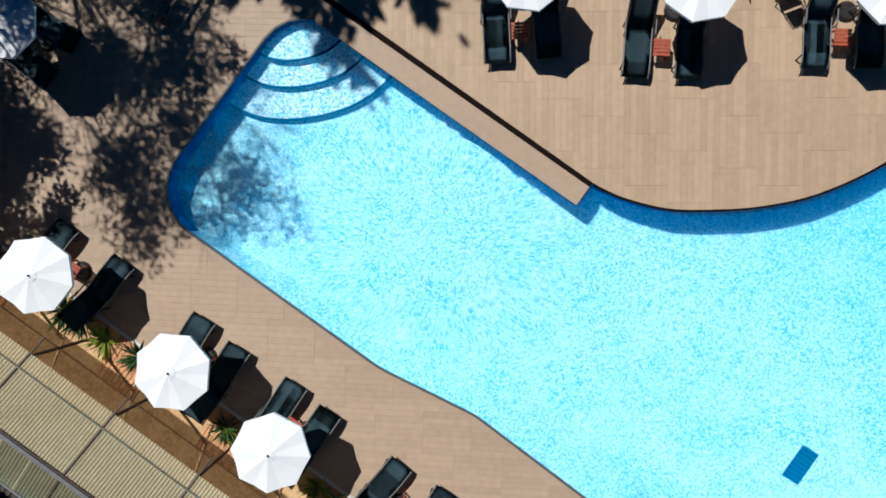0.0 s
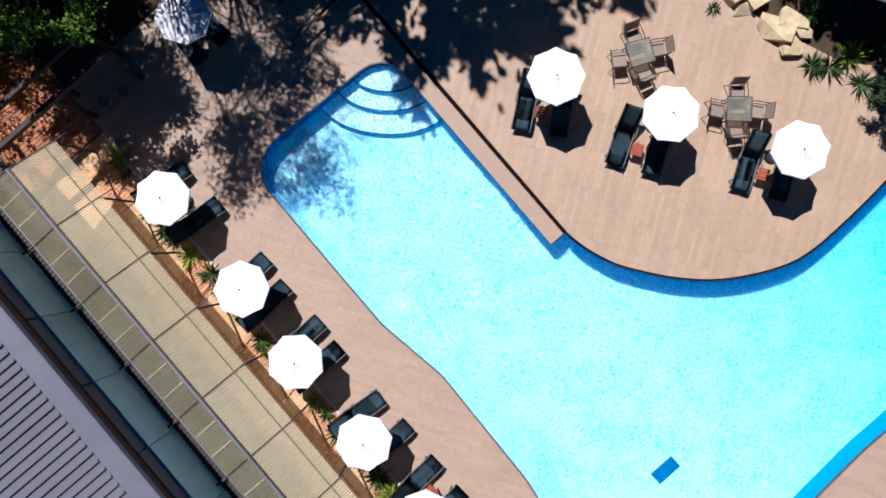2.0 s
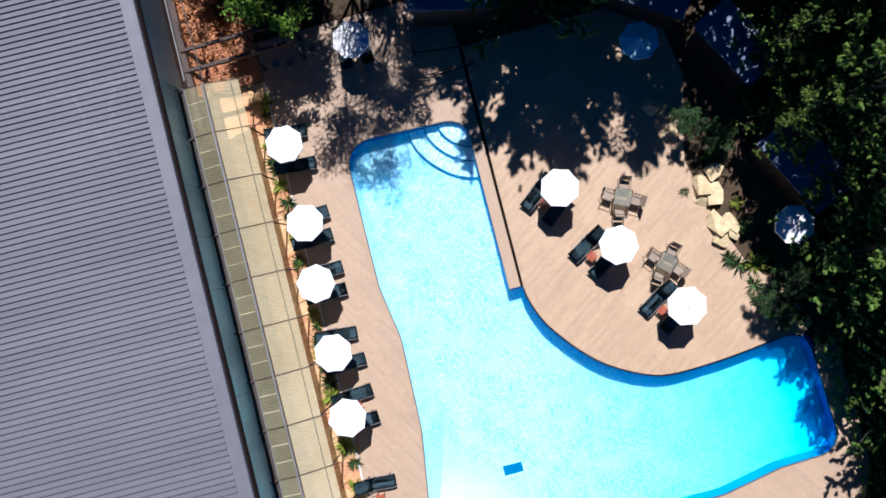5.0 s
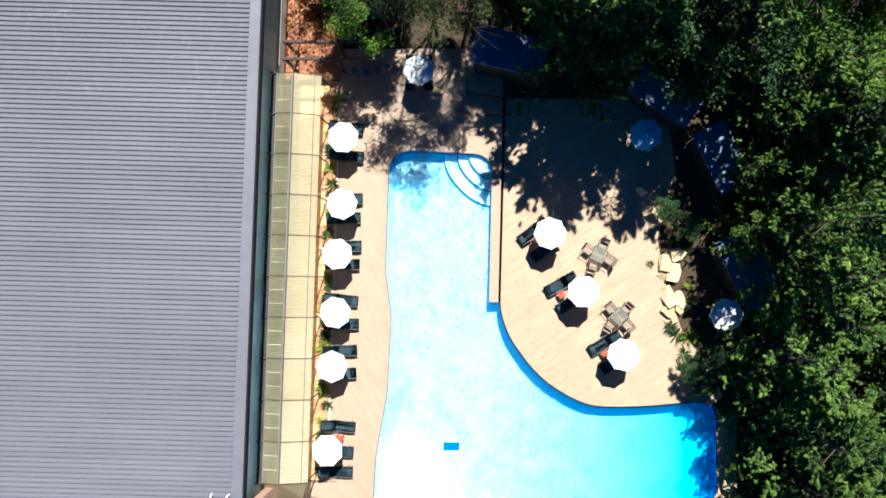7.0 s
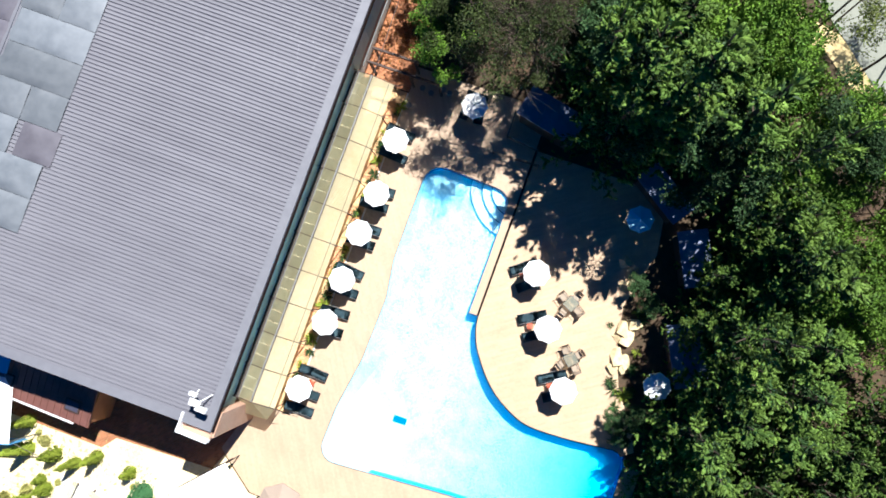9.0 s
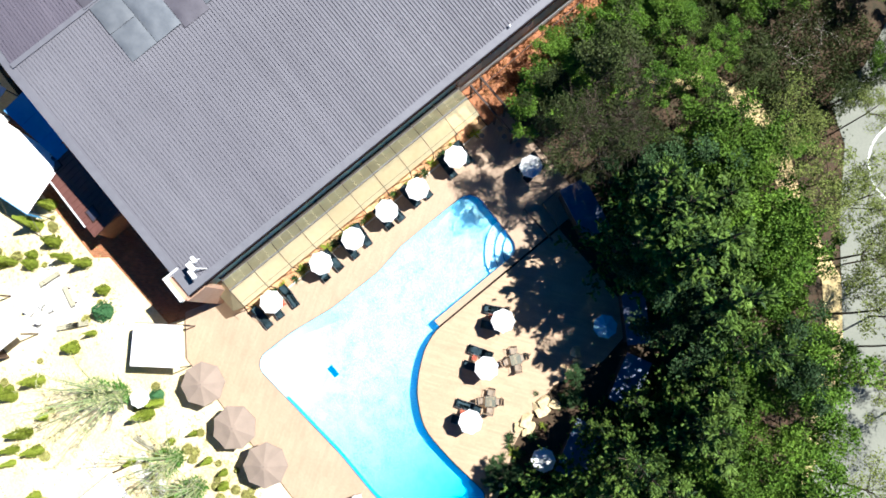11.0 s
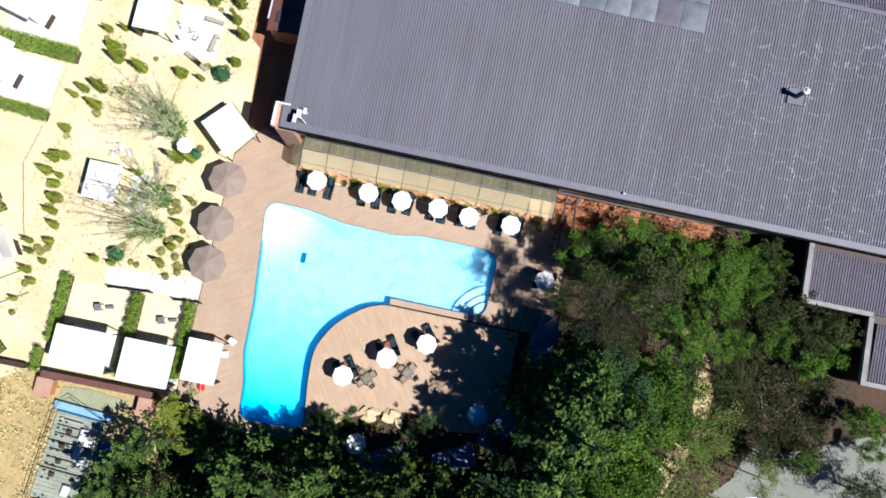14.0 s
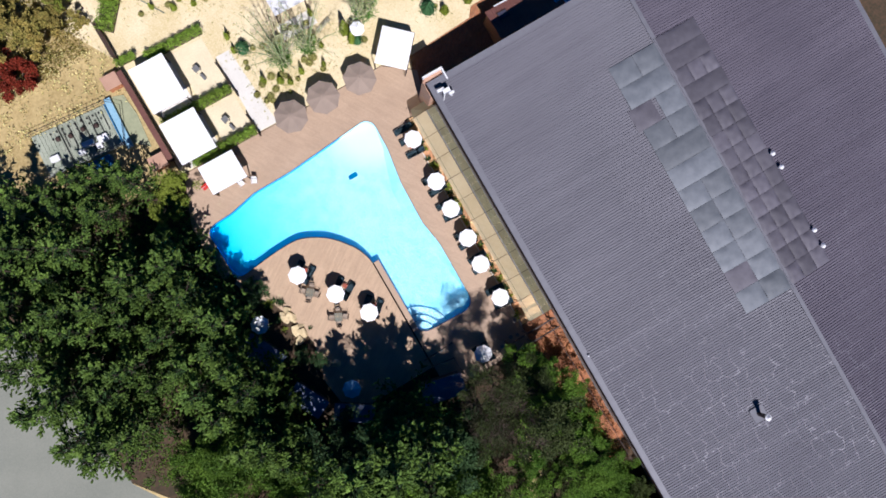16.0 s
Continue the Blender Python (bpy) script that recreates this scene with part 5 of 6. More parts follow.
spots += [(29.2 + tree_rng.uniform(-0.8, 0.8), -12.5 + k * 3.1, tree_rng.uniform(0.85, 1.1)) for k in range(8)]
spots += [(14.6, -1.8, (1.0, 1.15)), (15.5, -5.6, (0.95, 1.1)), (16.2, 1.4, (1.0, 1.3)), (14.7, 4.5, (0.95, 1.5)), (16.2, 8.4, (1.1, 1.6)), (4.6, 13.8, (1.1, 1.12)), (6.3, 14.8, (1.2, 1.45)), (31.8, -15.0, 0.9), (32.2, -11.0, 1.0), (32.0, -7.2, 1.0), (32.2, -3.2, 1.0), (31.6, 0.8, 0.9), (22.5, -19.3, 0.7), (25.3, -20.8, 0.75), (26.2, -17.6, 0.9), (29.0, -19.2, 0.9), (29.2, -15.6, 1.0), (28.2, -23.0, 0.7), (17.8, -19.0, 0.75), (16.0, -17.4, 0.7), (20.0, -19.8, 0.8)]
def to_court(x, y):
    return (27.6 * (x - 11.3) + 20.2 * (y - 34.6)) / 34.2


spots = [p for p in spots if not (p[1] > 3 and to_court(p[0], p[1]) > -9.5)]
plant_all([conifer(3, 10.5, 2.6), conifer(8, 11.5, 2.9), conifer(15, 9.5, 2.5), conifer(22, 10.8, 3.1)], spots, tree_rng)
spots = []
for k in range(72):
    x, y = tree_rng.uniform(2.5, 26), tree_rng.uniform(18.5, 29.5)
    if (27.6 * (x - 11.3) + 20.2 * (y - 34.6)) / 34.2 > -5.5:
        continue
    if y > 26.6 - max(0.0, x - 11) * 0.35 and x < 19:
        continue
    spots.append((x, y, tree_rng.uniform(0.8, 1.2)))
for k in range(60):
    x, y = tree_rng.uniform(14, 30), tree_rng.uniform(3.5, 19)
    if -9.0 < to_court(x, y) < -3.0 and min((math.hypot(x - a, y - b) for a, b, s in spots), default=9) > 1.8:
        spots.append((x, y, tree_rng.uniform(0.75, 1.1)))
TRAIL = ((-5.0, 22.8), (-3.9, 24.6), (-2.8, 27.2), (-0.1, 29.3), (2.8, 30.3), (5.5, 30.0), (8.0, 28.9), (9.9, 28.1), (12.0, 27.2), (14.1, 26.3), (17.0, 25.8))


def off_trail(x, y):
    """Far enough from the sandy path, at the foot and where the camera's view shifts the crown."""
    return min(math.hypot(x - a, y - b) for a, b in TRAIL) > 1.5 and min(math.hypot(x * 1.1 - a, y * 1.1 - b) for a, b in TRAIL) > 2.1


spots = [p for p in spots if off_trail(p[0], p[1])]
spots += [(-6.5, 16.2, 0.8), (-7.5, 17.9, 0.9), (1.6, 19.2, 0.9), (-6.6, 20.2, 0.9), (-8.0, 25.6, 0.8), (-6.4, 28.3, 0.75), (-1.8, 30.4, 0.6), (-9.6, 33.6, 0.55), (-10.2, 20.6, 0.5), (-10.4, 24.2, 0.42), (-7.2, 21.6, 0.85), (-8.2, 31.0, 0.6), (-8.9, 18.6, 0.7), (-3.4, 23.8, 0.75), (-1.5, 26.4, 0.72), (5.8, 28.2, 0.7),  (-8.7, 24.6, 0.75), (-8.8, 28.2, 0.7)]
plant_all([broad_tree(31, 8.5, 2.6, BROADLEAF, 1.4), broad_tree(37, 7.5, 2.3, BROADLEAF, 1.5), broad_tree(41, 9.0, 2.8, BROADLEAF, 1.3)], spots, tree_rng)
spots = []
for k in range(60):
    x, y = tree_rng.uniform(-10.0, 8.5), tree_rng.uniform(20.5, 46)
    if x < -5.5 and 34.5 < y or (y > 41 and x < 1) or (x < -6.5 and y < 23) or (-3.2 < x < 4.2 and 32.6 < y < 43):
        continue
    if not off_trail(x, y):
        continue
    spots.append((x, y, tree_rng.uniform(0.45, 0.85)))
spots += [(-10.4, 30.6, 0.7), (-8.6, 33.2, 0.75), (-11.0, 33.0, 0.6), (-7.0, 31.6, 0.7), (-9.6, 28.4, 0.5), (-5.0, 38.6, 0.8), (-3.2, 40.0, 0.8), (-4.6, 36.2, 0.75), (-5.6, 40.4, 0.6), (-2.0, 38.4, 0.7)]
plant_all([broad_tree(51, 7.0, 2.4, DULL, 0.7, "thin half-bare tree with sparse dull leaves", group="sparse trees"), broad_tree(57, 5.0, 2.2, BROADLEAF, 0.7, "low bushy tree with dark leaves", group="sparse trees"), broad_tree(61, 6.0, 2.5, DULL, 0.5, "thin half-bare tree with sparse dull leaves", group="sparse trees")], spots, tree_rng)
# tall airy trees whose dappled shade falls on the pool corner
AIRY = "tall airy tree with grey-green leaves beside the terrace"
plant_all([broad_tree(101, 12.5, 2.9, DULL, 1.5, AIRY, group="airy trees", fine=0.8, stout=0.6, twigs=9), broad_tree(107, 12.0, 2.8, DULL, 1.6, AIRY, group="airy trees"), broad_tree(109, 12.0, 2.7, DULL, 0.35, AIRY, group="airy trees", fine=0.6, stout=0.8, twigs=10)],
          [(-3.6, 15.8, (0.95, 0.92)), (-6.8, 17.1, 0.72), (-3.2, 19.2, 0.95), (0.0, 18.6, 0.8), (-6.2, 21.0, 1.0), (-1.6, 17.4, 0.9)], tree_rng)
# dense dark trees added to shade the terrace end; low ones coloured as shaded
SHADY = "dense dark-leaved tree shading the terrace end"
plant_all([broad_tree(111, 11.5, 2.9, DARKLEAF, 1.8, SHADY, group="shade trees"), broad_tree(113, 4.6, 1.5, DARKLEAF, 1.0, "low tree with deep shade put into its leaf colour", group="shade trees", fine=0.8)],
          [(11.4, 13.8, 1.0), (9.7, 5.6, 0.5), (0.8, 17.9, (0.8, 0.8)), (11.2, -3.4, 0.45), (6.4, 15.4, (0.9, 1.05)), (12.4, -2.7, 0.6), (2.4, 18.6, (1.0, 0.95)), (11.0, 4.6, 0.5), (17.0, 17.5, (0.9, 0.9)), (12.0, -4.2, 0.5)], tree_rng)
spots = [(5.7, 27.8, 0.9), (9.5, 27.1, 1.0), (11.5, 25.2, 1.0), (14.9, 25.2, 1.0), (18.5, 23.3, 1.0), (8.6, 33.6, 0.7), (13.0, 29.4, 0.75), (22.5, 20.4, 0.9), (26.4, 14.5, 0.9), (16.8, 27.3, 0.7), (21.0, 26.1, 0.8), (24.6, 26.4, 0.85), (24.0, 23.0, 0.9), (19.4, 29.0, 0.7), (27.4, 23.6, 0.8), (21.6, 23.2, 0.85)]
plant_all([broad_tree(71, 12.5, 2.8, PALELEAF, 0.75, "tall slender tree with few leaves by the court", 0.6, "slender trees", 0.75, 0.5), broad_tree(77, 12.0, 2.5, PALELEAF, 0.75, "tall slender tree with few leaves by the court", 0.62, "slender trees", 0.75, 0.5)], spots, tree_rng)


# wispy many-stemmed trees in the gravel garden
def wispy_tree(seed, high):
    rng = np.random.default_rng(seed)
    t = thing("tree", "wispy young tree with thin green stems and dry twigs in gravel", "tree", "garden trees")
    at, way, twigs = [], [], bmesh.new()
    for k in range(13):
        a, lean = math.tau * k / 13 + rng.uniform(-0.3, 0.3), rng.uniform(0.4, 3.0)
        h = high * rng.uniform(0.6, 1.0)
        out = np.array([math.cos(a), math.sin(a), 0])

        def along(s):
            return out * 0.1 + out * lean * s ** 1.6 + np.array([0, 0, h * s])

        part("stem", tubed([tuple(along(s)) for s in (0.0, 0.25, 0.5, 0.75, 1.0)], 0.05, 4, 0.01), STEM, t)
        for s in np.linspace(0.35, 1.0, 11):
            c = along(s)
            twig = rng.normal(0, 1, 3) + out * 0.5 + np.array([0, 0, 0.8])
            twig /= np.linalg.norm(twig)
            tube(twigs, [tuple(c), tuple(c + twig * 0.35), tuple(c + twig * 0.6 + rng.normal(0, 0.1, 3))], 0.012, 3, 0.004)
            n = 9
            at.append(c + twig * rng.uniform(0.05, 0.6, (n, 1)) + rng.normal(0, 0.06, (n, 3)))
            way.append(twig + rng.normal(0, 0.5, (n, 3)))
    tagged(part("branchwork", twigs, DRYTWIG, t), "thin dry twigs", kind="stuff")
    at, way = np.concatenate(at), np.concatenate(way)
    part("crown", leaf_mesh("crown", at, way, rng.uniform(0.09, 0.18, len(at)), rng.uniform(0.025, 0.05, len(at)), TWIGLEAF), None, t)
    n = 420
    f, a = rng.uniform(0, 1, n), rng.uniform(0, math.tau, n)
    low = np.stack([np.cos(a) * (0.25 + 0.5 * f), np.sin(a) * (0.25 + 0.5 * f), 0.15 + 2.6 * f], 1) + rng.normal(0, 0.12, (n, 3))
    part("lower_leaves", leaf_mesh("lower_leaves", low, np.stack([np.cos(a), np.sin(a), np.full(n, 0.9)], 1), rng.uniform(0.2, 0.5, n), rng.uniform(0.04, 0.08, n), FRESHLEAF), None, t)
    return t


plant_all([wispy_tree(81, 9.6), wispy_tree(87, 8.8)], [(-11.2, -22.2, (1.5, 1.15)), (-4.6, -21.8, (1.35, 1.05)), (-1.8, -21.8, (1.5, 1.2)), (-12.4, -23.0, (1.2, 0.95))], tree_rng)
# autumn trees past the dry earth
plant_all([broad_tree(91, 4.0, 1.7, SHRUB, 0.9, "low yellow-green tree on dry earth", group="trees past the garden"), broad_tree(97, 3.4, 1.6, AUTUMN, 0.9, "low brownish tree on dry earth", group="trees past the garden")], [(13.2, -15.4, 1.0), (15.0, -35.5, 1.0), (14.8, -14.2, 0.9), (17.8, -35.0, 1.1), (13.4, -36.8, 0.9), (19.5, -37.4, 1.2), (22.5, -35.4, 1.0), (16, -39.5, 1.2), (24.5, -38.5, 1.2), (13.4, -34.4, 0.5), (21.4, -40.5, 1.1), (9.6, -40.5, 1.2), (12.0, -39.6, 1.1), (6.0, -44.0, 1.3), (8.8, -44.5, 1.2)], tree_rng)
plant_all([broad_tree(99, 2.4, 1.5, REDLEAF, 1.0, "low tree with deep red autumn leaves", group="red trees")], [(20.6, -31.9, 1.1), (22.0, -33.2, 1.2), (10.4, -37.6, 0.8)], tree_rng)


def fallen_branch(seed, x, y, turn):
    rng = np.random.default_rng(seed)
    t = thing("fallen_branch", "bare pale dead branch lying on brown soil", "branch", "fallen branches", at=pose(x, y, -0.05, 0, 0, turn))
    part("stem", tubed([(0, 0, 0.05), (1.0, 0.2, 0.2), (2.4, 0.1, 0.35)], 0.05, 5, 0.015), DEADWOOD, t)
    for k in range(5):
        u, w = 0.5 + 0.4 * k, rng.choice((-1, 1))
        part("twig", tubed([(u, 0.15, 0.15), (u + rng.uniform(0.3, 0.8), 0.15 + w * rng.uniform(0.4, 0.9), rng.uniform(0.2, 0.6))], 0.025, 4, 0.008), DEADWOOD, t)


for k, (x, y, turn) in enumerate(((-0.5, 34.2, 40), (0.6, 36.4, 100), (2.4, 35.2, 70), (1.4, 38.6, 20), (2.8, 38.0, 130), (-1.6, 36.8, 160), (3.6, 36.2, 200), (-7.6, 33.6, 60))):
    fallen_branch(k, x, y, turn)


def undergrowth(name, region, count, leaf, label):
    rng = np.random.default_rng(len(name))
    ob = thing(name, label, "undergrowth", kind="stuff")
    x0, x1, y0, y1 = region
    c = np.stack([rng.uniform(x0, x1, count), rng.uniform(y0, y1, count), np.zeros(count)], 1)
    at = np.repeat(c, 14, 0) + np.abs(rng.normal(0, 1, (count * 14, 3))) * np.array([0.3, 0.3, 0.28]) * rng.choice([-1, 1], (count * 14, 3)) * np.array([1, 1, 0]) + np.array([0, 0, 1]) * np.abs(rng.normal(0, 0.3, (count * 14, 1)))
    n = len(at)
    part("foliage", leaf_mesh("foliage", at, rng.normal(0, 0.6, (n, 3)) + np.array([0, 0, 0.7]), rng.uniform(0.14, 0.34, n), rng.uniform(0.07, 0.14, n), leaf), None, ob)


undergrowth("undergrowth_thicket", (-9.2, 9.5, 17.5, 34.5), 1500, DULL, "dull green brush on the woodland floor")
undergrowth("undergrowth_wood", (13.5, 30.0, -17.0, 8.0), 1500, BROADLEAF, "green brush under the trees")
undergrowth("undergrowth_hall", (-11.2, -6.5, 21.0, 35.0), 900, BROADLEAF, "green brush along the brick path")
undergrowth("undergrowth_bricks", (-13.0, -9.6, 14.5, 30.0), 210, LITTER, "fallen orange-brown leaves and brush on the brick path")
undergrowth("undergrowth_yellow", (14.0, 27.0, -44.0, -31.5), 900, AUTUMN, "yellow-green brush on bare earth")
undergrowth("undergrowth_earth", (13.0, 26.0, -42.0, -26.5), 260, DRYGRASS, "dry yellow brush on bare earth")
undergrowth("undergrowth_wing", (-6.5, 8.0, 31.0, 42.0), 1500, DULL, "dull green brush beside the wing")


def shrub(seed, high, radius, leaf, label, group):
    rng = np.random.default_rng(seed)
    t = thing("shrub", label, "shrub", group)
    core = bmesh.new()
    bmesh.ops.create_cone(core, cap_ends=True, segments=9, radius1=radius * 0.78, radius2=0.05, depth=high * 0.9, matrix=Matrix.Translation((0, 0, high * 0.45)))
    for v in core.verts:
        v.co += Vector(rng.normal(0, 0.04, 3))
    part("core", core, leaf, t)
    n = 420
    f = 1 - np.sqrt(rng.uniform(0, 1, n))
    a = rng.uniform(0, math.tau, n)
    r = radius * np.clip(1 - f, 0.04, 1) ** 0.8 * rng.uniform(0.78, 1.08, n)
    at = np.stack([r * np.cos(a), r * np.sin(a), 0.05 + f * high], 1)
    way = np.stack([np.cos(a), np.sin(a), np.full(n, 1.3)], 1) + rng.normal(0, 0.3, (n, 3))
    part("foliage", leaf_mesh("foliage", at, way, rng.uniform(0.1, 0.22, n), rng.uniform(0.05, 0.1, n), leaf), None, t)
    return t


def garden_plants():
    """Rows along the path and the hall, and looser groups between them: place and size."""
    big = ((-24.7, -29.6), (-17.8, -30.0), (-16.7, -29.3), (-16.3, -27.0), (-16.6, -23.3), (-25.8, -23.7), (-27.2, -25.6), (-24.1, -22.0), (-26.4, -19.8), (-27.0, -18.0), (-24.4, -19.5), (-22.7, -19.5), (-21.4, -18.6), (-18.7, -18.7), (-13.6, -30.0), (-11.9, -30.1), (-9.3, -32.3), (-6.8, -31.7), (-5.1, -32.9), (-2.8, -31.6), (-8.7, -21.7), (-8.9, -20.6))
    for x, y in big:
        yield x, y, rs.uniform(0.95, 1.25)
    middle = ((-23.1, -28.7), (-19.7, -29.4), (-19.3, -30.8), (-17.3, -29.1), (-16.5, -21.4), (-26.1, -26.0), (-25.9, -28.0), (-26.6, -29.4), (-25.3, -23.1), (-24.7, -21.5), (-12.5, -32.3), (-13.2, -31.5), (-13.8, -28.3), (-6.3, -32.5), (-4.9, -31.7), (-4.1, -31.9), (-1.6, -31.4), (-0.4, -31.0), (1.1, -31.1), (1.4, -32.8), (2.3, -32.5), (3.0, -31.2), (1.8, -26.7), (1.9, -25.2), (-5.9, -21.6), (-5.6, -22.5), (-5.2, -19.8), (-2.5, -24.1), (-2.9, -20.2), (-1.4, -19.8), (-0.6, -20.4), (0.9, -21.1), (-6.6, -24.9), (4.9, -31.7), (4.0, -32.3), (6.7, -32.8), (7.3, -34.4))
    for x, y in middle:
        yield x, y, rs.uniform(0.6, 0.9)
    # scattered ones farther along the hall
    for k in range(30):
        yield rs.uniform(-42, -28), rs.uniform(-32, -21.5), rs.uniform(0.6, 1.2)


rs = random.Random(5)
G_LABEL = "small olive-green shrub in pale gravel"
shrubs = [shrub(5, 2.5, 0.45, SHRUB, G_LABEL, "garden shrubs"), shrub(6, 1.8, 0.48, SHRUB, G_LABEL, "garden shrubs"), shrub(7, 3.0, 0.44, SHRUB, G_LABEL, "garden shrubs")]
spots = list(garden_plants())
plant_all(shrubs, spots, rs)
P_LABEL = "low pale yellowish shrub in pale gravel"
pale = [shrub(9, 0.6, 0.5, PALESHRUB, P_LABEL, "pale garden shrubs"), shrub(10, 0.8, 0.42, PALESHRUB, P_LABEL, "pale garden shrubs")]
small = [(x + rs.uniform(-1.3, 1.3), y + rs.uniform(-1.0, 1.0), rs.uniform(0.5, 1.0)) for x, y, s in spots[:59] if rs.random() < 0.75]
small += [(rs.uniform(-6, 2.4), rs.uniform(-25, -18.8), rs.uniform(0.5, 0.9)) for k in range(22)]
plant_all(pale, small, rs)
plant_all([shrub(12, 1.7, 0.75, TEALSHRUB, "round blue-green shrub in pale gravel", "blue-green shrubs")], [(-17.3, -19.7, 1.2), (1.0, -25.0, 1.1), (-9.4, -20.3, 0.8)], rs)
spots += small
tufts = thing("dry_grass", "tufts of dry yellow grass round the garden shrubs", "grass", kind="stuff")
trng = np.random.default_rng(77)
near = np.array([(x, y, -0.05) for x, y, s in spots for k in range(16)]) + trng.normal(0, 1, (16 * len(spots), 3)) * np.array([1.0, 1.0, 0])
near = np.repeat(near, 5, 0) + trng.normal(0, 0.06, (16 * len(spots) * 5, 3)) * np.array([1, 1, 0])
part("blades", leaf_mesh("blades", near + np.array([0, 0, 0.06]), trng.normal(0, 0.7, near.shape) + np.array([0, 0, 0.6]), trng.uniform(0.1, 0.24, len(near)), trng.uniform(0.03, 0.06, len(near)), DRYGRASS), None, tufts)


def hedge(x, y, long, wide, high, turn=0):
    t = thing("hedge", "ragged bright green hedge of conical bushes", "hedge", "hedges round the cabins", at=pose(x, y, -0.05, 0, 0, turn))
    rng = np.random.default_rng(int(abs(x * 13 + y * 7)))
    part("core", boxed(-long / 2 + 0.15, long / 2 - 0.15, -wide / 2 + 0.15, wide / 2 - 0.15, 0, high * 0.6), BARK, t)
    n = int((long * wide + (long + wide) * 2 * high) * 150)
    u, v = rng.uniform(-long / 2, long / 2, n), rng.uniform(-wide / 2, wide / 2, n)
    peak = 1 - np.hypot((u + 40) % 0.9 - 0.45, (v + 40) % 0.9 - 0.45) / 0.64
    top = high * (0.6 + 0.75 * np.clip(peak, 0, 1))
    at = np.stack([u + rng.normal(0, 0.08, n), v + rng.normal(0, 0.08, n), top * rng.uniform(0.1, 1.0, n) ** 0.4], 1)
    way = rng.normal(0, 0.45, (n, 3)) + np.array([0, 0, 0.8])
    part("foliage", leaf_mesh("foliage", at, way, rng.uniform(0.1, 0.22, n), rng.uniform(0.06, 0.11, n), HEDGE), None, t)


for h in ((7.7, -22.0, 7.4, 1.0, 1.4), (7.4, -17.3, 7.0, 0.9, 1.3), (6.6, -28.5, 6.0, 0.9, 1.3), (-22.7, -35.6, 7.0, 1.4, 1.5, 85), (-16.2, -36.4, 7.4, 1.5, 1.4, 87), (-10.2, -37.4, 6.8, 1.1, 1.2, 86), (-8.9, -44.2, 4.6, 0.9, 1.2, 124),
          (0.3, -37.9, 5.6, 0.9, 1.2, 124), (-4.6, -41.4, 4.6, 0.9, 1.2, 124), (4.4, -39.3, 15.0, 2.0, 1.3, 36.5), (10.6, -34.0, 3.6, 1.6, 1.3, 50), (11.4, -29.3, 2.0, 0.7, 1.1)):
    hedge(*h)


def fan_plant(seed):
    rng = np.random.default_rng(seed)
    t = thing("fan_plant", "small spiky green plant in the planting bed", "plant", "plants in the planting bed")
    n = 46
    a, rise = rng.uniform(0, math.tau, n), rng.uniform(0.15, 1.0, n)
    way = np.stack([np.cos(a), np.sin(a), rise], 1)
    long = rng.uniform(0.35, 0.7, n)
    at = way / np.linalg.norm(way, axis=1, keepdims=True) * (long * 0.5)[:, None] + np.array([0, 0, 0.1])
    part("foliage", leaf_mesh("foliage", at, way, long, rng.uniform(0.04, 0.09, n), PALMLEAF if seed != 2 else SHRUB), None, t)
    return t


fans = [fan_plant(1), fan_plant(2), fan_plant(3)]
spots = [(-9.75 + rs.uniform(-0.2, 0.15), -10.2 + k * 0.72 + rs.uniform(-0.25, 0.25), rs.uniform(0.6, 1.2)) for k in range(32)]
spots += [(10.4, -1.1, 1.0), (10.8, -1.5, 1.1), (11.5, -1.7, 1.2), (11.9, -1.2, 0.9), (11.1, 3.6, 1.1), (10.7, 3.9, 0.9), (9.2, 2.5, 0.6), (11.2, -2.6, 1.0), (11.4, 1.4, 0.8), (11.5, 0.2, 1.0)]
plant_all(fans, spots, rs)


# ---- rocks beside the terrace ----
def rock(seed, x, y, size, label):
    rng = np.random.default_rng(seed)
    bm = boxed(-0.5, 0.5, -0.5, 0.5, -0.5, 0.5)
    for k in range(9):
        nrm = Vector(rng.normal(0, 1, 3)).normalized()
        cut = bmesh.ops.bisect_plane(bm, geom=bm.verts[:] + bm.edges[:] + bm.faces[:], plane_co=nrm * rng.uniform(0.3, 0.5), plane_no=nrm, clear_outer=True)
        edges = [e for e in cut["geom_cut"] if isinstance(e, bmesh.types.BMEdge)]
        if edges:
            bmesh.ops.contextual_create(bm, geom=edges)
    bmesh.ops.bevel(bm, geom=bm.edges[:], offset=0.006, segments=1, affect="EDGES")
    ob = part("rock", bm, ROCK)
    ob.matrix_basis = pose(x, y, size[2] * 0.3 - 0.08, rng.uniform(-8, 8), rng.uniform(-8, 8), rng.uniform(0, 360)) @ Matrix.Diagonal((*size, 1))
    tagged(ob, label, "rock", "rocks beside the terrace")


for k, (x, y, a, b, c) in enumerate(((10.0, 2.7, 1.2, 0.8, 0.6), (10.6, 2.1, 0.9, 1.2, 0.5), (10.6, 3.1, 0.9, 0.8, 0.6), (9.95, 2.0, 0.8, 0.7, 0.4), (10.2, 0.6, 1.2, 0.8, 0.5), (10.9, 0.55, 1.0, 0.7, 0.5), (10.3, -0.1, 0.8, 0.8, 0.4), (10.9, 0.0, 0.6, 0.5, 0.4), (8.7, 6.9, 0.9, 0.8, 0.5), (9.4, 6.5, 0.8, 0.7, 0.45), (9.2, 5.4, 0.7, 0.8, 0.45))):
    rock(k + 3, x, y, (a, b, c), "angular pale yellow boulder at the terrace edge")


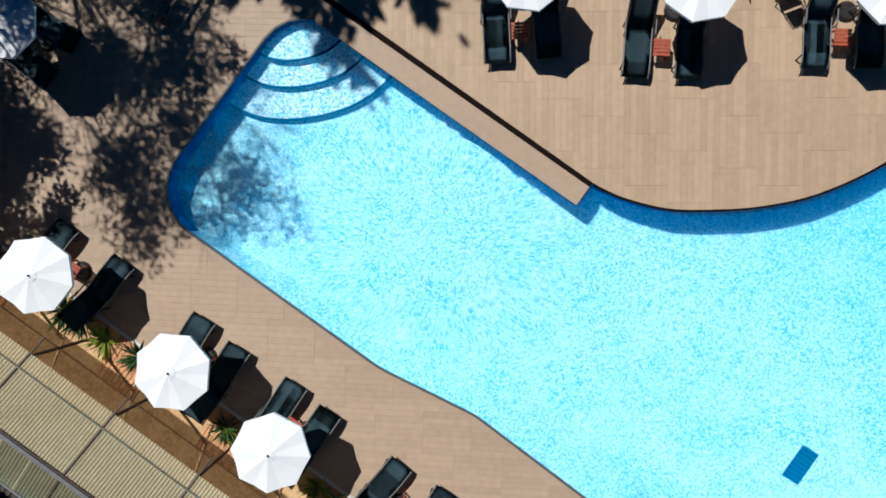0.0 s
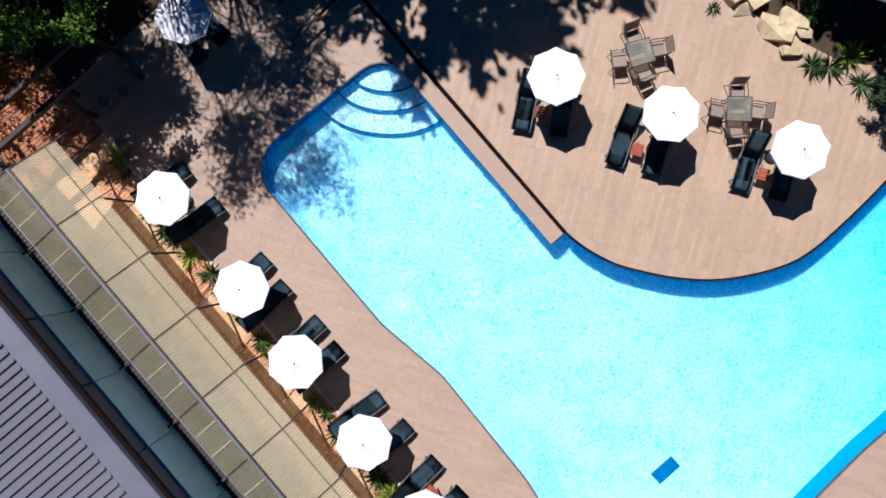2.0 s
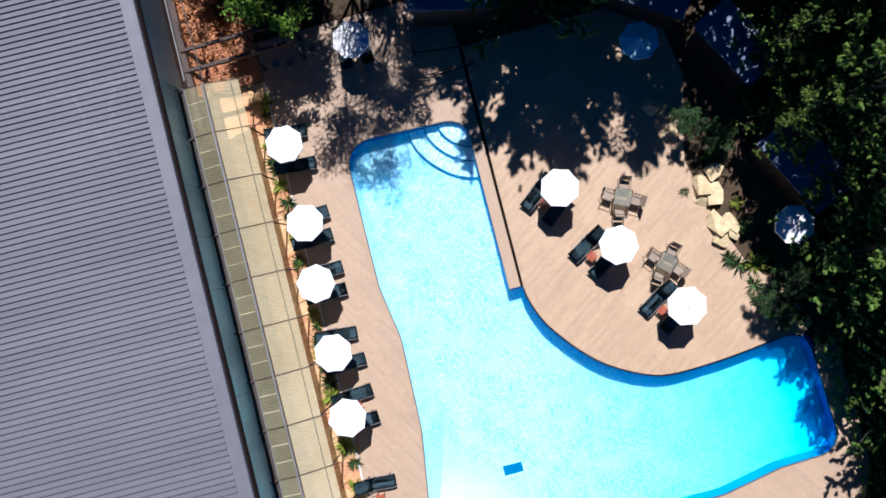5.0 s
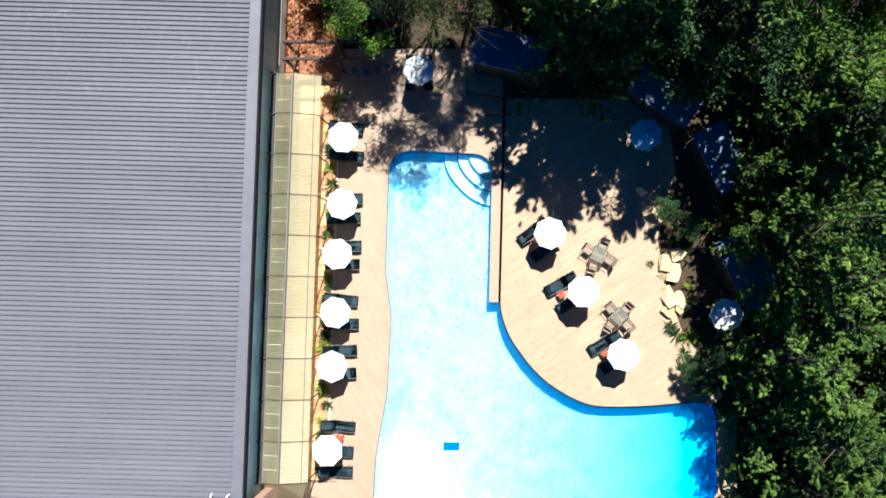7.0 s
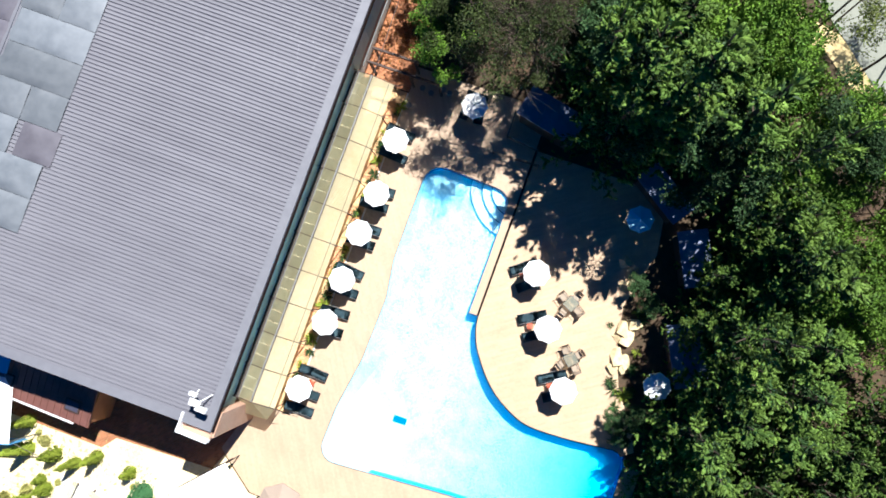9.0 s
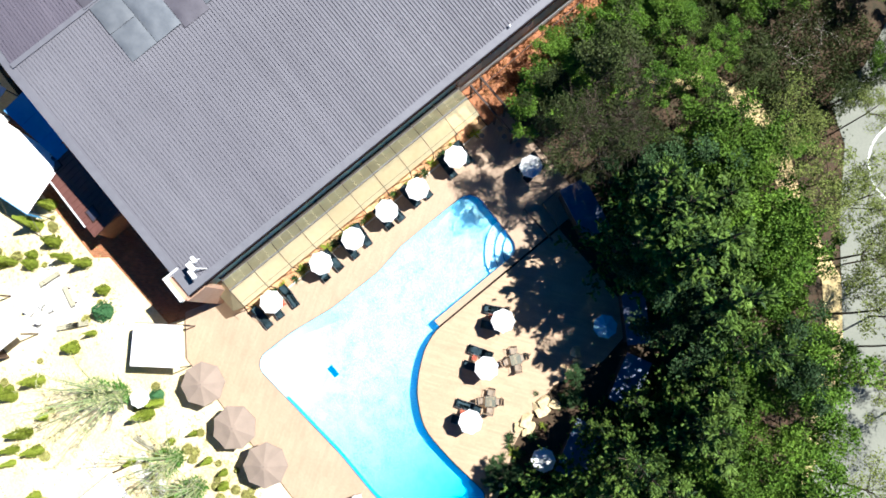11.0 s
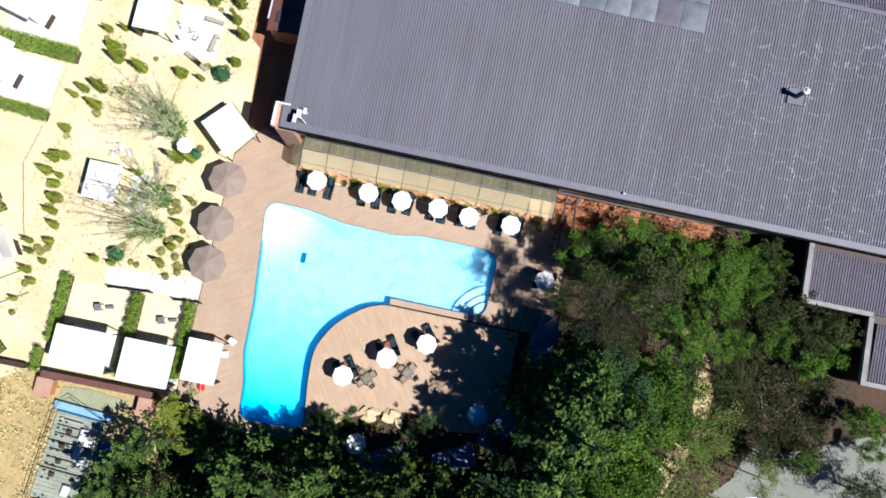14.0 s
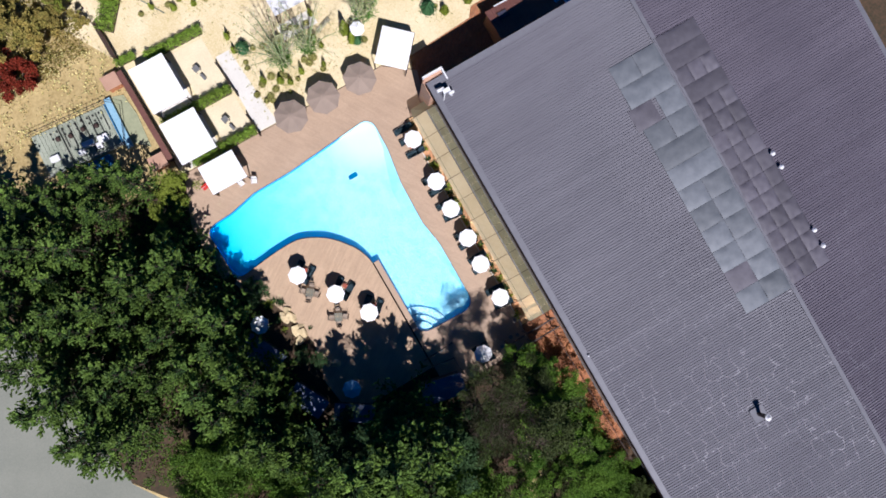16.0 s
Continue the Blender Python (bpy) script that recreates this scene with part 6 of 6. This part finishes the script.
# ---- sheds under the trees ----
def shed(x, y, w, d, high, turn, label):
    t = thing("shed", label, "shed", at=pose(x, y, -0.1, 0, 0, turn))
    part("wall", boxed(-w / 2 + 0.2, w / 2 - 0.2, -d / 2 + 0.2, d / 2 - 0.2, 0, high - 0.1), RUST, t)
    tilt = Matrix.Translation((0, 0, high)) @ Matrix.Rotation(radians(5), 4, "X")
    part("roof", boxed(-w / 2, w / 2, -d / 2, d / 2, -0.05, 0.05, turn=tilt), SLATE, t)
    for k in range(int(w / 0.6)):
        part("rib", boxed(-w / 2 + 0.3 + k * 0.6, -w / 2 + 0.34 + k * 0.6, -d / 2, d / 2, 0.05, 0.09, turn=tilt), SLATE, t)


shed(0.75, 14.15, 4.2, 2.1, 2.8, -13, "dark slate-roofed shed in tree shade")
shed(9.4, 11.8, 3.9, 1.7, 2.2, -34, "low dark-roofed lean-to under conifers")
shed(12.6, 8.4, 3.7, 1.9, 2.2, -64, "low dark-roofed lean-to under conifers")
shed(14.1, 2.3, 4.1, 2.2, 2.2, -64, "low dark-roofed lean-to under conifers")
fence = thing("low_fence", "dark timber fence with a pale top rail in shade", "fence")
for a, b in (((-1.7, 12.4), (0.6, 12.1)), ((-1.7, 12.4), (-1.75, 14.2)), ((-2.3, 11.0), (1.0, 11.1))):
    part("rail", tubed([(*a, 0.9), (*b, 0.9)], 0.03), ALU if a[1] > 12 else RUST, fence)
    part("board", tubed([(*a, 0.45), (*b, 0.45)], 0.05, 4), RUST, fence)
    for p in (a, b):
        part("post", tubed([(*p, 0), (*p, 0.95)], 0.045), RUST, fence)


# ---- cabins, patios, tent and other things of the garden ----
def cabin(x0, x1, y0, y1, high, label, furniture=True):
    t = thing("cabin", label, "cabin", "white-roofed cabins", at=pose((x0 + x1) / 2, (y0 + y1) / 2, -0.05))
    w, d = (x1 - x0) / 2, (y1 - y0) / 2
    part("roof", boxed(-w, w, -d, d, high - 0.14, high, bevel=0.03), CANVAS, t)
    for y in (-d, d):
        part("fascia", boxed(-w, w, y - 0.03, y + 0.03, high - 0.3, high - 0.13), WHITE, t)
    for x in (-w + 0.08, w - 0.08):
        for y in (-d + 0.08, d - 0.08):
            part("post", boxed(x - 0.05, x + 0.05, y - 0.05, y + 0.05, 0, high - 0.14), RUST, t)
    part("back_panel", boxed(w - 0.12, w - 0.06, -d + 0.1, d - 0.1, 0, high - 0.2), RUST, t)
    if furniture:
        part("floor", boxed(-w, w, -d, d, 0, 0.06), PAVING, t)


cabin(7.8, 11.35, -27.3, -22.6, 2.9, "white flat-roofed cabin beside a green hedge")
cabin(7.8, 11.45, -21.4, -17.1, 2.9, "white flat-roofed cabin beside a green hedge")
cabin(6.75, 10.4, -16.2, -13.3, 2.6, "small white-roofed cabin at the terrace end", False)
for x0, x1, y0, y1 in ((4.05, 7.3, -27.9, -22.6), (4.1, 7.3, -21.4, -17.7)):
    p = part("patio", slab([(x0, y0), (x1, y0), (x1, y1), (x0, y1)], -0.1, -0.02), PATIO)
    tagged(p, "pale sandy patio in front of a cabin", "patio", kind="structure")
    f = thing("patio_set", "small patio table with a bench, pale grey", "table", "tables on the patios", at=pose((x0 + x1) / 2 + 0.3, (y0 + y1) / 2, -0.02, 0, 0, 12))
    part("tabletop", boxed(-0.3, 0.3, -0.3, 0.3, 0.66, 0.7), ALU, f)
    for x in (-0.24, 0.24):
        for y in (-0.24, 0.24):
            part("leg", boxed(x - 0.02, x + 0.02, y - 0.02, y + 0.02, 0, 0.66), DARKTUBE, f)
    part("bench", boxed(-0.14, 0.14, 0.6, 1.3, 0.36, 0.42), ALU, f)
for x, y, turn in ((-1.85, -39.1, 34), (2.8, -36.0, 34), (-6.5, -42.2, 34), (-14.0, -39.6, -13), (-20.2, -38.2, -15)):
    h = thing("garden_house", "pale small house with a ribbed white roof past the garden", "house", "houses past the garden", at=pose(x, y, -0.05, 0, 0, turn))
    part("wall", boxed(-1.6, 1.6, -1.6, 1.6, 0, 2.6), WHITE, h)
    for x0, x1 in ((-1.95, -0.36), (-0.34, 1.73), (1.75, 1.95)):
        part("roof_panel", boxed(x0, x1, -1.95, 1.95, 2.6, 2.72), CANVAS, h)
    part("screen", boxed(0.2, 1.6, 2.3, 2.36, 0, 0.7), RUST, h, "dark brown screen board")
border = thing("yard_edging", "low weathered boards edging the sandy yard", "edging")
for a, b in (((6.47, -36.39), (3.81, -32.35)), ((7.57, -34.33), (5.95, -31.74)), ((5.62, -37.33), (8.21, -35.42))):
    part("board", tubed([(*a, 0.05), (*b, 0.05)], 0.06, 4), GREENISH, border)
for y0, y1 in ((-24.8, -21.1), (-18.9, -16.6)):
    b = thing("low_screen", "low dark timber screen beside the patio", "screen", "low screens", at=pose(3.9, (y0 + y1) / 2, -0.05, 0, 0, 4))
    d = (y1 - y0) / 2
    for k in range(4):
        part("board", boxed(-0.03, 0.03, -d, d, 0.05 + k * 0.2, 0.23 + k * 0.2), RUST, b)
    for y in (-d, 0, d):
        part("post", boxed(-0.06, 0.06, y - 0.05, y + 0.05, 0, 0.95), RUST, b)


def pavilion(x0, x1, y0, y1, high, label):
    t = thing("pavilion", label, "pavilion", "white pavilions in the garden", at=pose((x0 + x1) / 2, (y0 + y1) / 2, -0.05))
    w, d = (x1 - x0) / 2, (y1 - y0) / 2
    part("roof", boxed(-w, w, -d, d, high - 0.1, high, bevel=0.02), WHITE, t)
    part("screen", boxed(-w, w, -d - 0.05, -d + 0.06, 0, high - 0.12), RUST, t, "dark back screen")
    for x in (-w + 0.06, w - 0.06):
        part("post", boxed(x - 0.05, x + 0.05, d - 0.1, d, 0, high - 0.1), RUST, t)


for x0, x1, y0, y1 in ((-23.4, -18.4, -25.0, -20.8), (-6.8, -3.0, -25.4, -23.8), (-29.5, -24.5, -30.5, -27.0)):
    p = part("garden_paving", slab([(x0, y0), (x1, y0), (x1, y1), (x0, y1)], -0.1, -0.03), PAVING)
    tagged(p, "white paved square in the gravel garden", "paving", kind="structure")
for x0, x1, y0, y1 in ((-21.7, -17.2, -40.0, -33.5), (-15.2, -11.0, -40.5, -34.3), (-30.5, -23.8, -39.5, -32.8)):
    p = part("garden_terrace", slab([(x0, y0), (x1, y0), (x1, y1), (x0, y1)], -0.1, -0.03), PAVING)
    tagged(p, "white paved terrace between hedges", "paving", kind="structure")
strip = part("garden_walk", slab([(2.3, -25.6), (3.75, -25.6), (3.75, -17.05), (1.7, -17.05), (2.0, -21.0)], -0.1, -0.035), PAVING)
tagged(strip, "white paved walk beside the cabin patios", "paving", kind="structure")
pavilion(-23.3, -19.3, -27.9, -24.9, 2.4, "white flat garden pavilion with a dark screen")
pavilion(-6.65, -3.3, -28.4, -25.5, 2.4, "white flat garden pavilion with a dark screen")
tent = thing("tent", "white square canopy tent with dark valances by the hall corner", "tent", at=pose(-11.9, -17.25, -0.05, 0, 0, 48))
bm = bmesh.new()
top = bm.verts.new((0, 0, 3.0))
rim4 = [bm.verts.new((x, y, 2.5)) for x, y in ((-1.9, -1.6), (1.9, -1.6), (1.9, 1.6), (-1.9, 1.6))]
for k in range(4):
    bm.faces.new((rim4[k], rim4[(k + 1) % 4], top))
part("canopy", bm, CANVAS, tent)
for x, y in ((-1.85, -1.55), (1.85, -1.55), (1.85, 1.55), (-1.85, 1.55)):
    part("post", tubed([(x, y, 0), (x, y, 2.5)], 0.045), DARKTUBE, tent)
part("side_screen", boxed(-1.95, -1.88, -1.6, 1.6, 1.2, 2.45), RUST, tent)
part("side_screen", boxed(-1.9, 1.9, 1.58, 1.65, 1.2, 2.45), RUST, tent)


def bench(x, y, turn):
    t = thing("bench", "slatted grey wooden garden bench in gravel", "bench", "garden benches", at=pose(x, y, -0.05, 0, 0, turn))
    for k in range(3):
        part("slat", boxed(-0.9, 0.9, -0.2 + k * 0.14, -0.09 + k * 0.14, 0.42, 0.45), DRYTWIG, t)
    for x0 in (-0.65, 0.65):
        part("leg", boxed(x0 - 0.04, x0 + 0.04, -0.18, 0.18, 0, 0.42), RUST, t)


for x, y, turn in ((-22.2, -21.5, 84), (-20.05, -21.1, -11), (-18.2, -22.6, 60), (-17.8, -21.9, 62), (-7.1, -23.2, 20)):
    bench(x, y, turn)
for x, y in ((-29.84, -17.43), (-37.45, -17.66)):
    hut = thing("marquee", "white marquee roof beside the hall, its shade a blue sheet", "marquee", "marquees", at=pose(x, y, -0.05, 0, 0, 18.5))
    bm = bmesh.new()
    a = [bm.verts.new(p) for p in ((-3.0, -2.5, 2.9), (3.0, -2.5, 2.9), (3.0, 2.5, 2.9), (-3.0, 2.5, 2.9), (-0.9, 0, 3.7), (0.9, 0, 3.7))]
    bm.faces.new((a[0], a[1], a[5], a[4])), bm.faces.new((a[4], a[5], a[2], a[3])), bm.faces.new((a[1], a[2], a[5])), bm.faces.new((a[3], a[0], a[4]))
    part("roof", bm, CANVAS, hut)
    for px in (-2.9, 0.0, 2.9):
        for py in (-2.4, 2.4):
            part("post", tubed([(px, py, 0), (px, py, 2.9)], 0.05), POLE, hut)
    # Added sheet whose blue imitates the shadow beside the marquee.
    part("side_sheet", boxed(-3.0, 3.0, -2.58, -2.54, 0.9, 2.85), BLUE_SHADE, hut, "blue sheet standing in for marquee shade")
    for px in (-3.3, -0.2, 3.3):
        part("guy_bar", tubed([(px, -2.5, 2.85), (px, -4.0, 0.05)], 0.03, 6), POLE, hut)
    part("foot_rail", tubed([(-3.3, -4.0, 0.08), (3.3, -4.0, 0.08)], 0.035, 6), POLE, hut)
# White canvas in the hall's shade, built as a separate blue sheet roof.
blue_roof = thing("lean_to", "sloping blue sheet roof standing in for shaded marquee canvas", "lean-to", at=pose(-31.0, -14.15, -0.05, 0, 0, 9))
tilt = Matrix.Rotation(radians(-4), 4, "X")
for x0, x1 in ((-3.0, -1.02), (-1.0, 0.98), (1.0, 3.0)):
    part("roof_sheet", boxed(x0, x1, -1.0, 1.0, 3.2, 3.26, turn=tilt), BLUE_SHADE, blue_roof)
for x in (-2.8, 2.8):
    for y in (-0.9, 0.9):
        part("post", tubed([(x, y, 0), (x, y, 3.15)], 0.04), POLE, blue_roof)
link = thing("canopy_link", "low pale sheet canopy joining two marquees", "canopy", at=pose(-33.6, -17.55, -0.05, 0, 0, 18.5))
part("sheet", boxed(-0.62, 0.62, -1.7, 1.7, 2.4, 2.44), PAVING, link)
for y in (-1.6, 1.6):
    for x in (-0.55, 0.55):
        part("post", tubed([(x, y, 0), (x, y, 2.4)], 0.035), POLE, link)
edging = thing("path_edging", "row of small pale stones edging the garden path", "edging", kind="stuff")
verts, faces = [], []
TRACK = ((-28.0, -32.9), (-17.0, -33.6), (-9.1, -34.5), (-5.4, -35.3), (-3.1, -34.7), (-0.9, -34.1), (1.2, -33.5))
for k in range(180):
    f = k / 180 * 6
    (xa, ya), (xb, yb) = TRACK[int(f)], TRACK[int(f) + 1]
    x, y = xa + (xb - xa) * (f % 1) + rs.uniform(-0.05, 0.05), ya + (yb - ya) * (f % 1) + rs.uniform(-0.05, 0.05)
    n = len(verts)
    verts += [(x + 0.07 * math.cos(a), y + 0.07 * math.sin(a), -0.06) for a in (0, 1.57, 3.14, 4.71)] + [(x + 0.04 * math.cos(a), y + 0.04 * math.sin(a), 0.04) for a in (0, 1.57, 3.14, 4.71)]
    faces += [(n + 4, n + 5, n + 6, n + 7)] + [(n + m, n + (m + 1) % 4, n + 4 + (m + 1) % 4, n + 4 + m) for m in range(4)]
me = bpy.data.meshes.new("stones")
me.from_pydata(verts, [], faces)
part("stones", me, MORTAR, edging)

# low brick walls behind the cabins
low_wall = thing("garden_wall", "low brown brick wall behind the cabins", "wall")
part("wall", boxed(12.25, 12.7, -28.4, -18.6, -0.05, 1.0), RUST, low_wall)
part("cap", boxed(12.2, 12.75, -28.4, -18.6, 1.0, 1.06), BROWN_ROOF, low_wall)
for y in (-27.9, -18.95):
    part("pier", boxed(12.9, 14.2, y - 0.65, y + 0.65, -0.05, 1.0, bevel=0.02), BRICK, low_wall)
    part("pier_cap", boxed(12.78, 14.4, y - 0.72, y + 0.72, 1.0, 1.12, bevel=0.03), SALMON, low_wall, "pale salmon stone cap")
side_wall = thing("screen_wall", "dark low wall across the gravel", "wall")
part("wall", boxed(12.05, 12.4, -33.8, -30.0, -0.05, 0.9), RUST, side_wall)

# plant platform with railings and blue pipes
plant = thing("pump_platform", "weathered platform with railings, blue pipes and white pumps", "platform", at=pose(19.3, -24.5, -0.06, 0, 0, -4))
for k in range(22):
    part("plank", boxed(-3.85 + k * 0.35, -3.52 + k * 0.35, -2.3, 2.0, 0.0, 0.25), BOARDS, plant)
for y in (-2.4, 2.1):
    for x in (-3.9, -1.95, 0.0, 1.95, 3.9):
        part("post", tubed([(x, y, 0), (x, y, 1.25)], 0.03), DARKTUBE, plant)
    for z in (0.75, 1.25):
        part("rail", tubed([(-3.9, y, z), (3.9, y, z)], 0.025), DARKTUBE if y < 0 else ALU, plant)
part("brace", tubed([(-4.0, -2.4, 1.0), (-5.2, -1.5, 0.9), (-4.0, 2.1, 1.0)], 0.035), DARKTUBE, plant)
part("trough", boxed(-4.55, -3.9, -2.7, 2.6, 0.3, 0.55, bevel=0.04), TROUGH, plant, "pale blue trough")
part("pipe", tubed([(-3.75, -2.3, 0.4), (-3.75, 2.1, 0.4)], 0.08, 8), BLUE, plant, "blue pipe")
for k in range(18):
    x, y = -2.9 + 0.62 * (k % 9), -1.75 + 0.55 * (k // 9)
    part("valve", tubed([(x, y, 0.25), (x, y, 0.5)], 0.09, 7, 0.05), DARKTUBE, plant, "small dark valve")
for x in (-1.2, 1.2):
    part("cross_rail", tubed([(x, -2.3, 0.42), (x, 2.0, 0.42)], 0.04, 6), DARKTUBE, plant)
part("tank", boxed(-2.2, 0.0, 2.4, 4.2, 0, 0.8, bevel=0.05), BLUE, plant, "blue tank")
for x, y, w, d in ((-2.3, 0.7, 0.5, 0.35), (-1.7, 1.2, 0.3, 0.3), (-0.8, 0.6, 0.6, 0.3), (0.1, 1.1, 0.35, 0.25), (2.6, 0.6, 0.45, 0.3), (-2.2, -0.7, 0.2, 0.2), (-0.9, -0.9, 0.2, 0.2), (0.4, -0.8, 0.2, 0.2), (1.6, -1.0, 0.2, 0.2)):
    part("pump", boxed(x - w, x + w, y - d, y + d, 0.25, 0.4 + d, bevel=0.06), WHITE if w > 0.25 else RUST, plant, "pump housing")
for k, x in enumerate((-3.2, -2.6, -1.9, -1.2, -0.5, 0.2, 0.9)):
    part("valve_pipe", tubed([(x, -1.9, 0.4), (x, 0.2 + 0.2 * (k % 2), 0.4)], 0.035, 6), DARKTUBE, plant)
sheet = thing("pond_cover", "pale green sheet lying on earth beside the platform", "sheet")
part("sheet", slab([(14.7, -27.0), (13.4, -26.6), (13.2, -24.3), (13.6, -20.8), (14.9, -22.0)], -0.06, 0.02), SHEET, sheet)

cool_box = thing("cool_box", "small red plastic cool box beside the cabin", "cool box", at=pose(11.0, -14.8, 0, 0, 0, 12))
part("body", boxed(-0.34, 0.34, -0.22, 0.22, 0, 0.36, bevel=0.02), RED, cool_box)
part("lid", boxed(-0.36, 0.36, -0.24, 0.24, 0.363, 0.42, bevel=0.015), RED, cool_box)
part("handle", tubed([(-0.37, 0, 0.25), (-0.40, 0, 0.45), (0.40, 0, 0.45), (0.37, 0, 0.25)], 0.014), WHITE, cool_box, "white carrying handle")

# ---- boards and bricks, piece by piece ----
pieces(deck_east, "board", EAST, 35, 1.28, 0.155, 0.004, -0.006, 0.0, DECK, lambda x, y: x < 7.5 and -6 < y < 4.5, "tan terrace boards")
pieces(deck_west, "board", WEST, -57, 1.22, 0.155, 0.004, -0.006, 0.0, DECK_W, lambda x, y: x < -5 and -6 < y < 8.5, "pinkish tan terrace boards")
pieces(brick_north, "brick", [(-13.4, 13.3), (-9.45, 13.3), (-9.45, 21.0), (-11.2, 28.0), (-13.4, 29.0)], 0, 0.30, 0.145, 0.018, -0.045, -0.02, BRICK, lambda x, y: y < 19, "orange paving bricks")
pieces(brick_south, "brick", [(-36.0, -18.3), (-21.4, -17.9), (-20.6, -16.9), (-13.3, -16.4), (-12.4, -14.0), (-12.4, -11.6), (-36.0, -11.6)], 45, 0.30, 0.145, 0.018, -0.035, -0.012, BRICK, lambda x, y: x > -20 and y < -15, "orange paving bricks")
for y0, y1 in ((10.6, 12.3), (6.4, 7.6), (3.3, 4.4), (-0.9, 1.2), (-4.4, -3.0), (-7.6, -6.2)):
    pad = part("brick_pad", slab([(-10.75, y0), (-9.52, y0), (-9.52, y1), (-10.75, y1)], -0.1, -0.02), PALE_MORTAR)
    tagged(pad, "small orange brick pad in the planting bed", "brick paving", kind="structure")
    pieces(pad, "brick", [(-10.75, y0), (-9.52, y0), (-9.52, y1), (-10.75, y1)], 0, 0.26, 0.125, 0.02, -0.02, 0.004, PAD, lambda x, y: True, "orange paving bricks")
